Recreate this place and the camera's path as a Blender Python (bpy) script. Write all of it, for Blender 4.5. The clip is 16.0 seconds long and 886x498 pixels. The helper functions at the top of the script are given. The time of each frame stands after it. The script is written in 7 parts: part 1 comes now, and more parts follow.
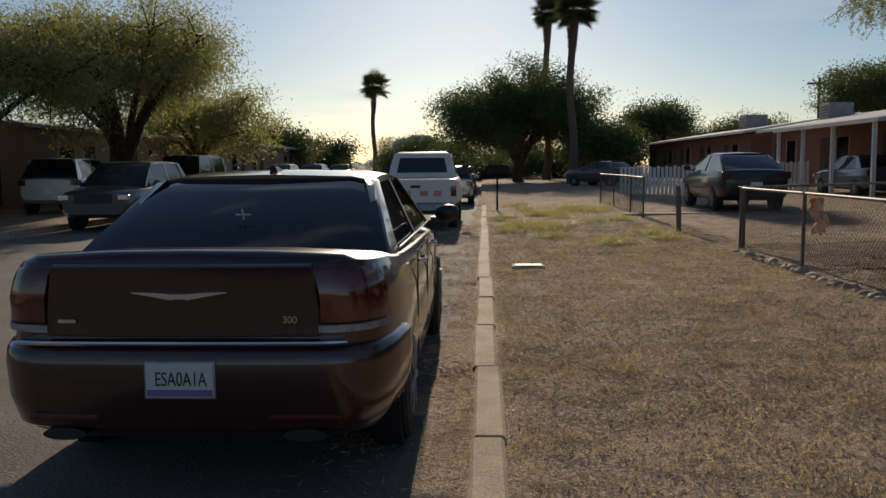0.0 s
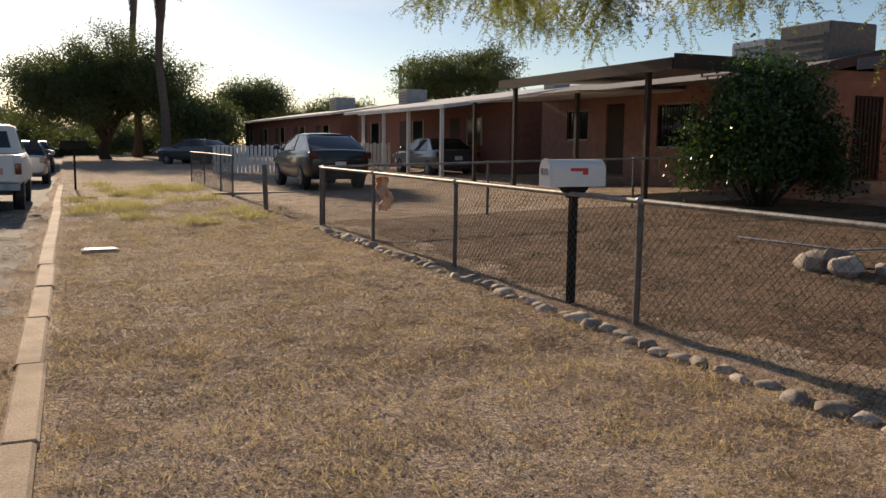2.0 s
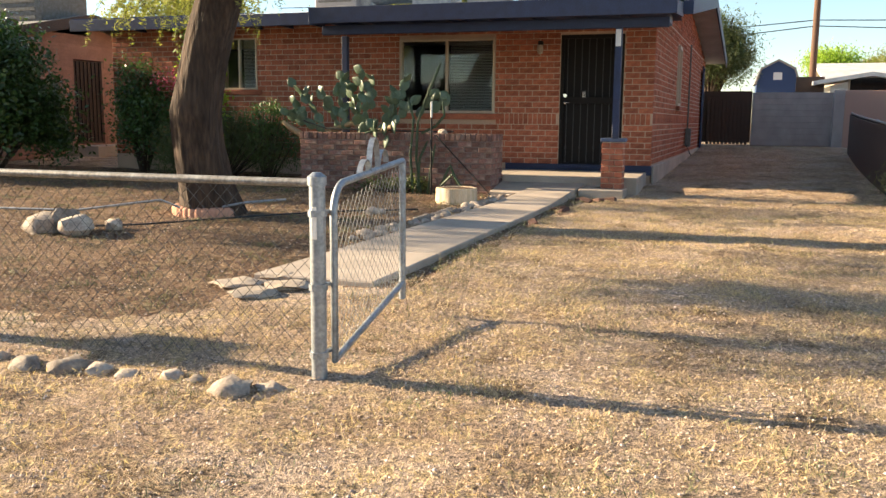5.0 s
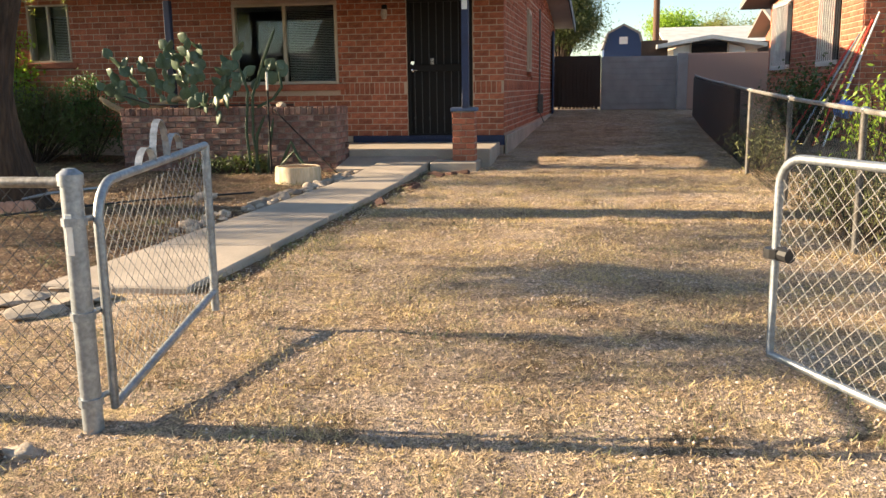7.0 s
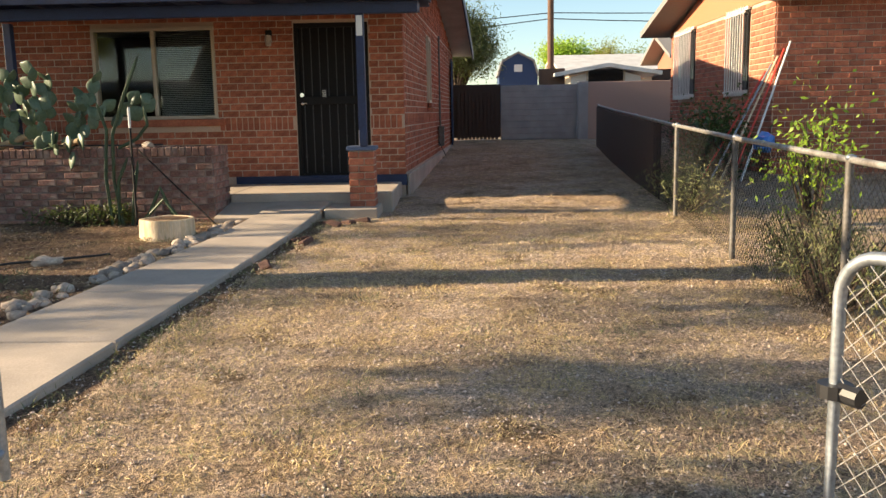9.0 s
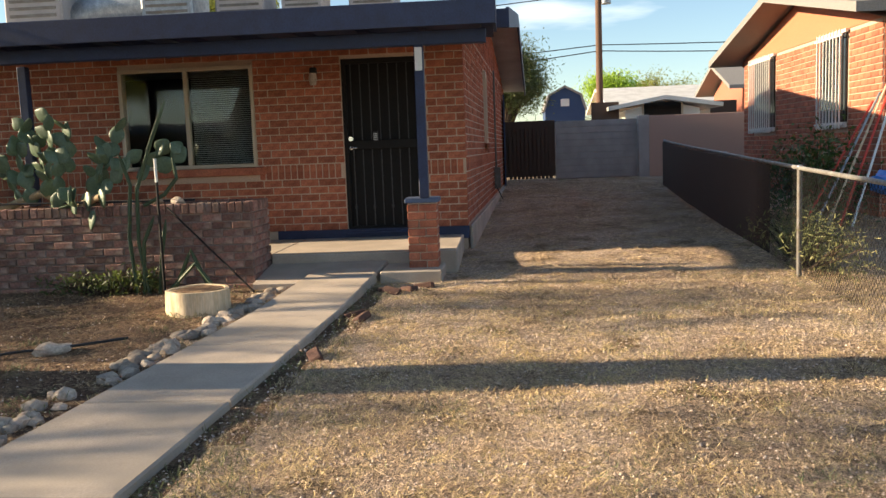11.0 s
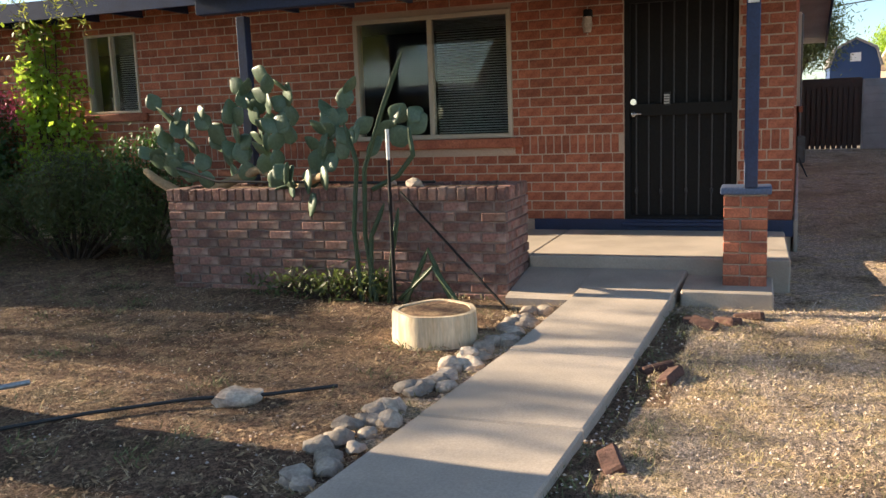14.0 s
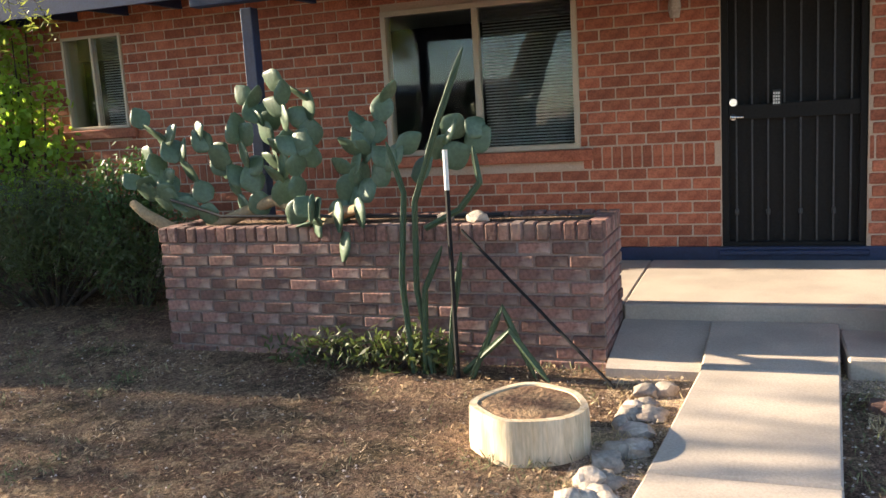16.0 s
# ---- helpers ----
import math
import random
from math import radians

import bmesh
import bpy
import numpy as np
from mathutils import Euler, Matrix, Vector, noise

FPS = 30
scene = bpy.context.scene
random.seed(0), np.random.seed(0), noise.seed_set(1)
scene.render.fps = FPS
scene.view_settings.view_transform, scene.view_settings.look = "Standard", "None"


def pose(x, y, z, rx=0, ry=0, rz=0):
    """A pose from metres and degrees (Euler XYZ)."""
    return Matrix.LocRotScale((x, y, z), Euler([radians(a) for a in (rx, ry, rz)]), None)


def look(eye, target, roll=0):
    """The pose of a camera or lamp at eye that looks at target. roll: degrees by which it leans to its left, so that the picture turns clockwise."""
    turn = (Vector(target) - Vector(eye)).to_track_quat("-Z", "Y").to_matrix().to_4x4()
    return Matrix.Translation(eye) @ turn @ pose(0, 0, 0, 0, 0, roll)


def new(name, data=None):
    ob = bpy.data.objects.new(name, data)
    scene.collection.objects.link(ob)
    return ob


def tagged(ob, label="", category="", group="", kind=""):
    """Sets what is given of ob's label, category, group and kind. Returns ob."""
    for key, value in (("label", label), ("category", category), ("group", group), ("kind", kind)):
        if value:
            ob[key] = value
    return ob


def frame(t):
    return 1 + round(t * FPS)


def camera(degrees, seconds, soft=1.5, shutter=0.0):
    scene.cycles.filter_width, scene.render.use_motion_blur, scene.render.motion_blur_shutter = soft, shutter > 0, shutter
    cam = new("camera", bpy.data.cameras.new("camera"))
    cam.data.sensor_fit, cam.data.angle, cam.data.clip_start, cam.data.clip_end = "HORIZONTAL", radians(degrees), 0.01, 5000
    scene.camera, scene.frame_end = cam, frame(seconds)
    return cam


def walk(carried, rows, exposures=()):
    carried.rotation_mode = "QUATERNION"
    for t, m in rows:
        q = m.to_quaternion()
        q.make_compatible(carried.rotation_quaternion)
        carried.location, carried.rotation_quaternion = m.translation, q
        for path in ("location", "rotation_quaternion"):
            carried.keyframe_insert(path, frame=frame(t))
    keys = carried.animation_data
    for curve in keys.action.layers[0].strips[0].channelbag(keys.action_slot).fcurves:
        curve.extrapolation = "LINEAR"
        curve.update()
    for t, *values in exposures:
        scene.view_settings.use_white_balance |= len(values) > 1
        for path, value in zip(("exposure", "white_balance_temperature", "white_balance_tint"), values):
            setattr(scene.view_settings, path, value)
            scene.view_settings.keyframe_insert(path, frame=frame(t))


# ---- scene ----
cam = camera(55.1, 16.0)
PATH = [
    (0, (-0.532, 0.491, 1.391), (-0.627, 2.479, 1.195), -0.5),
    (0.5, (-0.497, 0.505, 1.392), (-0.361, 2.489, 1.18), -0.6),
    (1, (-0.402, 0.485, 1.399), (-0.002, 2.433, 1.184), -0.2),
    (1.5, (-0.323, 0.468, 1.4), (0.303, 2.354, 1.167), 0.3),
    (2, (-0.246, 0.483, 1.395), (0.553, 2.3, 1.15), 0.6),
    (2.5, (-0.18, 0.525, 1.373), (0.766, 2.265, 1.092), 1.0),
    (3, (-0.14, 0.593, 1.376), (1.042, 2.179, 1.08), 0.1),
    (3.5, (-0.074, 0.601, 1.359), (1.395, 1.921, 1.045), -0.6),
    (4, (0.005, 0.568, 1.306), (1.695, 1.594, 1.003), -0.0),
    (4.5, (0.003, 0.555, 1.294), (1.828, 1.325, 1.011), 0.5),
    (5, (0.005, 0.522, 1.291), (1.886, 1.132, 0.99), 0.5),
    (5.2, (0.025, 0.495, 1.27), (1.919, 1.032, 0.921), 0.6),
    (7.3, (0.954, 0.556, 1.325), (2.904, 0.808, 0.963), -1.6),
    (7.5, (1.06, 0.589, 1.34), (3.015, 0.813, 0.982), -2.0),
    (8, (1.393, 0.592, 1.368), (3.352, 0.839, 1.055), -0.4),
    (8.5, (1.763, 0.659, 1.383), (3.727, 0.816, 1.039), -0.2),
    (8.7, (1.897, 0.688, 1.398), (3.868, 0.762, 1.065), -0.8),
    (10.8, (3.403, 1.091, 1.513), (5.386, 1.155, 1.261), -2.6),
    (11, (3.521, 1.119, 1.524), (5.502, 1.267, 1.291), -2.2),
    (11.5, (3.86, 1.218, 1.498), (5.823, 1.486, 1.223), -1.3),
    (12, (4.189, 1.347, 1.501), (6.129, 1.674, 1.139), -1.9),
    (12.5, (4.54, 1.463, 1.532), (6.464, 1.885, 1.185), -2.0),
    (13, (4.891, 1.611, 1.5), (6.784, 2.086, 1.066), -2.0),
    (13.5, (5.264, 1.75, 1.55), (7.153, 2.283, 1.166), -3.0),
    (14, (5.635, 1.869, 1.594), (7.488, 2.557, 1.293), -2.1),
    (14.5, (5.93, 2.032, 1.604), (7.755, 2.786, 1.283), -1.9),
    (15, (6.228, 2.252, 1.622), (8.074, 2.937, 1.272), -3.1),
    (15.5, (6.578, 2.507, 1.718), (8.439, 3.18, 1.435), -3.4),
    (16, (6.931, 2.768, 1.72), (8.78, 3.465, 1.412), -3.5),
]
EXPOSURE = [(0, -0.28, 6100, 10), (1.0, -0.28, 6250, 10), (2.0, 0.37, 6500, 14), (3.0, 0.97, 6900, 14), (4.0, 1.62, 6900, 10), (5.0, 1.87, 6900, 8), (8.0, 1.68, 6900, 8),
            (11.0, 1.54, 6800, 8), (13.0, 1.62, 6600, 8), (14.5, 1.92, 6250, 8), (16.0, 2.24, 6150, 8)]
walk(cam, [(t, look(eye, target, roll)) for t, eye, target, roll in PATH], EXPOSURE)

# light
SUN_EL, SUN_AZ = 18.0, -1.5
world = bpy.data.worlds.new("sky")
scene.world = world
world.use_nodes = True
wn = world.node_tree
sky = wn.nodes.new("ShaderNodeTexSky")
sky.sky_type, sky.sun_disc = "NISHITA", False
sky.sun_elevation, sky.sun_rotation = radians(SUN_EL), radians(SUN_AZ)
sky.air_density, sky.dust_density, sky.ozone_density, sky.altitude = 1.0, 0.5, 2.0, 700
wn.nodes["Background"].inputs[1].default_value = 0.073
tcw, mpw, nzw = wn.nodes.new("ShaderNodeTexCoord"), wn.nodes.new("ShaderNodeMapping"), wn.nodes.new("ShaderNodeTexNoise")
mpw.inputs["Scale"].default_value = (1.6, 1.6, 11.0)
nzw.inputs["Scale"].default_value, nzw.inputs["Detail"].default_value = 1.7, 6.0
cover, cloud = wn.nodes.new("ShaderNodeMapRange"), wn.nodes.new("ShaderNodeMix")
cover.inputs["From Min"].default_value, cover.inputs["From Max"].default_value, cover.inputs["To Max"].default_value = 0.56, 0.72, 0.55
cloud.data_type = "RGBA"
cloud.inputs[7].default_value = (10.0, 9.8, 9.6, 1)
wn.links.new(tcw.outputs["Generated"], mpw.inputs[0])
wn.links.new(mpw.outputs[0], nzw.inputs["Vector"])
wn.links.new(nzw.outputs["Fac"], cover.inputs["Value"])
wn.links.new(cover.outputs[0], cloud.inputs[0])
wn.links.new(sky.outputs[0], cloud.inputs[6])
wn.links.new(cloud.outputs[2], wn.nodes["Background"].inputs[0])
sun = new("sun", bpy.data.lights.new("sun", "SUN"))
sun.data.energy, sun.data.angle, sun.data.color = 5.0, radians(0.55), (1.0, 0.80, 0.56)
az, el = radians(SUN_AZ), radians(SUN_EL)
sun_dir = Vector((math.sin(az) * math.cos(el), math.cos(az) * math.cos(el), math.sin(el)))
sun.matrix_world = look(sun_dir * 50, (0, 0, 0))


# ---- materials ----
def mat(name, color, rough=0.8, metal=0.0, var=0.0, scale=6.0, color2=None, bump=0.0, bscale=None, fine=60.0, coat=0.0,
        island=0.0, stain=None, stretch=None, spec=None, rvar=0.0, objrand=0.0, sss=0.0):
    """A procedural surface: two scales of colour variation, fine bump and roughness variation."""
    m = bpy.data.materials.new(name)
    m.use_nodes = True
    n, l = m.node_tree.nodes, m.node_tree.links
    b = n["Principled BSDF"]
    b.inputs["Roughness"].default_value, b.inputs["Metallic"].default_value = rough, metal
    if coat:
        b.inputs["Coat Weight"].default_value, b.inputs["Coat Roughness"].default_value = coat, 0.06
    if spec is not None:
        b.inputs["Specular IOR Level"].default_value = spec
    tc = n.new("ShaderNodeTexCoord")
    src = tc.outputs["Object"]
    if stretch:
        mp = n.new("ShaderNodeMapping")
        mp.inputs["Scale"].default_value = stretch
        l.new(src, mp.inputs[0])
        src = mp.outputs[0]

    def noise_at(s, detail=4.0):
        t = n.new("ShaderNodeTexNoise")
        t.inputs["Scale"].default_value, t.inputs["Detail"].default_value = s, detail
        l.new(src, t.inputs["Vector"])
        return t.outputs["Fac"]

    def mix(fac, a, c, blend="MIX"):
        x = n.new("ShaderNodeMix")
        x.data_type, x.blend_type = "RGBA", blend
        for k, val in ((0, fac), (6, a), (7, c)):
            if isinstance(val, (int, float)):
                x.inputs[k].default_value = val
            elif isinstance(val, tuple):
                x.inputs[k].default_value = (*val[:3], 1)
            else:
                l.new(val, x.inputs[k])
        return x.outputs[2]

    def ramp(val, lo, hi):
        r = n.new("ShaderNodeMapRange")
        r.inputs["From Min"].default_value, r.inputs["From Max"].default_value = lo, hi
        l.new(val, r.inputs["Value"])
        return r.outputs[0]

    col = tuple(color)
    big = noise_at(scale)
    if color2:
        col = mix(ramp(big, 0.35, 0.65), col, tuple(color2))
    if var:
        f = noise_at(fine, 3.0)
        dark = n.new("ShaderNodeMapRange")
        dark.inputs["From Min"].default_value, dark.inputs["From Max"].default_value = 0.3, 0.7
        dark.inputs["To Min"].default_value, dark.inputs["To Max"].default_value = 1 - var, 1 + var
        l.new(f, dark.inputs["Value"])
        mul = n.new("ShaderNodeVectorMath")
        mul.operation = "SCALE"
        if isinstance(col, tuple):
            mul.inputs[0].default_value = col
        else:
            l.new(col, mul.inputs[0])
        l.new(dark.outputs[0], mul.inputs["Scale"])
        col = mul.outputs[0]
    if stain:
        col = mix(ramp(noise_at(scale * 0.37), 0.52, 0.72), col, tuple(stain))
    for amount, info in ((island, "geo"), (objrand, "obj")):
        if amount:
            g = n.new("ShaderNodeNewGeometry" if info == "geo" else "ShaderNodeObjectInfo")
            r = n.new("ShaderNodeMapRange")
            r.inputs["To Min"].default_value, r.inputs["To Max"].default_value = 1 - amount, 1 + amount
            l.new(g.outputs["Random Per Island" if info == "geo" else "Random"], r.inputs["Value"])
            mul = n.new("ShaderNodeVectorMath")
            mul.operation = "SCALE"
            if isinstance(col, tuple):
                mul.inputs[0].default_value = col
            else:
                l.new(col, mul.inputs[0])
            l.new(r.outputs[0], mul.inputs["Scale"])
            col = mul.outputs[0]
    if isinstance(col, tuple):
        b.inputs["Base Color"].default_value = (*col, 1)
    else:
        l.new(col, b.inputs["Base Color"])
    if rvar:
        r = n.new("ShaderNodeMapRange")
        r.inputs["To Min"].default_value, r.inputs["To Max"].default_value = rough - rvar, rough + rvar
        l.new(big, r.inputs["Value"])
        l.new(r.outputs[0], b.inputs["Roughness"])
    if bump:
        bp = n.new("ShaderNodeBump")
        bp.inputs["Strength"].default_value, bp.inputs["Distance"].default_value = 1.0, bump
        l.new(noise_at(bscale or fine, 5.0), bp.inputs["Height"])
        l.new(bp.outputs[0], b.inputs["Normal"])
    return m


def ground_mat(name, a, b_, c, green, pebble=150.0):
    """Dry soil with straw litter, pebbles and weedy patches."""
    m = mat(name, a, 0.95)
    n, l = m.node_tree.nodes, m.node_tree.links
    bs = n["Principled BSDF"]
    bs.inputs["Specular IOR Level"].default_value = 0.2
    tc = n.new("ShaderNodeTexCoord")

    def noise_at(s, d=4.0, rough=0.55):
        t = n.new("ShaderNodeTexNoise")
        t.inputs["Scale"].default_value, t.inputs["Detail"].default_value, t.inputs["Roughness"].default_value = s, d, rough
        l.new(tc.outputs["Object"], t.inputs["Vector"])
        return t.outputs["Fac"]

    def ramp(v, lo, hi):
        r = n.new("ShaderNodeMapRange")
        r.inputs["From Min"].default_value, r.inputs["From Max"].default_value = lo, hi
        l.new(v, r.inputs["Value"])
        return r.outputs[0]

    def mix(f, x, y):
        q = n.new("ShaderNodeMix")
        q.data_type = "RGBA"
        l.new(f, q.inputs[0])
        for k, v in ((6, x), (7, y)):
            if isinstance(v, tuple):
                q.inputs[k].default_value = (*v, 1)
            else:
                l.new(v, q.inputs[k])
        return q.outputs[2]

    vor = n.new("ShaderNodeTexVoronoi")
    vor.inputs["Scale"].default_value = pebble
    l.new(tc.outputs["Object"], vor.inputs["Vector"])
    col = mix(ramp(noise_at(0.9), 0.4, 0.62), a, b_)
    col = mix(ramp(noise_at(7.0, 6.0), 0.5, 0.66), col, c)
    col = mix(ramp(noise_at(2.3, 6.0, 0.65), 0.53, 0.66), col, green)
    grey = n.new("ShaderNodeSeparateColor")
    l.new(vor.outputs["Color"], grey.inputs[0])
    sc = n.new("ShaderNodeVectorMath")
    sc.operation = "SCALE"
    r = n.new("ShaderNodeMapRange")
    r.inputs["To Min"].default_value, r.inputs["To Max"].default_value = 0.45, 1.55
    l.new(grey.outputs[0], r.inputs["Value"])
    l.new(col, sc.inputs[0])
    l.new(r.outputs[0], sc.inputs["Scale"])
    sc2, r2 = n.new("ShaderNodeVectorMath"), n.new("ShaderNodeMapRange")
    sc2.operation = "SCALE"
    for k, v in (("From Min", 0.36), ("From Max", 0.64), ("To Min", 0.5), ("To Max", 1.35)):
        r2.inputs[k].default_value = v
    l.new(noise_at(34.0, 5.0, 0.7), r2.inputs["Value"])
    l.new(sc.outputs[0], sc2.inputs[0])
    l.new(r2.outputs[0], sc2.inputs["Scale"])
    l.new(sc2.outputs[0], bs.inputs["Base Color"])
    add = n.new("ShaderNodeMath")
    add.operation = "MULTIPLY_ADD"
    add.inputs[1].default_value = 0.35
    l.new(vor.outputs["Distance"], add.inputs[0])
    l.new(noise_at(22.0, 8.0, 0.72), add.inputs[2])
    bp = n.new("ShaderNodeBump")
    bp.inputs["Strength"].default_value, bp.inputs["Distance"].default_value = 1.0, 0.035
    l.new(add.outputs[0], bp.inputs["Height"])
    l.new(bp.outputs[0], bs.inputs["Normal"])
    return m


def leaf_mat(name, a, b_, glow=0.4, rough=0.55):
    """Leaves that let some light through."""
    m = mat(name, a, rough, scale=1.5, color2=b_, island=0.35)
    n, l = m.node_tree.nodes, m.node_tree.links
    bs, out = n["Principled BSDF"], n["Material Output"]
    tr = n.new("ShaderNodeBsdfTranslucent")
    tr.inputs[0].default_value = (a[0] * 2.0, a[1] * 2.0, a[2] * 1.4, 1)
    mx = n.new("ShaderNodeMixShader")
    mx.inputs[0].default_value = glow
    l.new(bs.outputs[0], mx.inputs[1])
    l.new(tr.outputs[0], mx.inputs[2])
    l.new(mx.outputs[0], out.inputs[0])
    return m


def glass_mat(name, tint, rough=0.02):
    m = bpy.data.materials.new(name)
    m.use_nodes = True
    b = m.node_tree.nodes["Principled BSDF"]
    b.inputs["Base Color"].default_value = (*tint, 1)
    b.inputs["Roughness"].default_value = rough
    b.inputs["Transmission Weight"].default_value = 1.0
    b.inputs["IOR"].default_value = 1.45
    return m


M_SOIL = ground_mat("dry_soil_and_straw", (0.42, 0.30, 0.21), (0.56, 0.435, 0.34), (0.60, 0.45, 0.26), (0.24, 0.165, 0.10))
M_SOILD = ground_mat("garden_soil", (0.165, 0.10, 0.067), (0.25, 0.16, 0.105), (0.33, 0.225, 0.14), (0.11, 0.08, 0.048))
M_ASPH = mat("worn_asphalt", (0.12, 0.11, 0.10), 0.9, var=0.35, scale=1.2, color2=(0.17, 0.15, 0.125), bump=0.012, fine=60, stain=(0.2, 0.17, 0.13))
M_CONC = mat("concrete", (0.47, 0.39, 0.32), 0.9, var=0.10, scale=2.5, color2=(0.37, 0.31, 0.255), bump=0.0009, fine=90, stain=(0.30, 0.26, 0.22))
M_KERB = mat("kerb_concrete", (0.54, 0.41, 0.29), 0.9, var=0.3, scale=3, color2=(0.40, 0.30, 0.21), stain=(0.3, 0.22, 0.15), bump=0.004, fine=80)
M_BRICK = mat("red_brick", (0.41, 0.14, 0.078), 0.9, var=0.3, scale=9, color2=(0.30, 0.092, 0.052), bump=0.003, fine=70, objrand=0.25)
# darker brick for the neighbour houses, with the shade on their fronts painted in
M_BRICKN = mat("shaded_red_brick", (0.24, 0.105, 0.075), 0.9, var=0.22, scale=9, color2=(0.18, 0.08, 0.058), bump=0.003, fine=70, island=0.25)
M_BRICKI = mat("red_brick_joined", (0.41, 0.14, 0.078), 0.9, var=0.3, scale=9, color2=(0.30, 0.092, 0.052), bump=0.003, fine=70, island=0.25)
M_DMORT = mat("dark_mortar", (0.235, 0.175, 0.15), 0.95, var=0.2, scale=5, bump=0.003, fine=100)
M_MORT = mat("mortar", (0.50, 0.37, 0.28), 0.95, var=0.15, scale=5, bump=0.003, fine=120)
M_PBRICK = mat("planter_brick", (0.24, 0.12, 0.095), 0.9, var=0.35, scale=8, color2=(0.17, 0.095, 0.08), bump=0.006, fine=45, objrand=0.4, stain=(0.36, 0.27, 0.23))
M_PINK = mat("pink_painted_brick", (0.34, 0.18, 0.13), 0.88, var=0.15, scale=4, color2=(0.27, 0.14, 0.10), bump=0.002, fine=60, island=0.12)
M_NAVY = mat("navy_paint", (0.018, 0.032, 0.09), 0.55, var=0.2, scale=6, color2=(0.014, 0.024, 0.065), bump=0.001)
M_ROOF = mat("white_roof_coating", (0.62, 0.61, 0.59), 0.7, var=0.1, scale=2, color2=(0.5, 0.49, 0.47), bump=0.004, fine=30)
M_SHING = mat("grey_roofing", (0.22, 0.21, 0.20), 0.9, var=0.2, scale=3, bump=0.005)
M_FRAME = mat("tan_aluminium", (0.50, 0.42, 0.32), 0.5, var=0.05, scale=8)
M_BLACK = mat("black_paint", (0.012, 0.011, 0.011), 0.7, spec=0.25, var=0.2, scale=10, bump=0.001)
M_GALV = mat("galvanised_steel", (0.35, 0.375, 0.41), 0.5, 0.7, var=0.2, scale=12, color2=(0.25, 0.275, 0.30), rvar=0.1)
M_BARS = mat("dark_steel_bar", (0.05, 0.05, 0.052), 0.55, 0.3, var=0.2)
M_RAIL = mat("weathered_galvanised_rail", (0.33, 0.32, 0.30), 0.6, 0.45, var=0.3, scale=9, color2=(0.20, 0.18, 0.16), bump=0.001)
M_DGALV = mat("weathered_steel", (0.16, 0.155, 0.15), 0.6, 0.5, var=0.2, scale=12, color2=(0.12, 0.105, 0.09))
M_BARK = mat("bark", (0.035, 0.022, 0.015), 0.95, var=0.5, scale=9, color2=(0.075, 0.048, 0.033), bump=0.05, fine=30, bscale=22, stretch=(1, 1, 0.16))
M_LEAF = leaf_mat("mesquite_leaf", (0.17, 0.19, 0.045), (0.21, 0.21, 0.05))
M_LEAFD = leaf_mat("citrus_leaf", (0.038, 0.075, 0.02), (0.05, 0.10, 0.024), 0.2, 0.3)
# paler copy of the mesquite leaf; backlight and haze are put into its colour
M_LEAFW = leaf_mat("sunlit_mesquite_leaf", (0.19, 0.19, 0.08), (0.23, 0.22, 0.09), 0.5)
M_LEAFM = leaf_mat("green_shrub_leaf", (0.06, 0.11, 0.035), (0.09, 0.15, 0.04), 0.22)
M_LEAFY = leaf_mat("vine_leaf", (0.24, 0.34, 0.05), (0.15, 0.25, 0.04), 0.5)
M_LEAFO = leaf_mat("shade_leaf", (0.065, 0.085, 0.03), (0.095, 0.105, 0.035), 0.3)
M_PALM = leaf_mat("palm_leaf", (0.08, 0.095, 0.035), (0.1, 0.11, 0.04), 0.25)
M_PTRUNK = mat("palm_trunk", (0.14, 0.10, 0.075), 0.95, var=0.3, scale=3, bump=0.02, fine=12)
M_CACT = mat("cactus_pad", (0.10, 0.15, 0.095), 0.45, var=0.18, scale=9, color2=(0.08, 0.12, 0.07), bump=0.002, fine=45)
M_STONE = mat("river_stone", (0.44, 0.37, 0.30), 0.85, var=0.25, scale=9, color2=(0.28, 0.22, 0.18), bump=0.006, fine=50, objrand=0.35)
M_CUTW = mat("cut_wood", (0.68, 0.56, 0.40), 0.8, var=0.15, scale=7, color2=(0.52, 0.38, 0.23), bump=0.002, fine=30, stretch=(3, 3, 0.5))
M_WHITE = mat("white_paint", (0.72, 0.71, 0.68), 0.5, var=0.06, scale=7)
M_RED = mat("red_paint", (0.55, 0.05, 0.03), 0.5)
M_BLOCK = mat("grey_block", (0.36, 0.335, 0.33), 0.95, var=0.12, scale=3, color2=(0.29, 0.27, 0.265), bump=0.004)
M_WOODD = mat("dark_stained_wood", (0.06, 0.035, 0.025), 0.8, var=0.3, scale=5, bump=0.003, stretch=(4, 4, 0.4))
M_POLE = mat("utility_pole_wood", (0.13, 0.075, 0.05), 0.9, var=0.3, scale=4, bump=0.004, stretch=(4, 4, 0.3))
M_CHROME = mat("chrome", (0.75, 0.76, 0.78), 0.12, 1.0)
M_MAROON = mat("dark_maroon_car_paint", (0.035, 0.008, 0.007), 0.3, 0.0, coat=0.9, var=0.05)
M_CARGLASS = mat("tinted_car_glass", (0.010, 0.010, 0.012), 0.05, spec=0.5)
M_TYRE = mat("tyre_rubber", (0.02, 0.02, 0.02), 0.85, var=0.2, scale=20)
M_TAIL = mat("tail_lamp_red", (0.09, 0.005, 0.006), 0.12, coat=1.0)
M_PLASTIC = mat("black_plastic", (0.018, 0.018, 0.02), 0.45)
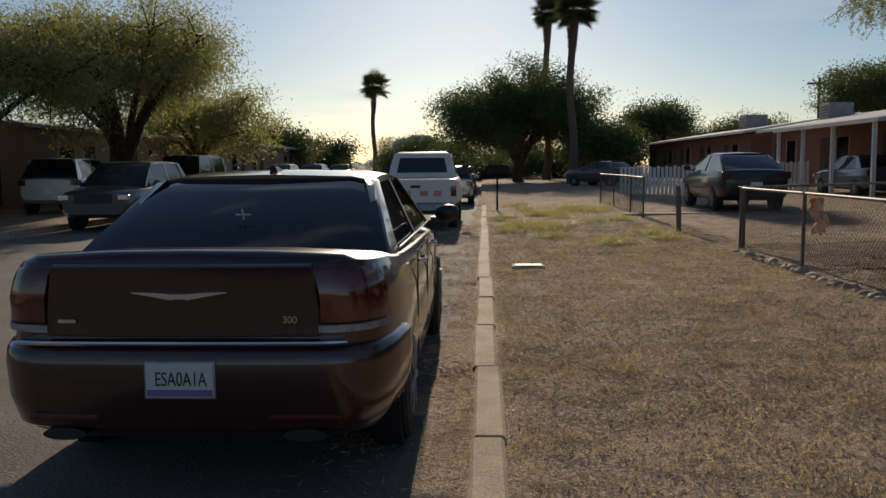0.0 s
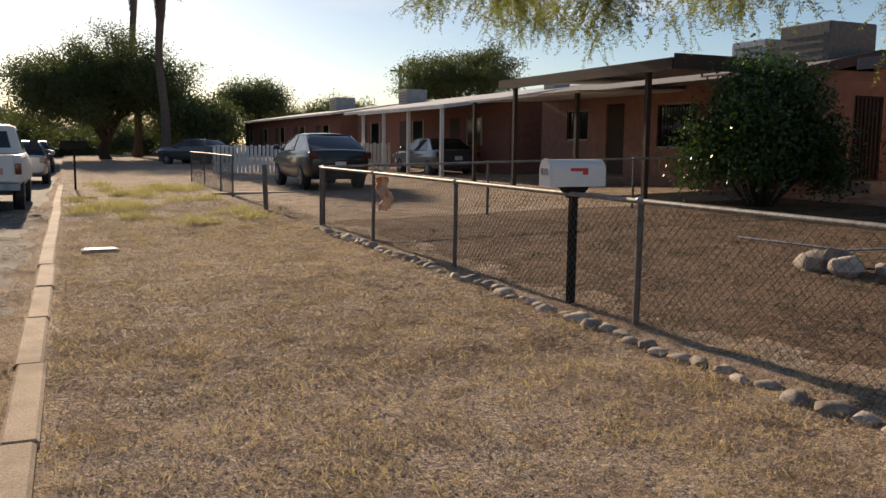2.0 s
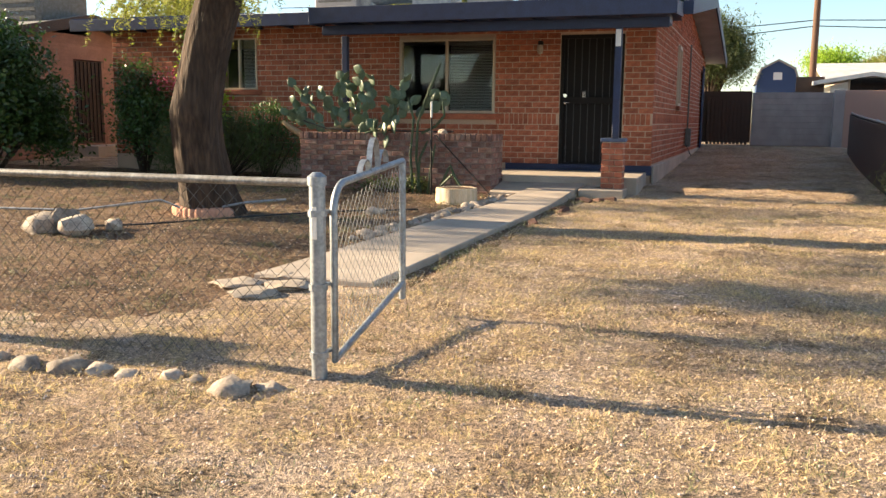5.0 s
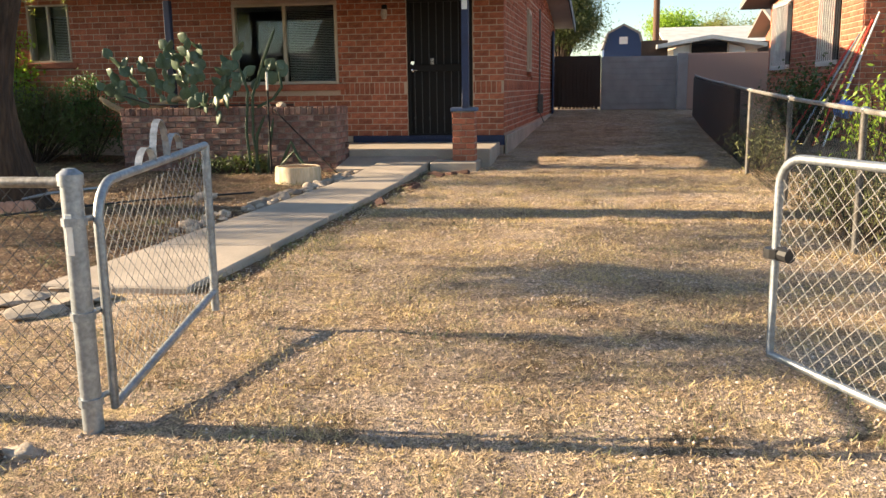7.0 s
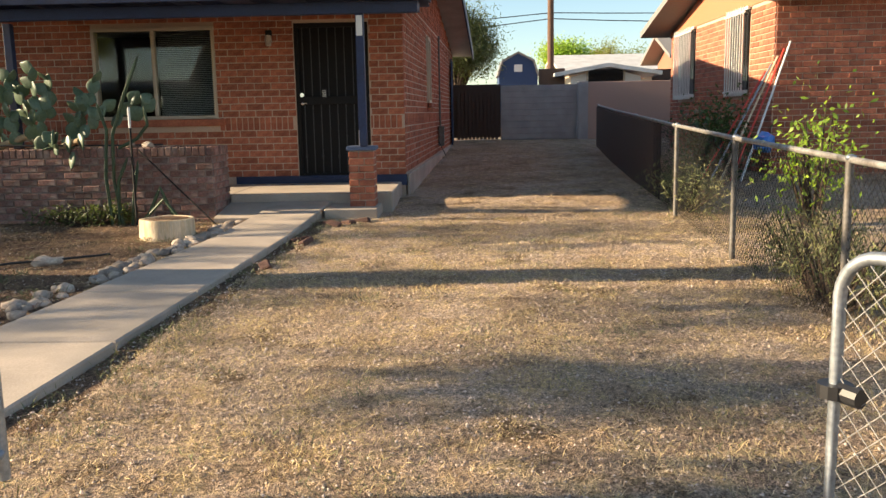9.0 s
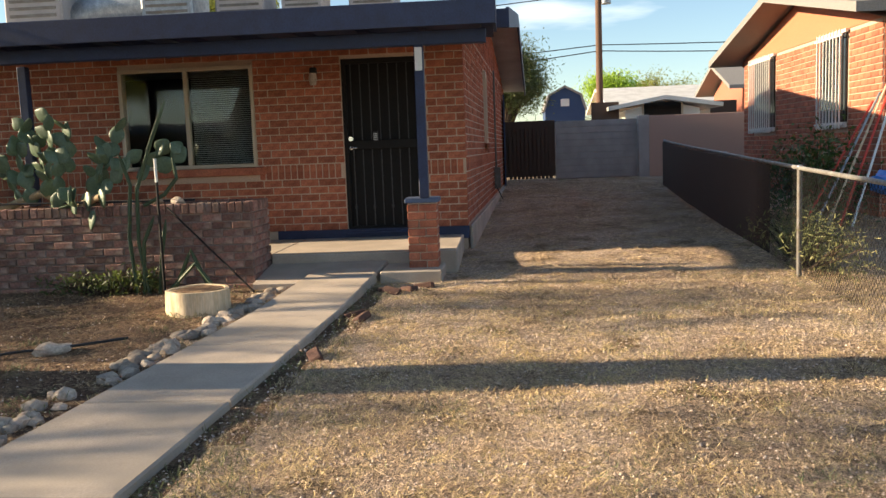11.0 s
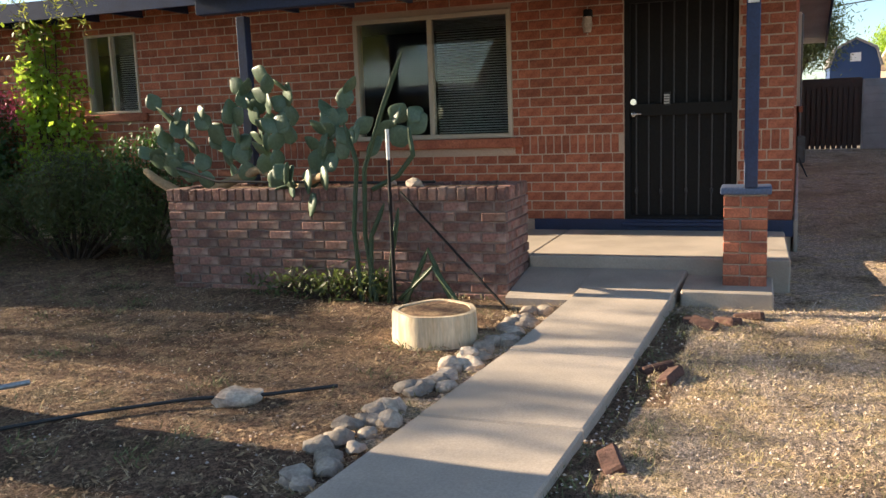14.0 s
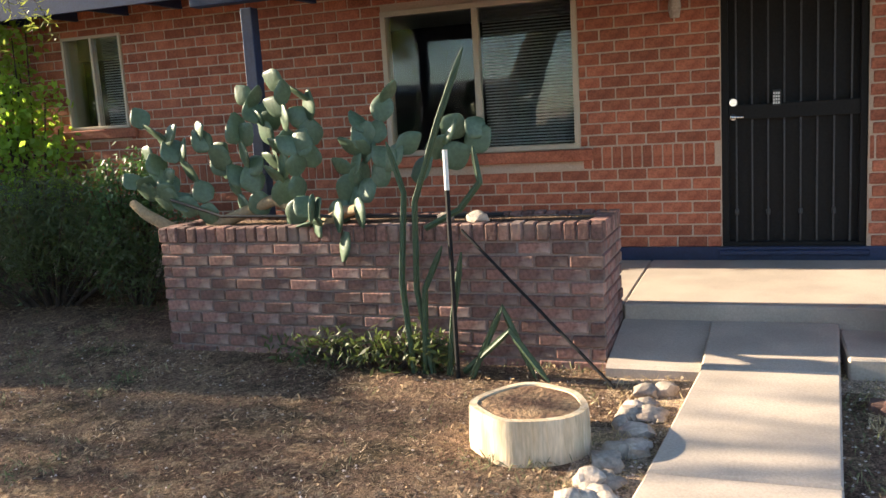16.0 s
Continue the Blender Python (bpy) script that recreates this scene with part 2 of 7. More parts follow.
M_STRAW = mat("straw", (0.63, 0.48, 0.31), 0.8, scale=2, color2=(0.44, 0.31, 0.195), island=0.55, spec=0.2)
M_GRASS = mat("weeds", (0.13, 0.155, 0.055), 0.7, scale=2, color2=(0.21, 0.19, 0.08), island=0.3)
M_PGLASS = glass_mat("window_glass", (0.9, 0.95, 0.93))
# near-black room surfaces; the unlit gloom behind the windows is in the colour
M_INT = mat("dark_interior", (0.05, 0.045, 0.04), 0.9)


# ---- shape helpers ----
class Geo:
    """Collects vertices and faces for one mesh."""

    def __init__(self):
        self.v, self.f = [], []

    def add(self, verts, faces):
        k = len(self.v)
        self.v += [tuple(p) for p in verts]
        self.f += [tuple(i + k for i in q) for q in faces]
        return self

    def box(self, x0, x1, y0, y1, z0, z1, c=0.0, m=None):
        if c <= 0:
            vs = [(x, y, z) for x in (x0, x1) for y in (y0, y1) for z in (z0, z1)]
            fs = [(0, 1, 3, 2), (4, 6, 7, 5), (0, 4, 5, 1), (2, 3, 7, 6), (0, 2, 6, 4), (1, 5, 7, 3)]
        else:
            cx, cy, cz = (x0 + x1) / 2, (y0 + y1) / 2, (z0 + z1) / 2
            h = ((x1 - x0) / 2, (y1 - y0) / 2, (z1 - z0) / 2)
            c = min(c, min(h) * 0.9)
            vs = []
            for s in CORNERS:
                for a in range(3):
                    vs.append(tuple(o + s[k] * (h[k] if k == a else h[k] - c) for k, o in enumerate((cx, cy, cz))))
            fs = CHAMFER
        if m is not None:
            vs = [m @ Vector(p) for p in vs]
        return self.add(vs, fs)

    def tube(self, pts, r, n=8, caps=True):
        pts = [Vector(p) for p in pts]
        rs = r if isinstance(r, (list, tuple)) else [r] * len(pts)
        rings = []
        side = None
        for i, p in enumerate(pts):
            d = (pts[min(i + 1, len(pts) - 1)] - pts[max(i - 1, 0)]).normalized()
            if side is None:
                side = d.orthogonal().normalized()
            side = (side - d * side.dot(d)).normalized()
            up = d.cross(side)
            rings.append([p + (side * math.cos(a) + up * math.sin(a)) * rs[i] for a in (2 * math.pi * k / n for k in range(n))])
        return self.loft(rings, caps)

    def loft(self, rings, caps=True, closed=True):
        n = len(rings[0])
        vs = [p for ring in rings for p in ring]
        fs = []
        for i in range(len(rings) - 1):
            for k in range(n if closed else n - 1):
                a, b = i * n + k, i * n + (k + 1) % n
                fs.append((a, b, b + n, a + n))
        if caps:
            fs.append(tuple(range(n - 1, -1, -1)))
            fs.append(tuple((len(rings) - 1) * n + k for k in range(n)))
        return self.add(vs, fs)

    def blob(self, c, r, n=2, rough=0.15, seed=0, flat=1.0):
        vs, fs = ICO[n]
        c = Vector(c)
        r = Vector(r if isinstance(r, (tuple, list, Vector)) else (r, r, r))
        out = []
        for p in vs:
            k = 1 + rough * noise.noise(p * 1.6 + Vector((seed * 3.1, seed * 1.7, 0)))
            q = Vector((p.x * r.x, p.y * r.y, p.z * r.z)) * k
            out.append(c + q)
        return self.add(out, fs)


CORNERS = [(a, b, c) for a in (-1, 1) for b in (-1, 1) for c in (-1, 1)]


def chamfer_faces():
    idx = {(s, a): i * 3 + a for i, s in enumerate(CORNERS) for a in range(3)}
    pos = {}
    for (s, a), i in idx.items():
        pos[i] = Vector([s[k] * (1.0 if k == a else 0.8) for k in range(3)])
    faces = []
    for a in range(3):
        b, c = (a + 1) % 3, (a + 2) % 3
        for sg in (-1, 1):
            ring = []
            for sb, sc in ((-1, -1), (1, -1), (1, 1), (-1, 1)):
                s = [0, 0, 0]
                s[a], s[b], s[c] = sg, sb, sc
                ring.append(idx[(tuple(s), a)])
            faces.append(ring)
        for sb in (-1, 1):
            for sc in (-1, 1):
                p, q = [0, 0, 0], [0, 0, 0]
                p[a], q[a] = -1, 1
                p[b] = q[b] = sb
                p[c] = q[c] = sc
                faces.append([idx[(tuple(p), b)], idx[(tuple(q), b)], idx[(tuple(q), c)], idx[(tuple(p), c)]])
    for s in CORNERS:
        faces.append([idx[(s, 0)], idx[(s, 1)], idx[(s, 2)]])
    out = []
    for f in faces:
        p = [pos[i] for i in f]
        nrm = (p[1] - p[0]).cross(p[2] - p[0])
        out.append(tuple(f) if nrm.dot(sum(p, Vector())) > 0 else tuple(reversed(f)))
    return out


CHAMFER = chamfer_faces()
ICO = {}
for _n in (1, 2, 3):
    _b = bmesh.new()
    bmesh.ops.create_icosphere(_b, subdivisions=_n, radius=1.0)
    ICO[_n] = ([v.co.copy() for v in _b.verts], [tuple(v.index for v in f.verts) for f in _b.faces])
    _b.free()


def part(name, geo, material, parent=None, label="", smooth=False, kind=""):
    """One mesh object from a Geo, a bmesh or a mesh, under its thing."""
    if isinstance(geo, Geo):
        me = bpy.data.meshes.new(name)
        me.from_pydata(geo.v, [], geo.f)
    elif isinstance(geo, bmesh.types.BMesh):
        me = bpy.data.meshes.new(name)
        geo.to_mesh(me)
        geo.free()
    else:
        me = geo
    if material is not None and not me.materials:
        me.materials.append(material)
    if smooth:
        me.shade_smooth()
        me.set_sharp_from_angle(angle=radians(smooth if smooth > 1 else 40))
    ob = new(name, me)
    if parent is not None:
        ob.parent = parent
    return tagged(ob, label=label, kind=kind)


def thing(name, label, category, at=(0, 0, 0), rz=0.0, group="", kind=""):
    ob = new(name)
    ob.empty_display_size = 0.1
    ob.matrix_basis = pose(*at, 0, 0, rz)
    return tagged(ob, label, category, group, kind)


def G(x):
    return float(np.interp(x, [-0.5, 3.6, 12, 18, 30], [0.0, 0.055, 0.27, 0.42, 0.75]))


STREET = -0.15

# ---- ground ----
rnd = random.Random(5)


def ground_sheet():
    g = Geo()
    xs = [-900, -200, -60, -25, -11.0, -10.99, -10.5, -8, -5.5, -3, -2, -1.5, -1.3, -1.15, -1.0, -0.88, -0.76, -0.62, -0.615, -0.5, -0.35, -0.2]
    fine = list(np.arange(0.0, 16.01, 0.16)) + [17, 18.5, 20, 23, 26, 30, 45, 90, 250, 900]
    xs = xs + [float(v) for v in fine]
    ys = [-900, -200, -60, -20, -10, -6] + [float(v) for v in np.arange(-4, 20.01, 0.16)] + [21, 22.5, 24, 26, 29, 33, 40, 50, 65, 90, 150, 300, 900]
    nx, ny = len(xs), len(ys)
    for y in ys:
        for x in xs:
            if x <= -11.0 or (x > -0.62 and x < 0):
                z = 0.0
            elif -11.0 < x <= -0.62:
                z = STREET + 0.05 * math.exp(-((x + 5.5) / 3.0) ** 2)
            else:
                z = G(x)
                if 0.1 < x < 20 and -5 < y < 21:
                    z += 0.022 * noise.noise(Vector((x * 0.9, y * 0.9, 0))) + 0.014 * noise.noise(Vector((x * 3.1, y * 3.1, 4)))
            g.v.append((x, y, z))
    side = []
    for j in range(ny - 1):
        for i in range(nx - 1):
            a = j * nx + i
            g.f.append((a, a + 1, a + nx + 1, a + nx))
            xm = (xs[i] + xs[i + 1]) / 2
            ym = (ys[j] + ys[j + 1]) / 2
            # flat strip in dark soil colour stands in for the shaded gap beside the walk
            gap_dark = 5.4 < xm < 11.4 and -0.20 < ym - 2.775 + (xm - 5.96) * 0.071 < 0.3
            side.append(2 if gap_dark else 1 if -11.0 < xm < -0.88 - 0.4 * noise.noise(Vector((xm * 3.0, ym * 1.3, 7))) else (2 if (3.95 + 0.2 * math.sin(ym * 3) < xm < 13.8 and 3.45 + 0.9 * max(0, 6 - xm) * 0.3 + 0.12 * math.sin(xm * 5) < ym < 14.5) else 0))
    ob = part("ground", g, M_SOIL, kind="structure", label="dry bare yard soil strewn with straw beside a worn asphalt street", smooth=80)
    ob.data.materials.append(M_ASPH)
    ob.data.materials.append(M_SOILD)
    ob.data.polygons.foreach_set("material_index", side)


ground_sheet()


def kerbs():
    y = -6.0
    g0 = Geo()
    k = tagged(new("kerb"), "worn sandy concrete kerb between the street and the dry verge", kind="structure")
    i = 0
    while y < 28.4:
        L = 3.05 if y > 10 else 1.52
        g = Geo()
        j = 0.012 * math.sin(i * 2.1)
        g.box(-0.60 + j, -0.43 + j, y + 0.008, y + L - 0.008, STREET - 0.1, 0.035 + 0.006 * math.sin(i * 1.3), 0.018)
        part("kerb_stone", g, M_KERB, k)
        y += L
        i += 1
    k2 = tagged(new("kerb"), "pale concrete kerb on the far side of the street", kind="structure")
    for i in range(16):
        g = Geo()
        g.box(-11.1, -10.97, -5 + i * 6.1, -5 + i * 6.1 + 6.08, STREET - 0.1, 0.03, 0.018)
        part("kerb_stone", g, M_KERB, k2)


kerbs()


# ---- main house ----
HX, HY0, HY1, HD = 13.73, 1.56, 11.6, 11.8   # front wall, south and north corner, depth
SLANT = 0.042   # the south wall runs slightly out of square


def wall_rows(axis, at, a0, a1, z0, z1, holes, course, length, thick, face, nearest, parent, mats, sink=0.012, keep=300, relief=0.004, soldier=None, gable=None):
    """Brick courses as pieces on a mortar core. axis 'x': the wall's face lies at x=at and runs along y."""
    pieces = []
    row, z = 0, z0
    usual = length
    while z + course * 0.6 < z1:
        h = min(course, z1 - z) - 0.012
        length = usual
        if soldier and soldier[0] < z < soldier[1]:
            h, length = course * 2 - 0.012, 0.078
        a = a0 - (length / 2 if row % 2 else 0)
        while a < a1:
            s, e = max(a, a0), min(a + length - 0.011, a1)
            a += length
            if e - s < 0.03:
                continue
            spans = [(s, e)]
            for (h0, h1, hz0, hz1) in holes:
                if z + h > hz0 + 0.02 and z < hz1 - 0.02:
                    nxt = []
                    for (p, q) in spans:
                        if q <= h0 or p >= h1:
                            nxt.append((p, q))
                        else:
                            if p < h0 - 0.03:
                                nxt.append((p, h0))
                            if q > h1 + 0.03:
                                nxt.append((h1, q))
                    spans = nxt
            if gable:
                reach = gable[1] * (1 - (z + h - gable[2]) / gable[3])
                spans = [(max(p, gable[0] - reach), min(q, gable[0] + reach)) for p, q in spans]
                spans = [(p, q) for p, q in spans if q - p > 0.04]
            for (p, q) in spans:
                pieces.append(((p + q) / 2, z + h / 2, q - p, h))
        z += course * (2 if length != usual else 1)
        row += 1
    length = usual
    pieces.sort(key=lambda p: abs(p[0] - nearest[0]) + 1.2 * abs(p[1] - nearest[1]))
    cache = {}
    rest = Geo()
    for k, (c, zc, w, h) in enumerate(pieces):
        w = round(w * 50) / 50 if abs(w - (length - 0.011)) > 0.005 and w > 0.07 else w
        off = rnd.uniform(-relief, relief)
        if axis == "x":
            loc = (at + face * (thick / 2 - sink) * -1 + off, c, zc)
            dims = (thick, w, h)
        else:
            loc = (c, at + face * (thick / 2 - sink) * -1 + off - (SLANT * (c - HX) if abs(at - HY0) < 0.01 else 0), zc)
            dims = (w, thick, h)
        if k < keep:
            key = tuple(round(d, 3) for d in dims)
            if key not in cache:
                g = Geo().box(-dims[0] / 2, dims[0] / 2, -dims[1] / 2, dims[1] / 2, -dims[2] / 2, dims[2] / 2, 0.006)
                me = bpy.data.meshes.new("brick")
                me.from_pydata(g.v, [], g.f)
                me.materials.append(mats[0])
                cache[key] = me
            ob = new("brick", cache[key])
            ob.location = loc
            ob.rotation_euler = (rnd.uniform(-0.006, 0.006), rnd.uniform(-0.006, 0.006), rnd.uniform(-0.004, 0.004))
            ob.parent = parent
        else:
            rest.box(loc[0] - dims[0] / 2, loc[0] + dims[0] / 2, loc[1] - dims[1] / 2, loc[1] + dims[1] / 2, loc[2] - dims[2] / 2, loc[2] + dims[2] / 2, 0.006)
    if rest.v:
        part("brickwork", rest, mats[1], parent, kind="stuff")
    return len(pieces)


def wall_with_holes(g, axis, at, thick, a0, a1, z0, z1, holes):
    """A wall slab cut into blocks round its openings."""
    cuts = sorted({a0, a1, *[h[0] for h in holes], *[h[1] for h in holes]})
    for p, q in zip(cuts, cuts[1:]):
        spans = [(z0, z1)]
        for h in holes:
            if h[0] <= p + 1e-6 and h[1] >= q - 1e-6:
                nxt = []
                for (s, e) in spans:
                    if h[2] > s:
                        nxt.append((s, min(e, h[2])))
                    if h[3] < e:
                        nxt.append((max(s, h[3]), e))
                spans = [(s, e) for s, e in nxt if e - s > 1e-4]
        for s, e in spans:
            if axis == "x":
                g.box(at, at + thick, p, q, s, e)
            else:
                g.box(p, q, at, at + thick, s, e)


DOOR = (2.03, 3.03, 0.58, 2.64)
WIN = (4.10, 5.77, 1.40, 2.62)
LWIN = (8.50, 9.22, 1.80, 2.70)
EAVE = 2.74
house = tagged(new("house"), "single-storey red brick house, navy trim, low white-coated gable roof", "house")
SWIN = (17.35, 18.35, 1.6, 2.75)
BD = (24.0, 25.0, 0.5, 2.6)


def main_house():
    g = Geo()
    wall_with_holes(g, "x", HX + 0.007, 0.2, HY0 + 0.01, HY1, 0.1, EAVE + 0.24, [DOOR, WIN, LWIN])
    wall_with_holes(g, "y", HY0 + 0.007, 0.2, HX + 0.22, HX + HD, 0.1, EAVE + 0.24, [SWIN])
    g.box(HX + 0.2, HX + HD, HY1 - 0.2, HY1, 0.1, EAVE + 0.24)
    g.box(HX + HD, HX + HD + 0.2, HY0 + 0.02, HY1, 0.1, EAVE + 0.24)
    # gable triangles
    mid = HX + HD / 2
    for y in (HY0 + 0.012, HY1 - 0.2):
        g.add([(HX + 0.02, y, EAVE + 0.24), (HX + HD, y, EAVE + 0.24), (mid, y, EAVE + 1.03), (HX + 0.02, y + 0.2, EAVE + 0.24), (HX + HD, y + 0.2, EAVE + 0.24), (mid, y + 0.2, EAVE + 1.03)],
              [(0, 1, 2), (5, 4, 3), (0, 3, 4, 1), (1, 4, 5, 2), (2, 5, 3, 0)])
    g.v = [(x, y - (SLANT * max(0, x - HX) if y < HY0 + 0.3 else 0), z) for x, y, z in g.v]
    part("wall", g, M_MORT, house, "mortar core of the brick walls")
    g = Geo()
    g.box(HX + 0.3, HX + HD, HY0 + 0.3, HY1 - 0.3, EAVE, EAVE + 0.03)
    part("ceiling", g, M_WHITE, house)
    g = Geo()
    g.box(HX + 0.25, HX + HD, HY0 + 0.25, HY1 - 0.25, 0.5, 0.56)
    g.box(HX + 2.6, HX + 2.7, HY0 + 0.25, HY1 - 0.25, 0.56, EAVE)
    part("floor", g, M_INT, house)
    # footing painted navy along the front
    g = Geo().box(HX - 0.012, HX + 0.01, HY0 - 0.01, 3.9, 0.45, 0.6, 0.003)
    part("base_band", g, M_NAVY, house, "navy painted footing band")
    g = Geo().box(HX + 0.02, HX + HD, HY0 - 0.05, HY0 - 0.012, 0.1, 0.60, 0.01)
    g.v = [(x, y - SLANT * max(0, x - HX), z) for x, y, z in g.v]
    part("stem_wall", g, M_CONC, house, "pale concrete footing")
    # roof with its two slopes and overhangs
    mid = HX + HD / 2
    ov = 0.55
    slope = 0.8 / (HD / 2)
    y0, y1 = HY0 - 0.55, HY1 + 0.45

    def zr(x):
        return EAVE + 0.27 + (HD / 2 - abs(x - mid)) * slope
    g = Geo()
    xa, xb = HX - ov, HX + HD + ov
    prof = [(xa, zr(xa)), (mid, zr(mid)), (xb, zr(xb)), (xb, zr(xb) + 0.1), (mid, zr(mid) + 0.1), (xa, zr(xa) + 0.1)]
    g.loft([[(x, y - (SLANT * max(0, x - HX) if y < 5 else 0), z) for x, z in prof] for y in (y0 + 0.03, y1 - 0.03)])
    part("roof", g, M_ROOF, house, "white-coated low-pitched roof")
    for y in (y0, y1 - 0.03):
        for s in (0, 1):
            xs = (xa - 0.0, mid) if s == 0 else (mid, xb)
            g = Geo()
            pr = [(xs[0], zr(xs[0]) - 0.1), (xs[1], zr(xs[1]) - 0.1), (xs[1], zr(xs[1]) + 0.125), (xs[0], zr(xs[0]) + 0.125)]
            g.loft([[(x, yy - (SLANT * max(0, x - HX) if y < 5 else 0), z) for x, z in pr] for yy in (y, y + 0.035)])
            part("barge_board", g, M_NAVY, house, "navy barge board")
    g = Geo().box(xa - 0.03, xa, y0, y1, zr(xa) - 0.10, zr(xa) + 0.105, 0.004)
    part("fascia", g, M_NAVY, house, "navy fascia board")
    for k in range(17):
        yy = HY0 + 0.1 + k * 0.61
        part("rafter_tail", Geo().box(xa, HX + 0.1, yy, yy + 0.045, zr(xa) - 0.09, zr(xa) - 0.005), M_NAVY, house)


main_house()


def porch():
    ps = tagged(new("porch"), "raised concrete porch slab at the front door", kind="structure")
    part("porch_slab", Geo().box(12.16, HX - 0.02, 1.62, 3.56, 0.1, 0.50, 0.012), M_CONC, ps, "worn grey concrete slab")
    part("porch_slab", Geo().box(12.215, HX - 0.02, 3.562, 6.7, 0.1, 0.498, 0.012), M_CONC, ps, "worn grey concrete slab")
    part("landing", Geo().box(11.56, 12.155, 1.74, 2.34, 0.05, 0.375, 0.012), M_CONC, ps, "lower concrete flank beside the walk")
    part("landing", Geo().loft([[(11.45, y, 0.1), (12.155, y, 0.1), (12.155, y, 0.405), (11.48, y, 0.315), (11.45, y, 0.30)] for y in (3.035, 3.56)]), M_CONC, ps, "lower concrete flank beside the walk")
    p = thing("porch_roof", "navy porch roof with a pale edge over the front door", "porch roof", (0, 0, 0))
    y0, y1, xf = 1.15, 6.35, 11.55
    g = Geo()
    rings = []
    for y in (y0, y1):
        rings.append([(xf, y, 2.83), (HX - 0.55, y, 3.0), (HX - 0.55, y, 3.06), (xf, y, 2.89)])
    g.loft(rings)
    part("roofing", g, M_ROOF, p, "pale coated roof sheet")
    part("fascia", Geo().box(xf - 0.035, xf, y0, y1, 2.66, 2.885, 0.004), M_NAVY, p)
    for y in (y0, y1 - 0.035):
        g = Geo().loft([[(xf, yy, 2.66), (HX - 0.52, yy, 2.80), (HX - 0.52, yy, 3.03), (xf, yy, 2.885)] for yy in (y, y + 0.035)])
        part("side_board", g, M_NAVY, p)
    part("beam", Geo().box(11.75, 11.85, y0 + 0.1, y1 - 0.1, 2.52, 2.65, 0.006), M_NAVY, p, "navy carrying beam")
    for k in range(9):
        yy = y0 + 0.15 + k * 0.6
        part("rafter", Geo().box(xf, HX - 0.5, yy, yy + 0.045, 2.68, 2.8), M_NAVY, p)
    part("soffit", Geo().box(xf, HX - 0.05, y0 + 0.04, y1 - 0.04, 2.803, 2.815), M_NAVY, p)
    for name, xp, y, z0 in (("post", 11.76, 1.90, 1.06), ("post", 12.08, 6.04, 1.09)):
        part(name, Geo().box(xp, xp + 0.09, y - 0.045, y + 0.045, z0, 2.53, 0.006), M_NAVY, p, "square navy steel post")
    # pillar
    pl = thing("porch_pillar", "low square red brick pillar with a blue-grey painted cap", "pillar", (11.93, 1.93, 0.27))
    pl.scale = (0.93, 0.93, 1.0)
    part("base", Geo().box(-0.16, 0.16, -0.17, 0.17, -0.1, 0.095, 0.008), M_CONC, pl, "concrete footing")
    part("core", Geo().box(-0.14, 0.14, -0.15, 0.15, 0.09, 0.74), M_MORT, pl)
    part("cap", Geo().box(-0.17, 0.17, -0.18, 0.18, 0.742, 0.79, 0.008), mat("cap_paint", (0.09, 0.12, 0.2), 0.7, var=0.2), pl, "blue-grey painted cap")
    for r in range(8):
        z = 0.1 + r * 0.08
        for s in (-1, 1):
            ym = (-0.155, 0.02) if r % 2 else (-0.155, 0.155 - 0.17)
            for (a, b) in (((-0.155, 0.03), (0.04, 0.155)) if r % 2 else ((-0.155, -0.04), (-0.03, 0.155))):
                part("brick", Geo().box(s * 0.13 - 0.025, s * 0.13 + 0.025, a, b, z, z + 0.069, 0.006), M_BRICK, pl)
                part("brick", Geo().box(max(a, -0.1), min(b, 0.1), s * 0.13 - 0.025, s * 0.13 + 0.025, z, z + 0.066, 0.006), M_BRICK, pl)


porch()


def window_unit(name, y0, y1, z0, z1, label, blinds=True, x=HX):
    w = thing(name, label, "window", (x, (y0 + y1) / 2, z0), kind="structure")
    h, hw = z1 - z0, (y1 - y0) / 2
    f = 0.045 if blinds == 1 else 0.028
    for nm, b in (("window_frame", (-hw, hw, 0, f)), ("window_frame", (-hw, hw, h - f, h)), ("window_frame", (-hw, -hw + f, f, h - f)), ("window_frame", (hw - f, hw, f, h - f))):
        part(nm, Geo().box(-0.02, 0.07, b[0], b[1], b[2], b[3], 0.004), M_FRAME, w)
    part("mullion", Geo().box(-0.015, 0.06, -0.55 * f, 0.55 * f, f, h - f, 0.004), M_FRAME, w)
    for s in (0, 1):
        a, b = (-hw + f, -0.025) if s == 0 else (0.025, hw - f)
        ob = part("pane", Geo().box(0.02, 0.026, a, b, f, h - f), M_PGLASS, w)
        ob.visible_shadow = False
    if blinds:
        g = Geo()
        k, z = 0, f + 0.01
        while z < h - f:
            g.add([(0.10, -hw + f, z), (0.10, -0.03, z), (0.122, -0.03, z + 0.012), (0.122, -hw + f, z + 0.012)], [(0, 1, 2, 3)])
            z += 0.025
        part("blind", g, M_WHITE, w, "lowered white slatted blind")
    part("sill", Geo().box(-0.05, 0.0, -hw - 0.1, hw + 0.1, -0.1, -0.004, 0.01), M_BRICK, w, "projecting brick sill")
    return w


window_unit("window_1", *WIN, "two-pane sliding window, tan frame, slatted blind, in the brick wall")
window_unit("window_2", *LWIN, "small two-pane window in a pale frame, in the brick front wall", 2)


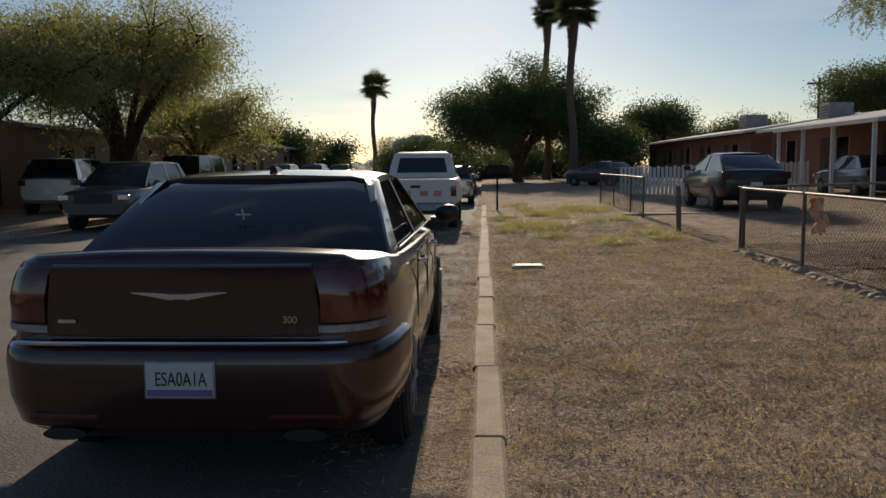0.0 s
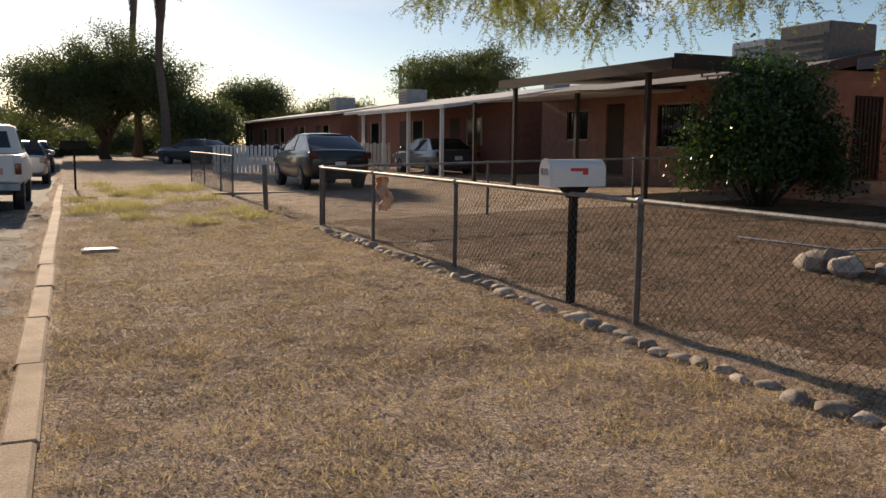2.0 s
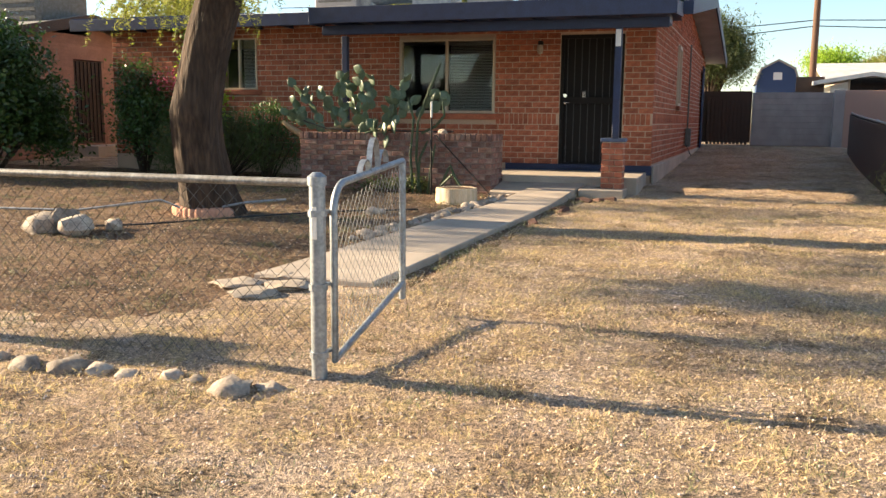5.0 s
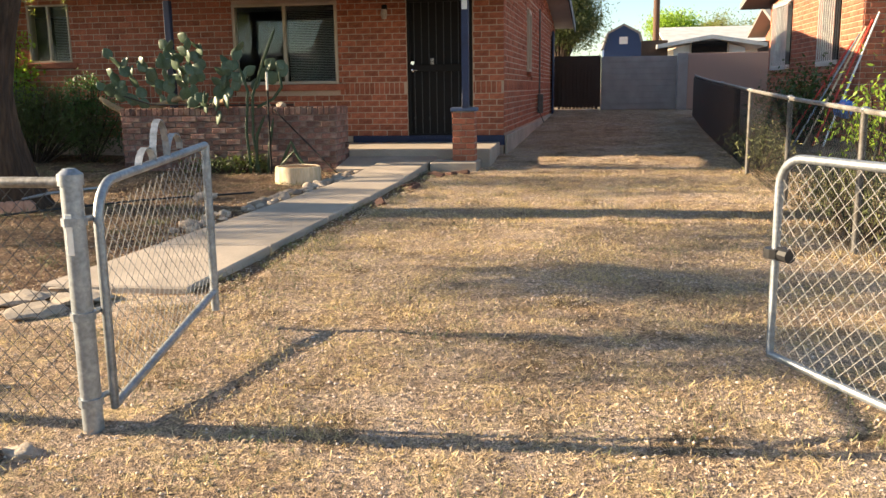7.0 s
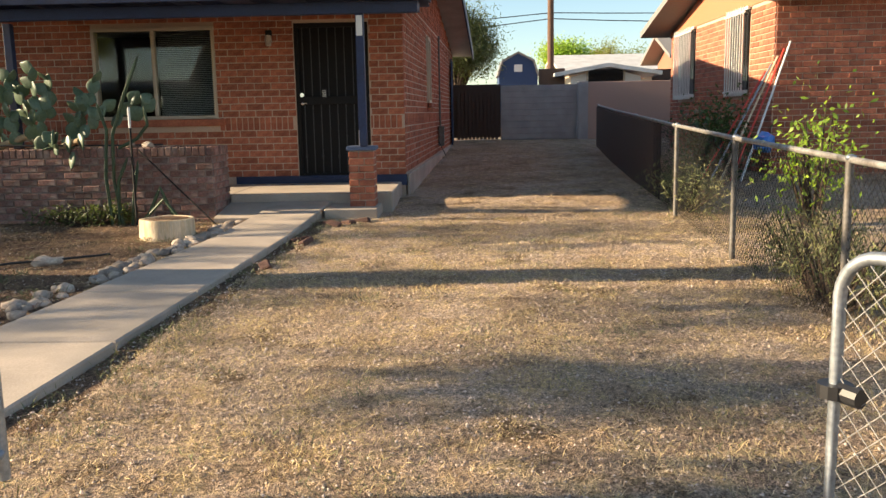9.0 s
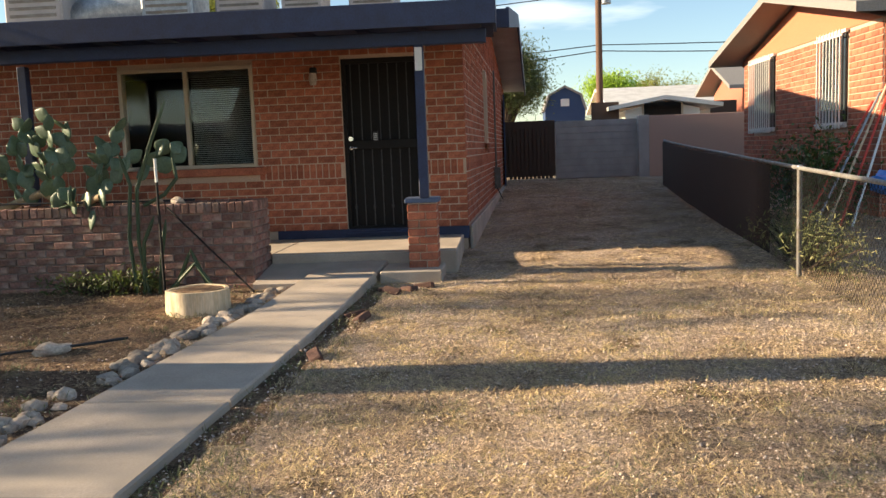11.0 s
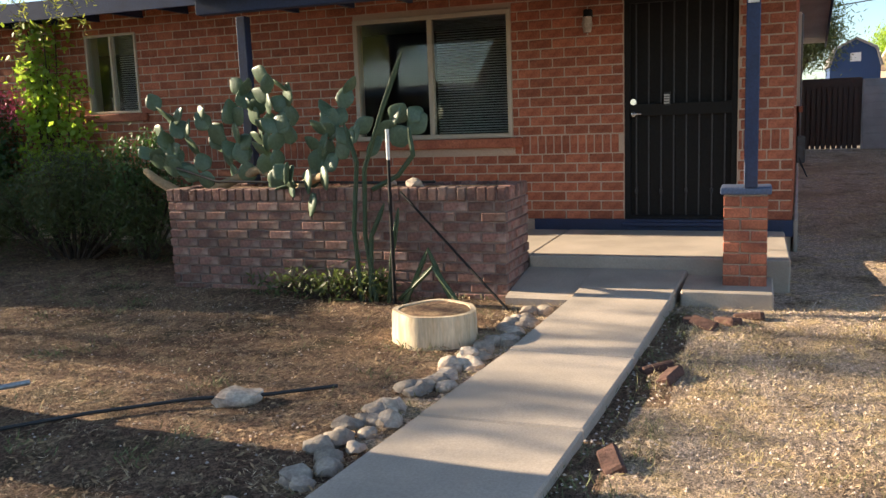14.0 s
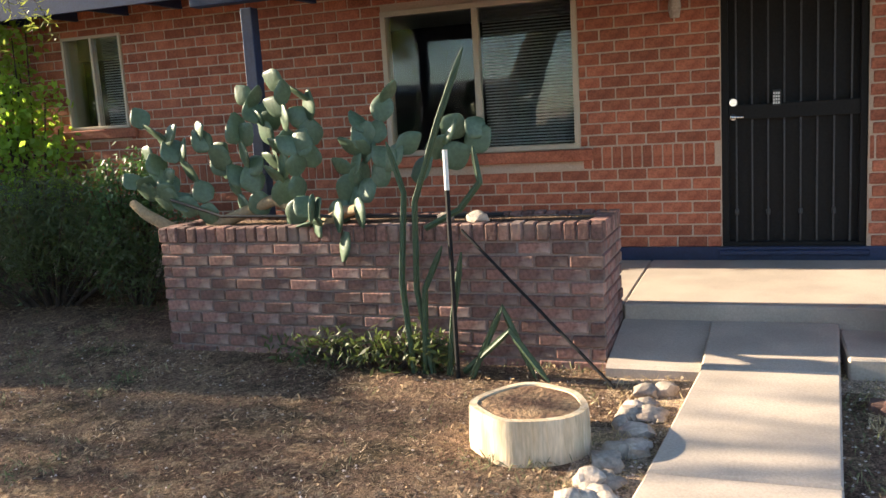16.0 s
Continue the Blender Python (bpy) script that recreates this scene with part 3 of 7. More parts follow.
def front_door():
    y0, y1, z0, z1 = DOOR
    d = thing("door_1", "black steel security door with bars and ornamental knots, closed, in a dark frame", "door", (HX + 0.03, y0, z0), kind="structure")
    w, h = y1 - y0, z1 - z0
    part("panel", Geo().box(0.06, 0.1, 0.0, w, 0, h), M_BLACK, d, "dark mesh-covered leaf")
    for b in ((0, w, 0, 0.05), (0, w, h - 0.06, h), (0, 0.05, 0.05, h - 0.06), (w - 0.05, w, 0.05, h - 0.06), (0.05, w - 0.05, 0.98, 1.09)):
        part("rail", Geo().box(0.0, 0.06, b[0], b[1], b[2], b[3], 0.004), M_BLACK, d)
    for k in range(8):
        y = 0.05 + (w - 0.1) * (k + 0.5) / 8
        part("bar", Geo().box(0.02, 0.035, y - 0.006, y + 0.006, 0.05, h - 0.06), M_BARS, d)
        if k in (1, 3, 5, 7):
            part("knot", Geo().blob((0.025, y, 0.28), (0.018, 0.018, 0.035), 1, 0.0), M_BARS, d)
    hd = part("handle", Geo().tube([(0.0, w - 0.085, 1.0), (-0.05, w - 0.085, 1.0), (-0.055, w - 0.16, 1.0)], 0.009).blob((-0.005, w - 0.085, 1.0), (0.012, 0.028, 0.028), 2, 0), M_CHROME, d, "chrome lever handle", smooth=50)
    part("deadbolt", Geo().tube([(0.0, w - 0.085, 1.11), (-0.02, w - 0.085, 1.11)], 0.028, 14), M_CHROME, d, "chrome deadbolt")
    part("keypad", Geo().box(-0.025, 0.0, w - 0.42, w - 0.36, 1.07, 1.19, 0.006), M_PLASTIC, d, "black key box with pale buttons")
    g = Geo()
    for a in range(3):
        for b in range(4):
            g.box(-0.028, -0.024, w - 0.41 + a * 0.017, w - 0.398 + a * 0.017, 1.085 + b * 0.023, 1.1 + b * 0.023)
    part("buttons", g, M_WHITE, d)
    part("threshold", Geo().box(-0.08, 0.06, -0.02, w + 0.02, -0.04, -0.002, 0.006), M_NAVY, d)


front_door()


def planter():
    x0, x1, y0, y1, zt = 11.56, 12.20, 3.57, 6.54, 1.095
    z0 = 0.25
    p = thing("brick_planter", "long raised planter of weathered brown brick with a soldier course cap", "planter", (0, 0, 0))
    g = Geo()
    g.box(x0 + 0.012, x0 + 0.1, y0 + 0.012, y1 - 0.012, 0.1, zt - 0.02)
    g.box(x1 - 0.1, x1 - 0.012, y0 + 0.012, y1 - 0.012, 0.1, zt - 0.02)
    g.box(x0 + 0.1, x1 - 0.1, y0 + 0.012, y0 + 0.1, 0.1, zt - 0.02)
    g.box(x0 + 0.1, x1 - 0.1, y1 - 0.1, y1 - 0.012, 0.1, zt - 0.02)
    part("core", g, M_DMORT, p)
    part("soil", Geo().box(x0 + 0.1, x1 - 0.1, y0 + 0.1, y1 - 0.1, 0.9, 1.07), M_SOILD, p, "dry soil filling the planter")
    C = 0.0765
    zb = zt - 0.1
    n = 10
    wall_rows("x", x0, y0, y1, zb - n * C, zb, [], C, 0.2, 0.06, -1, (4.5, 0.8), p, (M_PBRICK, M_PBRICK), 0.0, 330, 0.008)
    wall_rows("y", y0, x0 + 0.06, x1, zb - n * C, zb, [], C, 0.215, 0.06, -1, (12, 0.8), p, (M_PBRICK, M_PBRICK), 0.0, 200, 0.006)
    wall_rows("y", y1, x0 + 0.06, x1, zb - n * C, zb, [], C, 0.215, 0.06, 1, (12, 0.8), p, (M_PBRICK, M_PBRICK), 0.0, 200, 0.006)
    wall_rows("x", x1, y0, y1, zb - 4 * C, zb, [], C, 0.215, 0.06, 1, (12, 0.8), p, (M_PBRICK, M_PBRICK), 0.0, 200, 0.006)
    me = None
    for (xa, xb) in ((x0 - 0.005, x0 + 0.1), (x1 - 0.1, x1 + 0.005)):
        y = y0
        while y < y1 - 0.04:
            g = Geo().box(xa + rnd.uniform(-0.004, 0.004), xb, y, y + 0.066, zt - 0.1, zt + rnd.uniform(-0.004, 0.004), 0.007)
            part("cap_brick", g, M_PBRICK, p)
            y += 0.0765
    for (ya, yb) in ((y0 - 0.005, y0 + 0.1), (y1 - 0.1, y1 + 0.005)):
        x = x0 + 0.105
        while x < x1 - 0.15:
            part("cap_brick", Geo().box(x, x + 0.066, ya, yb, zt - 0.1, zt, 0.007), M_PBRICK, p)
            x += 0.0765


planter()


M_WIRE = mat("dull_fence_wire", (0.22, 0.215, 0.21), 0.85, 0.0, var=0.2)


# ---- front walk ----
def front_walk():
    w = tagged(new("walkway"), "narrow scored concrete front walk running to the porch", kind="structure")
    xs = [5.47, 6.69, 7.91, 9.13, 10.2, 11.35, 12.15]
    for i, (a, b) in enumerate(zip(xs, xs[1:])):
        g = Geo()
        ya = [2.775 - (x - 5.96) * 0.071 for x in (a, b)]
        yb = [3.73 - (min(x, 11.45) - 5.8) * 0.122 - 0.02 * (i == 6) for x in (a, b)]
        za, zb = (G(x) + 0.05 + 0.09 * max(0, x - 10.2) / 2.0 for x in (a, b))
        q = 0.009
        pts = [(a + q, ya[0]), (b - q, ya[1]), (b - q, yb[1]), (a + q, yb[0])]
        zz = [za, zb, zb, za]
        g.loft([[(x, y, z - 0.25) for (x, y), z in zip(pts, zz)], [(x, y, z - 0.012) for (x, y), z in zip(pts, zz)],
                [(x + (0.01 if k in (0, 3) else -0.01), y + (0.01 if k < 2 else -0.01), z) for k, ((x, y), z) in enumerate(zip(pts, zz))]])
        part("slab", g, M_CONC, w)


front_walk()


# ---- chain-link fences ----
def chainlink(g, p, q, z0a, z0b, h, pitch=0.075, r=0.0016):
    """Two crossing sets of slanted wires between two points on the ground."""
    p, q = Vector((*p, 0)), Vector((*q, 0))
    L = (q - p).length
    d = (q - p) / L
    nrm = Vector((-d.y, d.x, 0))

    def at(s, z, o):
        return p + d * s + Vector((0, 0, z0a + (z0b - z0a) * s / L + z)) + nrm * o
    n = int((L + h) / pitch)
    for sgn in (1, -1):
        for k in range(n + 1):
            s0 = -h + k * pitch if sgn > 0 else k * pitch
            a, za, b, zb = s0, 0.0, s0 + h * sgn, h
            if sgn > 0:
                if a < 0:
                    za, a = -a, 0.0
                if b > L:
                    zb, b = h - (b - L), L
            else:
                if a > L:
                    za, a = a - L, L
                if b < 0:
                    zb, b = h + b, 0.0
            if zb - za < 0.02:
                continue
            A, B = at(a, za, 0.003 * sgn), at(b, zb, 0.003 * sgn)
            t = (B - A).normalized()
            u = nrm
            w = t.cross(u)
            ring = [u * r, (-u * 0.5 + w * 0.87) * r, (-u * 0.5 - w * 0.87) * r]
            g.loft([[A + o for o in ring], [B + o for o in ring]], caps=False)


def fence(name, label, pts, h, posts=(), rail=True, mesh_mat=None, post_mat=None, rail_r=0.02, post_r=0.024, pitch=0.075, gaps=()):
    f = thing(name, label, "chain-link fence", (0, 0, 0))
    g = Geo()
    for i, (a, b) in enumerate(zip(pts, pts[1:])):
        if i in gaps:
            continue
        chainlink(g, a, b, G(a[0]) + 0.03, G(b[0]) + 0.03, h - 0.03, pitch)
        if rail:
            part("top_rail", Geo().tube([(a[0], a[1], G(a[0]) + h), (b[0], b[1], G(b[0]) + h)], rail_r, 10), post_mat or M_RAIL, f, smooth=40)
    part("wire_mesh", g, mesh_mat or M_DGALV, f, "diamond wire mesh")
    for a in posts or pts:
        z = G(a[0])
        part("post", Geo().tube([(a[0], a[1], z - 0.2), (a[0] + 0.01, a[1], z + h + 0.01)], post_r, 10), post_mat or M_DGALV, f, smooth=40)
        part("post_cap", Geo().blob((a[0], a[1], z + h + 0.012), (post_r + 0.008, post_r + 0.008, 0.02), 2, 0), M_GALV, f, smooth=40)
    return f


FX = 3.58
fence("front_fence", "low chain-link front yard fence with grey posts and top rail", [(FX, 2.3), (FX, 5.6), (FX, 8.87), (FX, 11.6), (FX - 0.05, 14.1)], 0.94)
fence("north_fence", "chain-link fence between the two front yards", [(FX, 14.1), (6.6, 14.1), (9.6, 13.9), (12.5, 13.6)], 0.95)
# black, close-set mesh: the shade along this fence is put into the wire colour
fence("south_fence", "chain-link fence along the driveway, overgrown in places", [(5.4, -1.4), (6.9, -1.4), (9.0, -1.42), (11.4, -1.54), (15, -1.8), (18.5, -2.05), (22.5, -2.4)], 0.98, mesh_mat=M_BLACK, pitch=0.06)
sf = bpy.data.objects["south_fence"]
for a, b in (((12.6, -1.655), (15, -1.775)), ((15, -1.775), (18.5, -2.025)), ((18.5, -2.025), (22.5, -2.375))):
    part("screen", Geo().loft([[(x, y + 0.012, G(x) + 0.03), (x, y + 0.02, G(x) + 0.03), (x, y + 0.02, G(x) + 0.95), (x, y + 0.012, G(x) + 0.95)] for x, y in (a, b)]), M_WOODD, sf, "dark brown weathered screening")
fence("far_fence", "chain-link fence along the verge farther down the street", [(3.4, 21.6), (3.5, 24.0), (3.5, 27.0), (3.5, 30.0)], 1.0)


def gate_post():
    p = thing("gate_post", "stout grey steel gate post with a worn white label", "post", (FX, 2.3, G(FX)))
    part("pipe", Geo().tube([(0, 0, -0.2), (0, 0, 0.94)], 0.038, 14), M_GALV, p, smooth=40)
    part("cap", Geo().tube([(0, 0, 0.93), (0, 0, 0.97), (0, 0, 0.99)], [0.045, 0.045, 0.02], 14), M_GALV, p, smooth=30)
    part("label", Geo().box(-0.04, -0.036, -0.014, 0.012, 0.68, 0.83, 0.002), M_WHITE, p, "flaking white sticker")
    for z in (0.12, 0.45, 0.8):
        part("hinge", Geo().tube([(0, 0, z - 0.015), (0, 0, z + 0.015)], 0.046, 12).tube([(0.03, 0, z), (0.1, -0.02, z)], 0.012, 6), M_GALV, p)


gate_post()


def gate(name, label, hinge, end, h, h_end, z_end, ornament=True):
    t = thing(name, label, "gate", (0, 0, 0))
    a, b = Vector((*hinge, G(hinge[0]) + 0.07)), Vector((*end, G(end[0]) + z_end))
    up = Vector((0, 0, 1))
    d = (b - a).normalized()
    r = 0.13
    top = [a + up * (h - r + r * math.sin(u)) + d * (r - r * math.cos(u)) for u in (math.pi / 2 * k / 6 for k in range(7))]
    part("frame", Geo().tube([b, a, a + up * (h - r)] + top[1:] + [b + up * h_end], 0.019, 10), M_GALV, t, "bent galvanised tube frame", smooth=50)
    part("end_bar", Geo().tube([b - up * 0.1, b + up * h_end], 0.021, 10), M_GALV, t, smooth=50)
    g = Geo()
    chainlink(g, (a + d * 0.02).xy, (b - d * 0.02).xy, a.z, b.z, min(h, h_end) - 0.01, 0.07, 0.0016)
    part("wire_mesh", g, M_WIRE, t)
    for z in (0.35, 0.65):
        part("tie", Geo().tube([b + up * (z - 0.02), b + up * (z + 0.02)], 0.024, 8), M_GALV, t)
    if ornament:
        m = a + d * (b - a).length * 0.5 + up * (h * 0.5 + h_end * 0.5)
        g = Geo()
        for s, hh in ((-0.16, 0.08), (0.0, 0.17), (0.16, 0.08)):
            pts = []
            for k in range(9):
                u = math.pi * k / 8
                pts.append(m + d * (s + 0.078 * math.cos(u) + 0.02) + up * (hh * math.sin(u) + 0.01))
            ring = [[p + Vector((0, -0.016, 0)), p + Vector((0, 0.016, 0)), p + Vector((0, 0.016, 0)) + up * 0.006, p + Vector((0, -0.016, 0)) + up * 0.006] for p in pts]
            g.loft(ring)
        part("ornament", g, M_GALV, t, "bent flat steel scroll on the top tube")
    else:
        m = a + up * 0.45
        part("latch", Geo().tube([m - up * 0.02, m + up * 0.02], 0.05, 12).tube([m + d * 0.02, m + d * 0.09], 0.03, 10), M_PLASTIC, t, "black latch")
    return t


gate("left_gate", "open chain-link gate with rounded corner and bent steel ornament", (FX + 0.09, 2.26), (4.86, 2.36), 0.84, 0.755, 0.2)
gate("right_gate", "open chain-link driveway gate with rounded corner and black latch", (4.52, -0.33), (3.6, -0.80), 0.86, 0.88, 0.07, False)


# ---- background buildings ----
def driveway_end():
    w = tagged(new("block_wall"), "grey concrete block wall closing the driveway", kind="structure")
    part("wall", Geo().box(26.0, 26.2, -2.35, -0.25, 0.3, 2.12, 0.01), M_BLOCK, w)
    part("pier", Geo().box(25.75, 26.0, -2.62, -2.35, 0.3, 2.2, 0.01), M_BLOCK, w)
    part("wall", Geo().box(25.8, 25.99, -6.5, -2.62, 0.3, 2.18, 0.01), mat("pale_pink_block", (0.42, 0.27, 0.22), 0.9, var=0.15, bump=0.003), w)
    for r in range(9):
        part("course", Geo().box(25.985, 26.0, -2.34, -0.26, 0.66 + r * 0.165, 0.66 + r * 0.165 + 0.15, 0.004), M_BLOCK, w)
    g = thing("wooden_gate", "dark brown wooden slat gate at the end of the driveway", "gate", (26.0, 0.38, 0.62))
    for k in range(11):
        part("slat", Geo().box(-0.02, 0.0, -0.54 + k * 0.105, -0.54 + k * 0.105 + 0.08, 0.04, 1.35 + 0.02 * math.sin(k * 2.2), 0.004), M_WOODD, g)
    for z in (0.3, 1.1):
        part("rail", Geo().box(0.0, 0.04, -0.56, 0.62, z, z + 0.09, 0.004), M_WOODD, g)
    part("panel", Geo().box(0.05, 0.07, -0.62, 1.3, 0.1, 1.55), M_WOODD, g)
    d = thing("side_door", "navy painted side door and trim at the rear corner of the brick house", "door", (24.0, HY0 - SLANT * 10.3 - 0.03, 0.6), kind="structure")
    part("door_leaf", Geo().box(0.0, 0.85, -0.03, 0.0, 0, 2.05, 0.004), M_NAVY, d)
    part("trim", Geo().box(-0.12, -0.01, -0.04, 0.0, 0, 2.15, 0.004), M_NAVY, d)
    part("trim", Geo().box(0.86, 0.97, -0.04, 0.0, 0, 2.15, 0.004), M_NAVY, d)


driveway_end()


def side_fittings():
    y = HY0 - SLANT * 3.8 - 0.02
    w = thing("window_3", "narrow window in a brown frame in the side wall", "window", (17.35, y, 1.6), kind="structure")
    for a, b, c, d in ((0, 1.0, 0, 0.05), (0, 1.0, 1.1, 1.15), (0, 0.05, 0.05, 1.1), (0.95, 1.0, 0.05, 1.1)):
        part("window_frame", Geo().box(a, b, -0.015, 0.05, c, d, 0.003), M_FRAME, w)
    part("pane", Geo().box(0.05, 0.95, 0.02, 0.03, 0.05, 1.1), M_CARGLASS, w)
    part("sill", Geo().box(-0.05, 1.05, -0.05, 0.0, -0.08, -0.004, 0.006), M_BRICK, w)
    m = thing("meter_box", "grey metal meter box with a conduit on the side wall", "meter box", (19.6, HY0 - SLANT * 6 - 0.012, 0.75))
    part("box", Geo().box(0, 0.22, -0.12, 0, 0, 0.4, 0.01), M_DGALV, m)
    part("conduit", Geo().tube([(0.1, -0.04, 0.4), (0.1, -0.04, 2.2)], 0.018, 8), M_DGALV, m)
    part("wire", Geo().tube([(-0.3, -0.02, 0.1), (-0.1, -0.15, -0.2), (0.0, -0.05, 0.0)], 0.008, 6), M_PLASTIC, m)
    l = thing("wall_lamp", "small dark wall lamp with a frosted jar beside the door", "wall lamp", (HX - 0.01, 3.35, 2.45))
    part("bracket", Geo().box(-0.06, 0, -0.04, 0.04, 0.02, 0.1, 0.01), M_BLACK, l)
    part("jar", Geo().tube([(-0.07, 0, 0.03), (-0.07, 0, -0.03), (-0.07, 0, -0.11)], [0.04, 0.05, 0.035], 12), M_STONE, l, "frosted glass jar", smooth=50)
    n = thing("number_plate", "small vertical white plate with house digits on the porch post", "sign", (11.75, 1.9, 2.28))
    part("plate", Geo().box(-0.008, 0.0, -0.035, 0.035, 0, 0.22, 0.002), M_WHITE, n)


side_fittings()


def neighbour_n():
    """The pink brick house north of the yard with its front canopy."""
    h = thing("neighbour_house", "pinkish brick single-storey house with dark canopy and low gable", "house", (0, 0, 0))
    X, Y0, Y1, XE = 14.5, 15.0, 25.8, 19.0
    g = Geo()
    holes = [(21.1, 22.0, 0.55, 2.62), (23.0, 24.2, 1.55, 2.5), (18.0, 19.6, 1.35, 2.55)]
    wall_with_holes(g, "x", X, 0.2, Y0, Y1, 0.1, 3.0, holes)
    wall_with_holes(g, "y", Y0, 0.2, X + 0.2, XE, 0.1, 3.0, [(16.57, 17.52, 0.65, 2.62)])
    g.box(X + 0.2, XE, Y1 - 0.2, Y1, 0.1, 3.0)
    g.box(XE, XE + 0.2, Y0, Y1, 0.1, 3.0)
    mid = 16.75
    g.add([(X, Y0, 3.0), (XE + 0.2, Y0, 3.0), (mid, Y0, 3.5), (X, Y0 + 0.2, 3.0), (XE + 0.2, Y0 + 0.2, 3.0), (mid, Y0 + 0.2, 3.5)], [(0, 1, 2), (5, 4, 3), (0, 3, 4, 1), (1, 4, 5, 2), (2, 5, 3, 0)])
    part("wall", g, M_PINK, h, "pink washed brick wall")
    g = Geo()
    prof = [(X - 0.5, 2.92), (mid, 3.5), (XE + 0.7, 3.12), (XE + 0.7, 3.22), (mid, 3.62), (X - 0.5, 3.02)]
    g.loft([[(x, y, z) for x, z in prof] for y in (Y0 - 0.45, Y1 + 0.4)])
    part("roof", g, M_SHING, h, "dark low roof")
    for s in ((X - 0.5, 2.92, mid, 3.5), (mid, 3.5, XE + 0.7, 3.12)):
        part("barge_board", Geo().loft([[(s[0], y, s[1] - 0.1), (s[2], y, s[3] - 0.1), (s[2], y, s[3] + 0.13), (s[0], y, s[1] + 0.13)] for y in (Y0 - 0.5, Y0 - 0.45)]), M_WOODD, h)
    # brick courses on the visible south wall and front
    g = Geo()
    for r in range(38):
        z = 0.3 + r * 0.076
        g.box(X - 0.006, X + 0.02, Y0 - 0.006, Y0 + 2.9, z, z + 0.066)
        if not 0.6 < z < 2.6:
            g.box(X - 0.004, XE + 0.1, Y0 - 0.008, Y0 + 0.02, z, z + 0.066)
        else:
            g.box(X - 0.004, 16.5, Y0 - 0.008, Y0 + 0.02, z, z + 0.066)
            g.box(17.6, XE + 0.1, Y0 - 0.008, Y0 + 0.02, z, z + 0.066)
    part("brick_course", g, M_PINK, h, kind="stuff")
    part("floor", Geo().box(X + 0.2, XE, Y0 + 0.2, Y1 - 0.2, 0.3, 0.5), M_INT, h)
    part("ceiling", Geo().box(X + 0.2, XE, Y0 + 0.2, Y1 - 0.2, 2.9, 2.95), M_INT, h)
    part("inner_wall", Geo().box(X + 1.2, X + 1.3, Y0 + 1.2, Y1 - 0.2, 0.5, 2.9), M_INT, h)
    d = part("door", Geo().box(X + 0.05, X + 0.1, 21.12, 21.98, 0.56, 2.6, 0.004), M_WOODD, h, "dark front door")
    d = part("door", Geo().box(16.6, 17.5, Y0 + 0.04, Y0 + 0.1, 0.66, 2.6, 0.004), M_WOODD, h, "dark barred side door")
    for k in range(7):
        part("bar", Geo().box(16.66 + k * 0.13, 16.68 + k * 0.13, Y0 + 0.01, Y0 + 0.03, 0.7, 2.58), M_BLACK, d)
    part("step", Geo().box(16.2, 18.0, Y0 - 0.9, Y0 - 0.02, 0.3, 0.62, 0.01), M_CONC, h, "concrete step")
    part("step", Geo().box(13.2, X - 0.02, 20.4, 22.6, 0.2, 0.5, 0.01), M_CONC, h, "concrete porch slab")
    for (a, b, z0, z1) in (holes[1], holes[2]):
        w = part("window", Geo().box(X + 0.08, X + 0.09, a, b, z0, z1), M_CARGLASS, h, "dark barred window")
        part("frame", Geo().box(X + 0.02, X + 0.08, a, b, z0, z0 + 0.05), M_FRAME, w)
        part("frame", Geo().box(X + 0.02, X + 0.08, a, b, z1 - 0.05, z1), M_FRAME, w)
        part("sill", Geo().box(X - 0.05, X, a - 0.05, b + 0.05, z0 - 0.08, z0 - 0.004), M_PINK, w)
        k = a + 0.06
        while k < b:
            part("bar", Geo().box(X - 0.03, X - 0.015, k, k + 0.014, z0 + 0.02, z1 - 0.02), M_BLACK, w)
            k += 0.12
    c = thing("canopy", "dark timber canopy on square posts before the pink house", "canopy", (0, 0, 0))
    part("roof", Geo().loft([[(10.6, y, 3.02), (14.0, y, 3.16), (14.0, y, 3.24), (10.6, y, 3.1)] for y in (14.1, 21.4)]), M_SHING, c)
    part("fascia", Geo().box(10.56, 10.6, 14.1, 21.4, 2.88, 3.12), M_WOODD, c)
    part("fascia", Geo().box(10.6, 14.0, 14.06, 14.1, 2.9, 3.2), M_WOODD, c)
    part("low_roof", Geo().loft([[(11.2, y, 2.68), (14.45, y, 2.82), (14.45, y, 2.88), (11.2, y, 2.74)] for y in (18.4, 24.6)]), M_ROOF, c, "pale porch roof sheet")
    for x, y in ((10.7, 15.0), (10.7, 20.7), (11.3, 18.6), (11.3, 24.4)):
        part("post", Geo().box(x - 0.05, x + 0.05, y - 0.05, y + 0.05, 0.1, 2.7 if x > 11 else 2.95), M_WOODD, c)


neighbour_n()


def roof_unit(at, s, label, duct=False):
    c = thing("evaporative_cooler", label, "roof cooler", at)
    part("case", Geo().box(-s, s, -s, s, 0.1, 0.1 + 1.5 * s, 0.03), M_GALV if duct else (M_DGALV if s == 0.75 else M_BLOCK), c)
    for k in range(5):
        part("louvre", Geo().box(-s - 0.012, -s, -s * 0.8, s * 0.8, 0.2 + k * 0.24 * s, 0.2 + k * 0.24 * s + 0.1 * s), M_DGALV, c)
    part("stand", Geo().box(-s * 0.8, s * 0.8, -s * 0.8, s * 0.8, -0.35, 0.1), M_DGALV, c)
    if duct:
        part("duct", Geo().tube([(0, 0, 0.5), (0, 1.0, 0.5), (0, 1.5, 0.35), (0, 1.6, -0.3)], 0.3, 14), M_GALV, c, "rounded sheet metal duct", smooth=50)
    return c


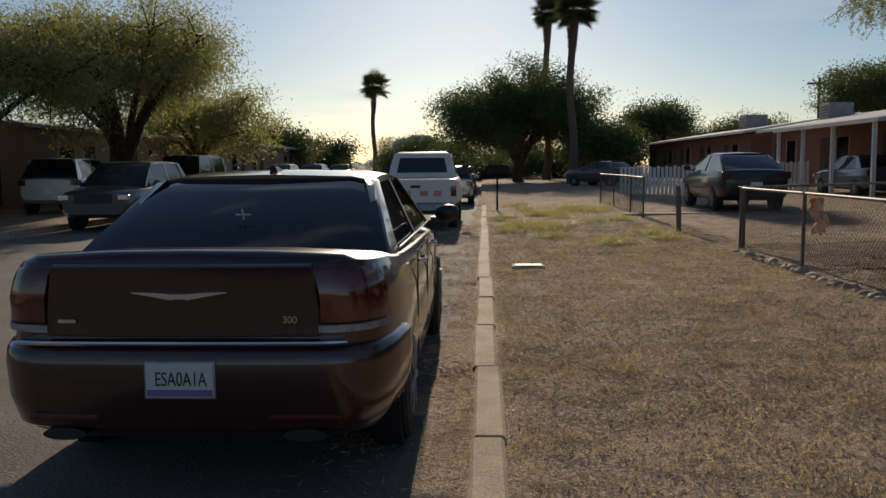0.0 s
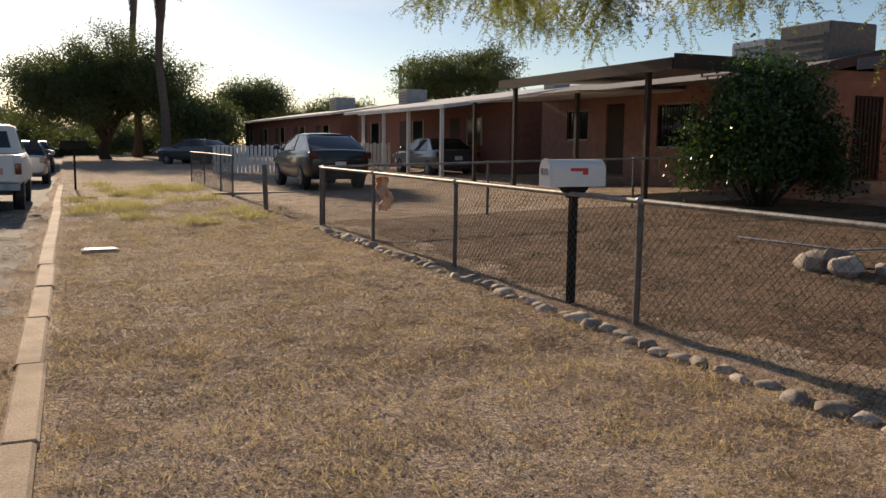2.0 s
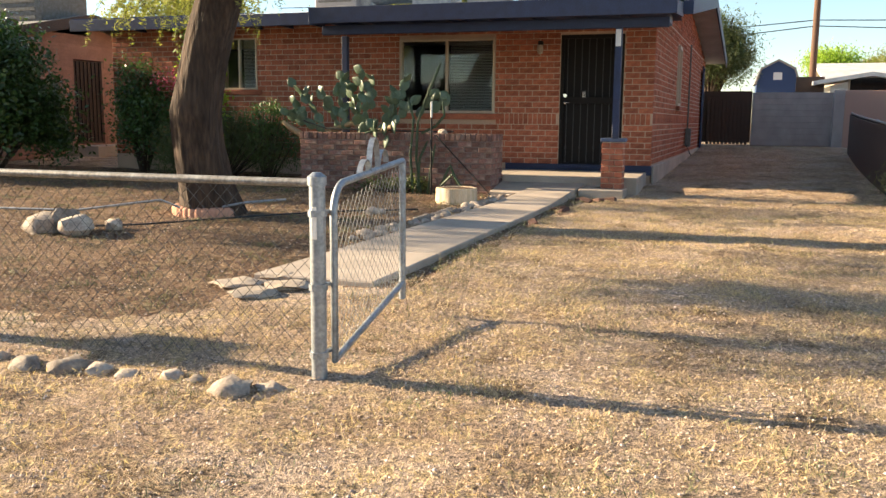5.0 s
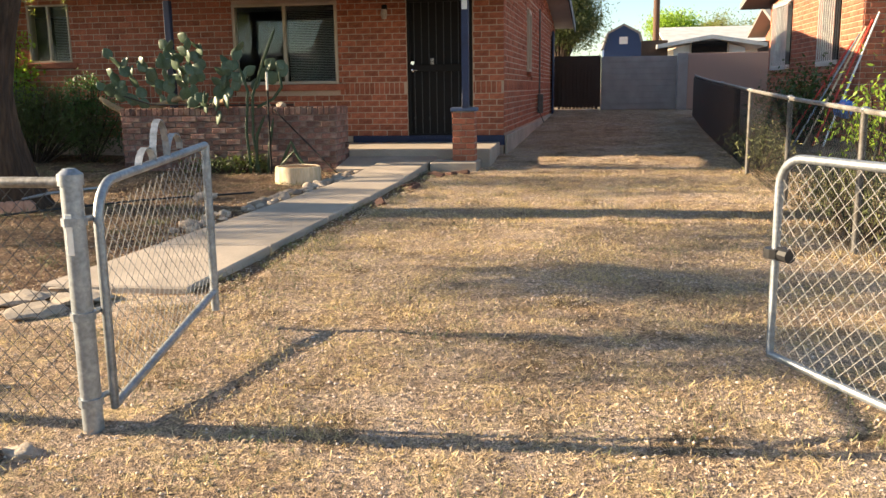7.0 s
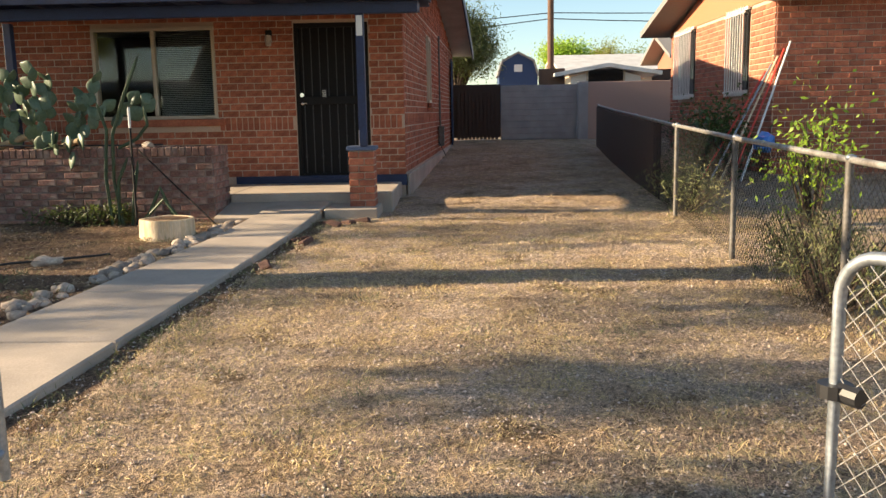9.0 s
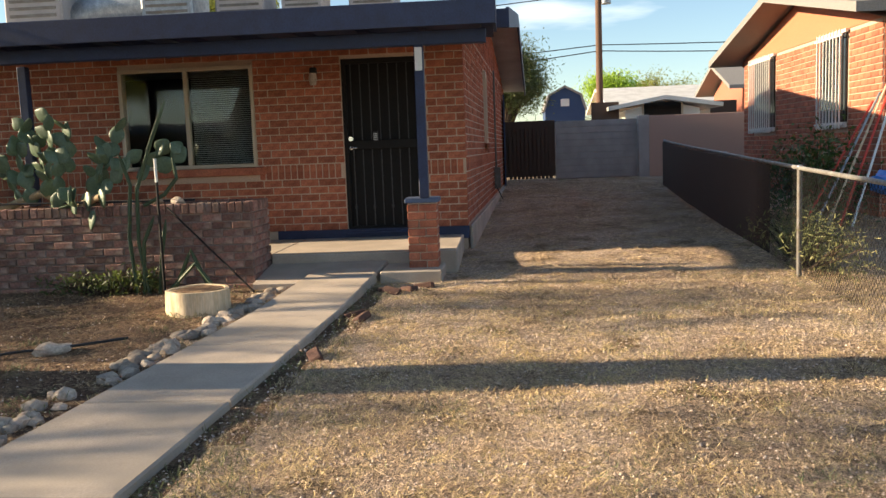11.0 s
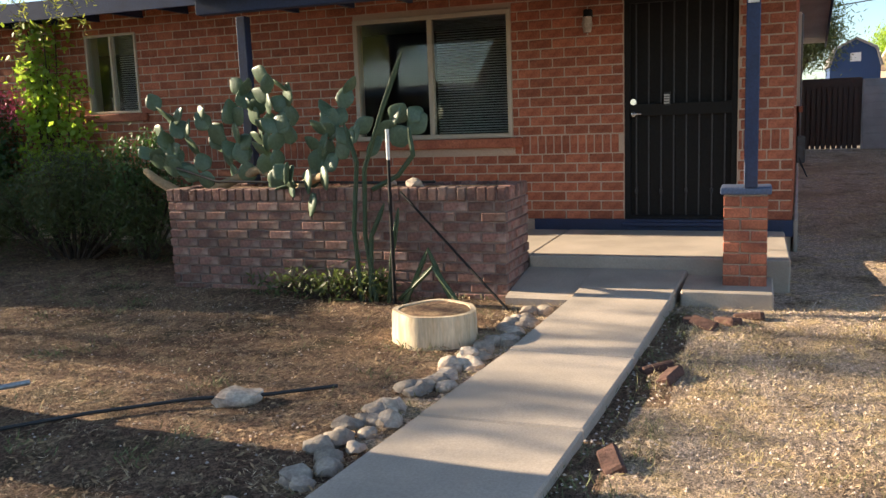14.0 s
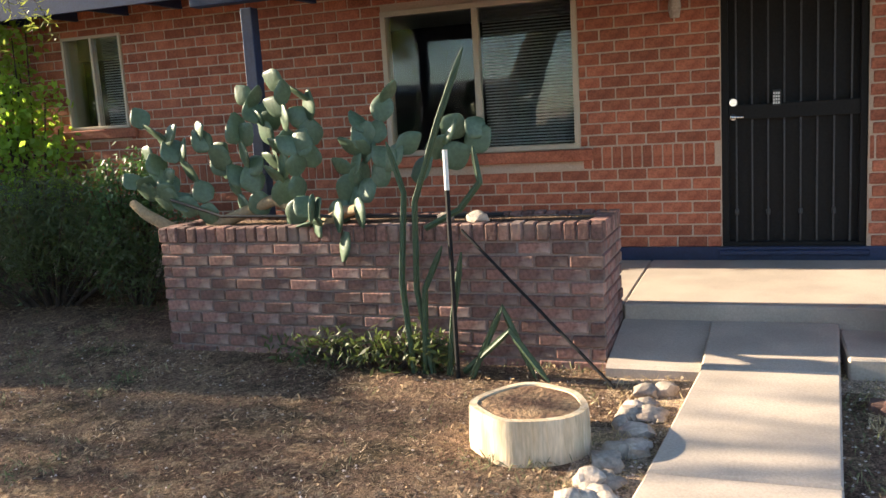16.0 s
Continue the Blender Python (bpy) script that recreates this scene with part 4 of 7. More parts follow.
roof_unit((16.6, 8.1, 3.42), 0.45, "silver metal evaporative cooler on the white roof", False)
roof_unit((16.7, 6.1, 3.42), 0.40, "silver metal evaporative cooler with duct on the roof", True)
roof_unit((16.9, 5.05, 3.42), 0.38, "dull grey metal rooftop cooler", False)
roof_unit((16.9, 4.1, 3.42), 0.32, "small silver metal rooftop unit", False)
roof_unit((17.1, 3.05, 3.42), 0.36, "pale metal rooftop unit near the gable", False)
roof_unit((16.4, 15.75, 3.05), 0.75, "dark box evaporative cooler on the pink house roof", False)
roof_unit((16.4, 17.7, 3.1), 0.6, "silver evaporative cooler with duct on the pink house roof", True)
roof_unit((16.5, 28.2, 3.2), 0.36, "beige metal rooftop cooler", False)
roof_unit((17, 44, 3.3), 0.6, "beige metal rooftop cooler", False)
roof_unit((17, 57, 3.3), 0.7, "beige metal rooftop cooler", False)


def row_house(name, label, x0, x1, y0, y1, z0, z1, rise, wm, rm, west=True, wins=4, gable_axis="y"):
    h = thing(name, label, "house", (0, 0, 0))
    part("wall", Geo().box(x0, x1, y0, y1, z0, z1), wm, h)
    mid, o = (x0 + x1) / 2, 0.6
    if gable_axis == "x":
        mid = (y0 + y1) / 2
        pr = [(y0 - o, z1), (mid, z1 + rise), (y1 + o, z1), (y1 + o, z1 + 0.13), (mid, z1 + rise + 0.13), (y0 - o, z1 + 0.13)]
        part("roof", Geo().loft([[(x, y, z) for y, z in pr] for x in (x0 - o, x1 + o)]), rm, h)
        part("gable", Geo().loft([[(x, y0, z1), (x, y1, z1), (x, mid, z1 + rise)] for x in (x0 + 0.01, x1 - 0.01)]), wm, h)
    else:
        pr = [(x0 - o, z1), (mid, z1 + rise), (x1 + o, z1), (x1 + o, z1 + 0.13), (mid, z1 + rise + 0.13), (x0 - o, z1 + 0.13)]
        part("roof", Geo().loft([[(x, y, z) for x, z in pr] for y in (y0 - o, y1 + o)]), rm, h)
        part("gable", Geo().loft([[(x0, y, z1), (x1, y, z1), (mid, y, z1 + rise)] for y in (y0 + 0.01, y1 - 0.01)]), wm, h)
    xw = x0 - 0.02 if west else x1
    for k in range(wins):
        y = y0 + (y1 - y0) * (k + 0.5) / wins
        w = part("window", Geo().box(xw, xw + 0.02, y - 0.6, y + 0.6, z0 + 1.2, z0 + 2.2), M_CARGLASS, h, "dark window")
        part("frame", Geo().box(xw - 0.01, xw + 0.03, y - 0.66, y - 0.6, z0 + 1.14, z0 + 2.26), M_FRAME, w)
        part("frame", Geo().box(xw - 0.01, xw + 0.03, y + 0.6, y + 0.66, z0 + 1.14, z0 + 2.26), M_FRAME, w)
        part("door", Geo().box(xw, xw + 0.02, y + 1.4, y + 2.3, z0 + 0.2, z0 + 2.25), M_WOODD, h)
    return h


def porch_north():
    p = thing("white_porch", "pale porch roof on white posts", "porch roof", (0, 0, 0))
    part("roof", Geo().loft([[(11.6, y, 2.62), (14.2, y, 3.0), (14.2, y, 3.1), (11.6, y, 2.76)] for y in (27.5, 37.0)]), M_ROOF, p)
    for y in (28.0, 31.2, 34.0, 36.7):
        part("post", Geo().box(11.7, 11.82, y - 0.06, y + 0.06, 0.2, 2.66), M_WHITE, p)
    f = thing("picket_fence", "white painted vertical board fence", "fence", (0, 0, 0))
    for k in range(46):
        x = 5.2 + k * 0.17
        part("board", Geo().box(x, x + 0.12, 36.5, 36.53, G(x), G(x) + 1.1 + (0.05 if k % 2 else 0)), M_WHITE, f)
    part("rail", Geo().box(5.2, 13.0, 36.54, 36.58, 0.45, 0.55), M_WHITE, f)


row_house("neighbour_house", "red brick house with pale roof beyond the white fence", 14.2, 22.0, 27.5, 45.0, 0.2, 2.9, 0.75, M_BRICKN, M_ROOF, wins=3)
row_house("neighbour_house", "brick house with pale roof farther along the street", 13.8, 22.0, 47.0, 75.0, 0.2, 2.95, 0.7, M_BRICKN, M_ROOF, wins=5)
porch_north()
for k, (y0, y1) in enumerate(((14, 27), (29.5, 42), (46, 60), (64, 80), (84, 100))):
    row_house("house_across", "low tan house across the street behind trees", -23.0, -16.0, y0, y1, 0.0, 2.75, 0.5, mat("tan_stucco", (0.30, 0.22, 0.16), 0.9, var=0.1, bump=0.003), M_ROOF if k else M_SHING, west=False, wins=3)


def south_neighbour():
    h = row_house("neighbour_house", "orange-red brick house with barred windows beside the driveway", 15.45, 22.0, -14.0, -3.97, 0.2, 3.05, 0.75, M_MORT, M_SHING, wins=0)
    g = part("band", Geo().add([(15.45, -3.955, 3.05), (22.0, -3.955, 3.05), (18.72, -3.955, 3.79), (15.45, -3.965, 3.05), (22.0, -3.965, 3.05), (18.72, -3.965, 3.79)], [(2, 1, 0), (3, 4, 5), (0, 1, 4, 3), (1, 2, 5, 4), (2, 0, 3, 5)]), mat("orange_stucco", (0.48, 0.165, 0.085), 0.85, var=0.1, bump=0.002), h, "orange painted gable")
    for (a, b) in ((16.6, 17.6), (19.95, 21.25)):
        w = part("window", Geo().box(a, b, -3.96, -3.945, 1.7, 3.0), M_CARGLASS, h, "window behind a white iron grille")
        part("frame", Geo().box(a - 0.05, b + 0.05, -3.94, -3.9, 1.62, 1.7), M_WHITE, w)
        part("frame", Geo().box(a - 0.05, b + 0.05, -3.94, -3.9, 3.0, 3.05), M_WHITE, w)
        k = a
        while k < b:
            part("bar", Geo().box(k, k + 0.02, -3.86, -3.84, 1.6, 3.05), M_WHITE, w)
            k += 0.13
        part("grille_rail", Geo().box(a - 0.04, b + 0.04, -3.87, -3.85, 1.66, 1.69), M_WHITE, w)
        part("grille_rail", Geo().box(a - 0.04, b + 0.04, -3.87, -3.85, 2.95, 2.98), M_WHITE, w)
    wall_rows("y", -3.97, 15.45, 22.0, 0.2, 3.03, [(16.55, 17.65, 1.6, 3.05), (19.9, 21.3, 1.6, 3.05)], 0.0905, 0.23, 0.03, 1, (15.5, 1.5), h, (M_BRICK, M_BRICKI), 0.012, 300, 0.003)
    wall_rows("x", 15.45, -9.0, -3.985, 0.2, 3.0, [], 0.0905, 0.23, 0.03, -1, (-4, 1.5), h, (M_BRICK, M_BRICKI), 0.012, 0, 0.003)
    part("chimney", Geo().box(21.6, 22.3, -4.5, -4.0, 3.0, 3.75, 0.01), M_BRICKI, h, "orange brick chimney")
    t = thing("leaning_tools", "long rakes and poles leaning against the brick house", "garden tools", (15.2, -3.7, G(15)))
    for k, m in enumerate((M_RED, M_GALV, M_CUTW, M_RED, M_WHITE)):
        part("pole", Geo().tube([(-0.35 - k * 0.09, 0.95 - k * 0.12, 0.02), (0.18, -0.12 - k * 0.09, 1.6 + 0.11 * k)], 0.016, 8), m, t)
    part("bag", Geo().blob((-1.4, 0.4, 0.6), (0.18, 0.12, 0.14), 2, 0.5), mat("blue_plastic", (0.05, 0.2, 0.6), 0.4), t, "crumpled blue plastic bag")


south_neighbour()


def beyond():
    s = thing("garden_shed", "blue gambrel shed with a small white window", "shed", (45.0, -1.9, 0.7))
    pr = [(-0.95, 0), (-0.95, 2.5), (-0.75, 3.15), (0, 3.55), (0.75, 3.15), (0.95, 2.5), (0.95, 0)]
    part("wall", Geo().loft([[(x, y, z) for y, z in pr] for x in (0, 2.5)]), mat("shed_blue", (0.02, 0.05, 0.13), 0.7, var=0.1), s)
    part("roof", Geo().loft([[(x, y, z) for y, z in [(-1.05, 2.45), (-0.8, 3.22), (0, 3.64), (0.8, 3.22), (1.05, 2.45), (0.95, 2.45), (0.73, 3.15), (0, 3.54), (-0.73, 3.15), (-0.95, 2.45)]] for x in (-0.1, 2.6)]), M_SHING, s)
    part("window", Geo().box(-0.03, 0.0, -0.2, 0.2, 2.65, 3.0), M_WHITE, s)
    row_house("far_house", "pale tan house with a white roof beyond the wall", 50, 60, -13, -5.0, 0.6, 3.4, 1.2, mat("far_tan", (0.4, 0.33, 0.26), 0.9), M_ROOF, wins=2, gable_axis="y")
    row_house("far_house", "small red house with a grey gable roof beyond the wall", 34, 38, -9.6, -7.2, 0.6, 3.2, 0.9, mat("far_red", (0.4, 0.14, 0.09), 0.9), M_SHING, wins=1, gable_axis="y")
    row_house("far_shed", "low white metal shed beyond the wall", 32, 34.5, -5.3, -2.9, 0.6, 2.55, 0.3, M_WHITE, M_ROOF, wins=1, gable_axis="x")
    row_house("far_house", "distant tan house on rising ground", 90, 100, -16, -9, 0.5, 6.2, 1.0, mat("far_brown", (0.28, 0.2, 0.15), 0.9), M_ROOF, wins=2, gable_axis="x")
    p = thing("utility_pole", "weathered brown wooden utility pole with transformer and wires", "utility pole", (41, -3.1, 0.7))
    part("pole", Geo().tube([(0, 0, -0.5), (0, 0, 10.5)], [0.16, 0.12], 12), M_POLE, p, smooth=50)
    part("crossarm", Geo().box(-0.06, 0.06, -1.2, 1.2, 9.2, 9.32), M_POLE, p)
    part("transformer", Geo().tube([(0, -0.32, 6.7), (0, -0.32, 7.6)], 0.22, 14), M_GALV, p, smooth=50)
    for z, s in ((4.75, 0.5), (5.0, 0.3), (7.2, 0.35), (9.3, 0.3)):
        for y1 in (-30, 26):
            pts = [(0, y1 * k / 12, z - 4 * s * (k / 12) * (1 - k / 12) + (0.3 if y1 < 0 else -0.9) * k / 12) for k in range(13)]
            part("wire", Geo().tube(pts, 0.022, 5), M_PLASTIC, p)
    q = thing("utility_pole", "distant utility pole with one crossarm", "utility pole", (33, 88, 0.5))
    part("pole", Geo().tube([(0, 0, -0.5), (0, 0, 9.3)], 0.14, 8), M_POLE, q)
    part("crossarm", Geo().box(-1.2, 1.2, -0.06, 0.06, 8.6, 8.8), M_POLE, q)
    r = Geo()
    ys = [(-180, 2), (-130, 12), (-112, 22), (-104, 38), (-96, 44), (-84, 47), (-76, 44), (-66, 46), (-56, 38), (-40, 36), (-20, 22), (20, 18), (60, 10), (150, 2)]
    px, pz = [p[0] for p in ys], [p[1] for p in ys]
    ridge = [(x, float(np.interp(x, px, pz)) * 0.8 + 7 * noise.noise(Vector((x * 0.06, 2.0, 0))) + 3 * noise.noise(Vector((x * 0.21, 5.0, 0)))) for x in range(-180, 151, 3)]
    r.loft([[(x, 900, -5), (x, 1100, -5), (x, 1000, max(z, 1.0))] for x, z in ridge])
    # pale blue base colour carries the distance haze over the rock
    part("mountains", r, mat("haze_blue_rock", (0.48, 0.53, 0.60), 1.0, var=0.1, scale=0.02, fine=0.05), None).name = "backdrop_mountains"
    tagged(bpy.data.objects["backdrop_mountains"], "hazy distant mountain ridge", kind="structure")


beyond()


# ---- plants ----
def quads(name, P, D, N, L, W, material, parent=None, label="", kind=""):
    """Many leaf blades at once: centres P, long directions D, side directions N, lengths L, widths W."""
    n = len(P)
    D = D / np.linalg.norm(D, axis=1)[:, None]
    S = np.cross(D, N)
    S = S / (np.linalg.norm(S, axis=1)[:, None] + 1e-9)
    L, W = np.asarray(L).reshape(-1, 1), np.asarray(W).reshape(-1, 1)
    v = np.stack([P - D * L / 2, P + S * W / 2, P + D * L / 2, P - S * W / 2], axis=1).reshape(-1, 3)
    me = bpy.data.meshes.new(name)
    me.vertices.add(4 * n)
    me.vertices.foreach_set("co", v.astype(np.float32).ravel())
    me.loops.add(4 * n)
    me.loops.foreach_set("vertex_index", np.arange(4 * n, dtype=np.int32))
    me.polygons.add(n)
    me.polygons.foreach_set("loop_start", np.arange(0, 4 * n, 4, dtype=np.int32))
    me.update(calc_edges=True)
    return part(name, me, material, parent, label, kind=kind)


def sprays(R, centres, per, spread, L, W, flat=0.6, droop=0.3):
    """Leaf positions scattered round twig ends."""
    n = len(centres) * per
    C = np.repeat(np.asarray(centres, float), per, axis=0)
    P = C + R.normal(0, 1, (n, 3)) * np.array([spread, spread, spread * flat])
    D = R.normal(0, 1, (n, 3)) + np.array([0, 0, -droop])
    N = R.normal(0, 1, (n, 3)) + np.array([0, 0, 0.8])
    return P, D, N, L * R.uniform(0.6, 1.3, n), W * R.uniform(0.7, 1.2, n)


def tree(name, label, base, height, radius, trunk_r, seed, leaves, L, W, material, trunk_h=None, lean=(0, 0), bark=None, squash=0.7, limbs=7, twigs=5, spread=0.35, centre=None, category="tree", trunk_n=12, bow=False):
    R = np.random.RandomState(seed)
    t = thing(name, label, category, base)
    trunk_h = trunk_h or height * 0.35
    top = Vector((lean[0], lean[1], trunk_h))
    cen = Vector(centre) if centre else Vector((lean[0] * 1.3, lean[1] * 1.3, height - radius * squash))
    g = Geo()
    steps = 7
    pts, rs = [], []
    for k in range(steps + 1):
        u = k / steps
        pts.append((Vector((top.x * min(1.0, 2.3 * u), top.y * (0.25 * u + 0.75 * u ** 3), top.z * u)) if bow else top * u) + Vector((math.sin(u * 5 + seed) * trunk_r * 0.3, math.cos(u * 4 + seed) * trunk_r * 0.3, -0.12 * (1 - u))))
        rs.append(trunk_r * (1.35 - 0.35 * min(1, u * 5)) * (1 - 0.25 * u))
    if trunk_n > 16:
        rings, m = [], 40
        for i in range(m + 1):
            u = i / m * steps
            k = min(int(u), steps - 1)
            p, r = pts[k].lerp(pts[k + 1], u - k), rs[k] + (rs[k + 1] - rs[k]) * (u - k)
            rings.append([p + Vector((math.cos(a), math.sin(a), 0)) * r * (1 + 0.16 * noise.noise(Vector((math.cos(a) * 1.6, math.sin(a) * 1.6, p.z * 0.5))) + 0.10 * noise.noise(Vector((math.cos(a) * 7, math.sin(a) * 7, p.z * 1.6))))
                          for a in (2 * math.pi * q / 56 for q in range(56))])
        g.loft(rings)
    else:
        g.tube(pts, rs, trunk_n)
    part("trunk", g, bark or M_BARK, t, smooth=60)
    g = Geo()
    ends = []
    for i in range(limbs):
        a = 2 * math.pi * (i + R.uniform(-0.3, 0.3)) / limbs
        e = R.uniform(-0.25, 0.95)
        tgt = cen + Vector((math.cos(a) * math.cos(e) * radius, math.sin(a) * math.cos(e) * radius, math.sin(e) * radius * squash)) * R.uniform(0.55, 0.8)
        mid = top.lerp(tgt, 0.5) + Vector((0, 0, R.uniform(0.05, 0.25) * radius * 0.5))
        p0 = pts[-1] - Vector((0, 0, trunk_r * 0.5))
        g.tube([p0, p0.lerp(mid, 0.5) + Vector((0, 0, 0.08 * radius)), mid, tgt], [trunk_r * 0.55, trunk_r * 0.42, trunk_r * 0.3, trunk_r * 0.12], 7)
        for j in range(twigs):
            q = mid.lerp(tgt, R.uniform(0.2, 1.0))
            d = Vector(R.normal(0, 1, 3))
            d.z *= 0.6
            w = q + d.normalized() * radius * R.uniform(0.18, 0.45)
            off = w - cen
            k = math.sqrt((off.x ** 2 + off.y ** 2) / radius ** 2 + (off.z / (radius * squash)) ** 2)
            if k > 1:
                w = cen + off / k
            g.tube([q, q.lerp(w, 0.5) + Vector((0, 0, 0.04 * radius)), w], [trunk_r * 0.12, trunk_r * 0.08, trunk_r * 0.03], 4, caps=False)
            ends.append(w)
            ends.append(q.lerp(w, 0.6))
    part("limb", g, bark or M_BARK, t, smooth=60)
    per = max(1, leaves // len(ends))
    P, D, N, LL, WW = sprays(R, [tuple(e) for e in ends], per, spread, L, W)
    quads("crown", P, D, N, LL, WW, material, t)
    return t


def palm(label, base, height, seed, crown=1.7):
    R = np.random.RandomState(seed)
    t = thing("palm_tree", label, "palm tree", base)
    pts = [(0.15 * math.sin(k), 0.1 * math.cos(k * 1.3), height * k / 8 - 0.1) for k in range(9)]
    part("trunk", Geo().tube(pts, [0.42, 0.32, 0.28, 0.27, 0.26, 0.25, 0.25, 0.26, 0.32], 10), M_PTRUNK, t, smooth=60)
    P, D, N, L, W = [], [], [], [], []
    for i in range(95):
        a, e = R.uniform(0, 2 * math.pi), math.asin(R.uniform(-0.75, 1.0))
        d = Vector((math.cos(a) * math.cos(e), math.sin(a) * math.cos(e), math.sin(e)))
        hub = Vector((pts[-1][0], pts[-1][1], height)) + d * crown * R.uniform(0.15, 0.5)
        side = d.cross(Vector((0, 0, 1))).normalized()
        for k in range(22):
            u = (k / 21 - 0.5) * 3.4
            q = (d * math.cos(u) + side * math.sin(u) + Vector((0, 0, -0.25))).normalized()
            P.append(tuple(hub + q * crown * 0.2))
            D.append(tuple(q))
            N.append(tuple(d.cross(side)))
            L.append(crown * 0.42)
            W.append(0.03 * crown)
        P.append(tuple(hub - d * crown * 0.2))
        D.append(tuple(d))
        N.append((0, 0, 1))
        L.append(crown * 0.5)
        W.append(0.03)
    quads("fronds", np.array(P), np.array(D), np.array(N), L, W, M_PALM, t)
    # hanging dead skirt
    n = 500
    a = R.uniform(0, 6.28, n)
    z = height - R.uniform(0.1, 1.5, n) * crown * 0.75
    r = 0.22 + 0.25 * (1 - (height - z) / (crown * 1.2)).clip(0, 1)
    quads("dead_fronds", np.stack([r * np.cos(a), r * np.sin(a), z], 1), np.stack([0.3 * np.cos(a), 0.3 * np.sin(a), -np.ones(n)], 1), np.stack([np.cos(a), np.sin(a), 0 * a], 1), np.full(n, 0.5), np.full(n, 0.06), M_PTRUNK, t)
    return t


palm("tall fan palm with a rough trunk and hanging dead fronds", (5.45, 58.5, 0), 11.7, 1, 2.4)
palm("tall slender fan palm behind the stouter one", (4.9, 74.0, 0), 14.2, 2, 2.2)
palm("tall fan palm far down the street", (-14.0, 106.0, 0), 11.2, 3, 2.9)

yard_tree = tree("mesquite_tree", "mature mesquite tree with dark furrowed trunk and feathery drooping leaves", (8.72, 6.12, G(8.72)), 7.2, 4.2, 0.295, 11, 60000, 0.06, 0.012, M_LEAF, trunk_h=2.9, bow=True, lean=(-0.48, -0.5), squash=0.5, limbs=12, twigs=10, spread=0.34, centre=(-1.2, 1.0, 5.2), trunk_n=24)
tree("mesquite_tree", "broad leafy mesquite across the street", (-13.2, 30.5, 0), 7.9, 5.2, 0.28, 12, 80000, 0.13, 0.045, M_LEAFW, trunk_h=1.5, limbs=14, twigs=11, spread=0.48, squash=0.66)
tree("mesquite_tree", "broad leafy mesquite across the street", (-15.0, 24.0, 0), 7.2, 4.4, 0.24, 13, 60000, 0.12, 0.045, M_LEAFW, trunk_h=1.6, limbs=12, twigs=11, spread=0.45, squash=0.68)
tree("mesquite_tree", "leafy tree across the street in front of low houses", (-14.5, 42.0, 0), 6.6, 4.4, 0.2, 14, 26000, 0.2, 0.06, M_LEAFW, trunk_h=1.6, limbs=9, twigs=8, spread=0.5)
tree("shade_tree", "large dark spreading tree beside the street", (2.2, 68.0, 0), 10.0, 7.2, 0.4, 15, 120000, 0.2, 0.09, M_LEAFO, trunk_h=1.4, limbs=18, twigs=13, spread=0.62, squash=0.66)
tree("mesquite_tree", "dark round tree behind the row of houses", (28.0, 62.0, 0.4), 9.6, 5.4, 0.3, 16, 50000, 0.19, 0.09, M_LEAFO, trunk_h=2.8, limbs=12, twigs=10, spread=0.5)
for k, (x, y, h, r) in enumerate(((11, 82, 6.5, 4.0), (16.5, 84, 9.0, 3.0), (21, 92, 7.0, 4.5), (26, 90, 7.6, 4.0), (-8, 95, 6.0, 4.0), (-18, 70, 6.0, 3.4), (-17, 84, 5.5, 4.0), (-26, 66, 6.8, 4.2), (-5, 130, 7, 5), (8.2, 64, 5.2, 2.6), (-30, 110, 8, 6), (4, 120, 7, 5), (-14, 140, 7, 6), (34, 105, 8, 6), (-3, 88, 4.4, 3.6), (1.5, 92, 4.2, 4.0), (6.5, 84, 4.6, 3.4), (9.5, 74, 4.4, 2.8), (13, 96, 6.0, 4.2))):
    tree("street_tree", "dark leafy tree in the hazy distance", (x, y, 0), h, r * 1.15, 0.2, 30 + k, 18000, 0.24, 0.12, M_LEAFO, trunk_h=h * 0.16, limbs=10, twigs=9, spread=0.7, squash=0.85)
for k, (x, y, h, r, m) in enumerate(((58, -5.6, 5.7, 1.4, M_LEAFY), (80, -20, 9, 5, M_LEAFO), (75, -12, 7, 3.5, M_LEAF), (30, 12, 7.5, 3.5, M_LEAF), (29, 20, 7, 3.5, M_LEAF), (110, -14, 10, 7, M_LEAFO), (95, -40, 11, 8, M_LEAFO), (25.5, 9.5, 6.5, 2.5, M_LEAF))):
    tree("garden_tree", "green tree behind the houses", (x, y, 0.5), h, r, 0.16, 60 + k, 9000, 0.2, 0.07, m, trunk_h=h * 0.3, limbs=9, twigs=8, spread=0.45)


tree("pine_tree", "tall dark feathery pine behind the house", (34.0, 0.95, 0.6), 9.4, 1.25, 0.16, 90, 32000, 0.16, 0.035, M_LEAFO, trunk_h=1.2, limbs=22, twigs=9, spread=0.34, squash=2.0, centre=(0, 0, 3.4))


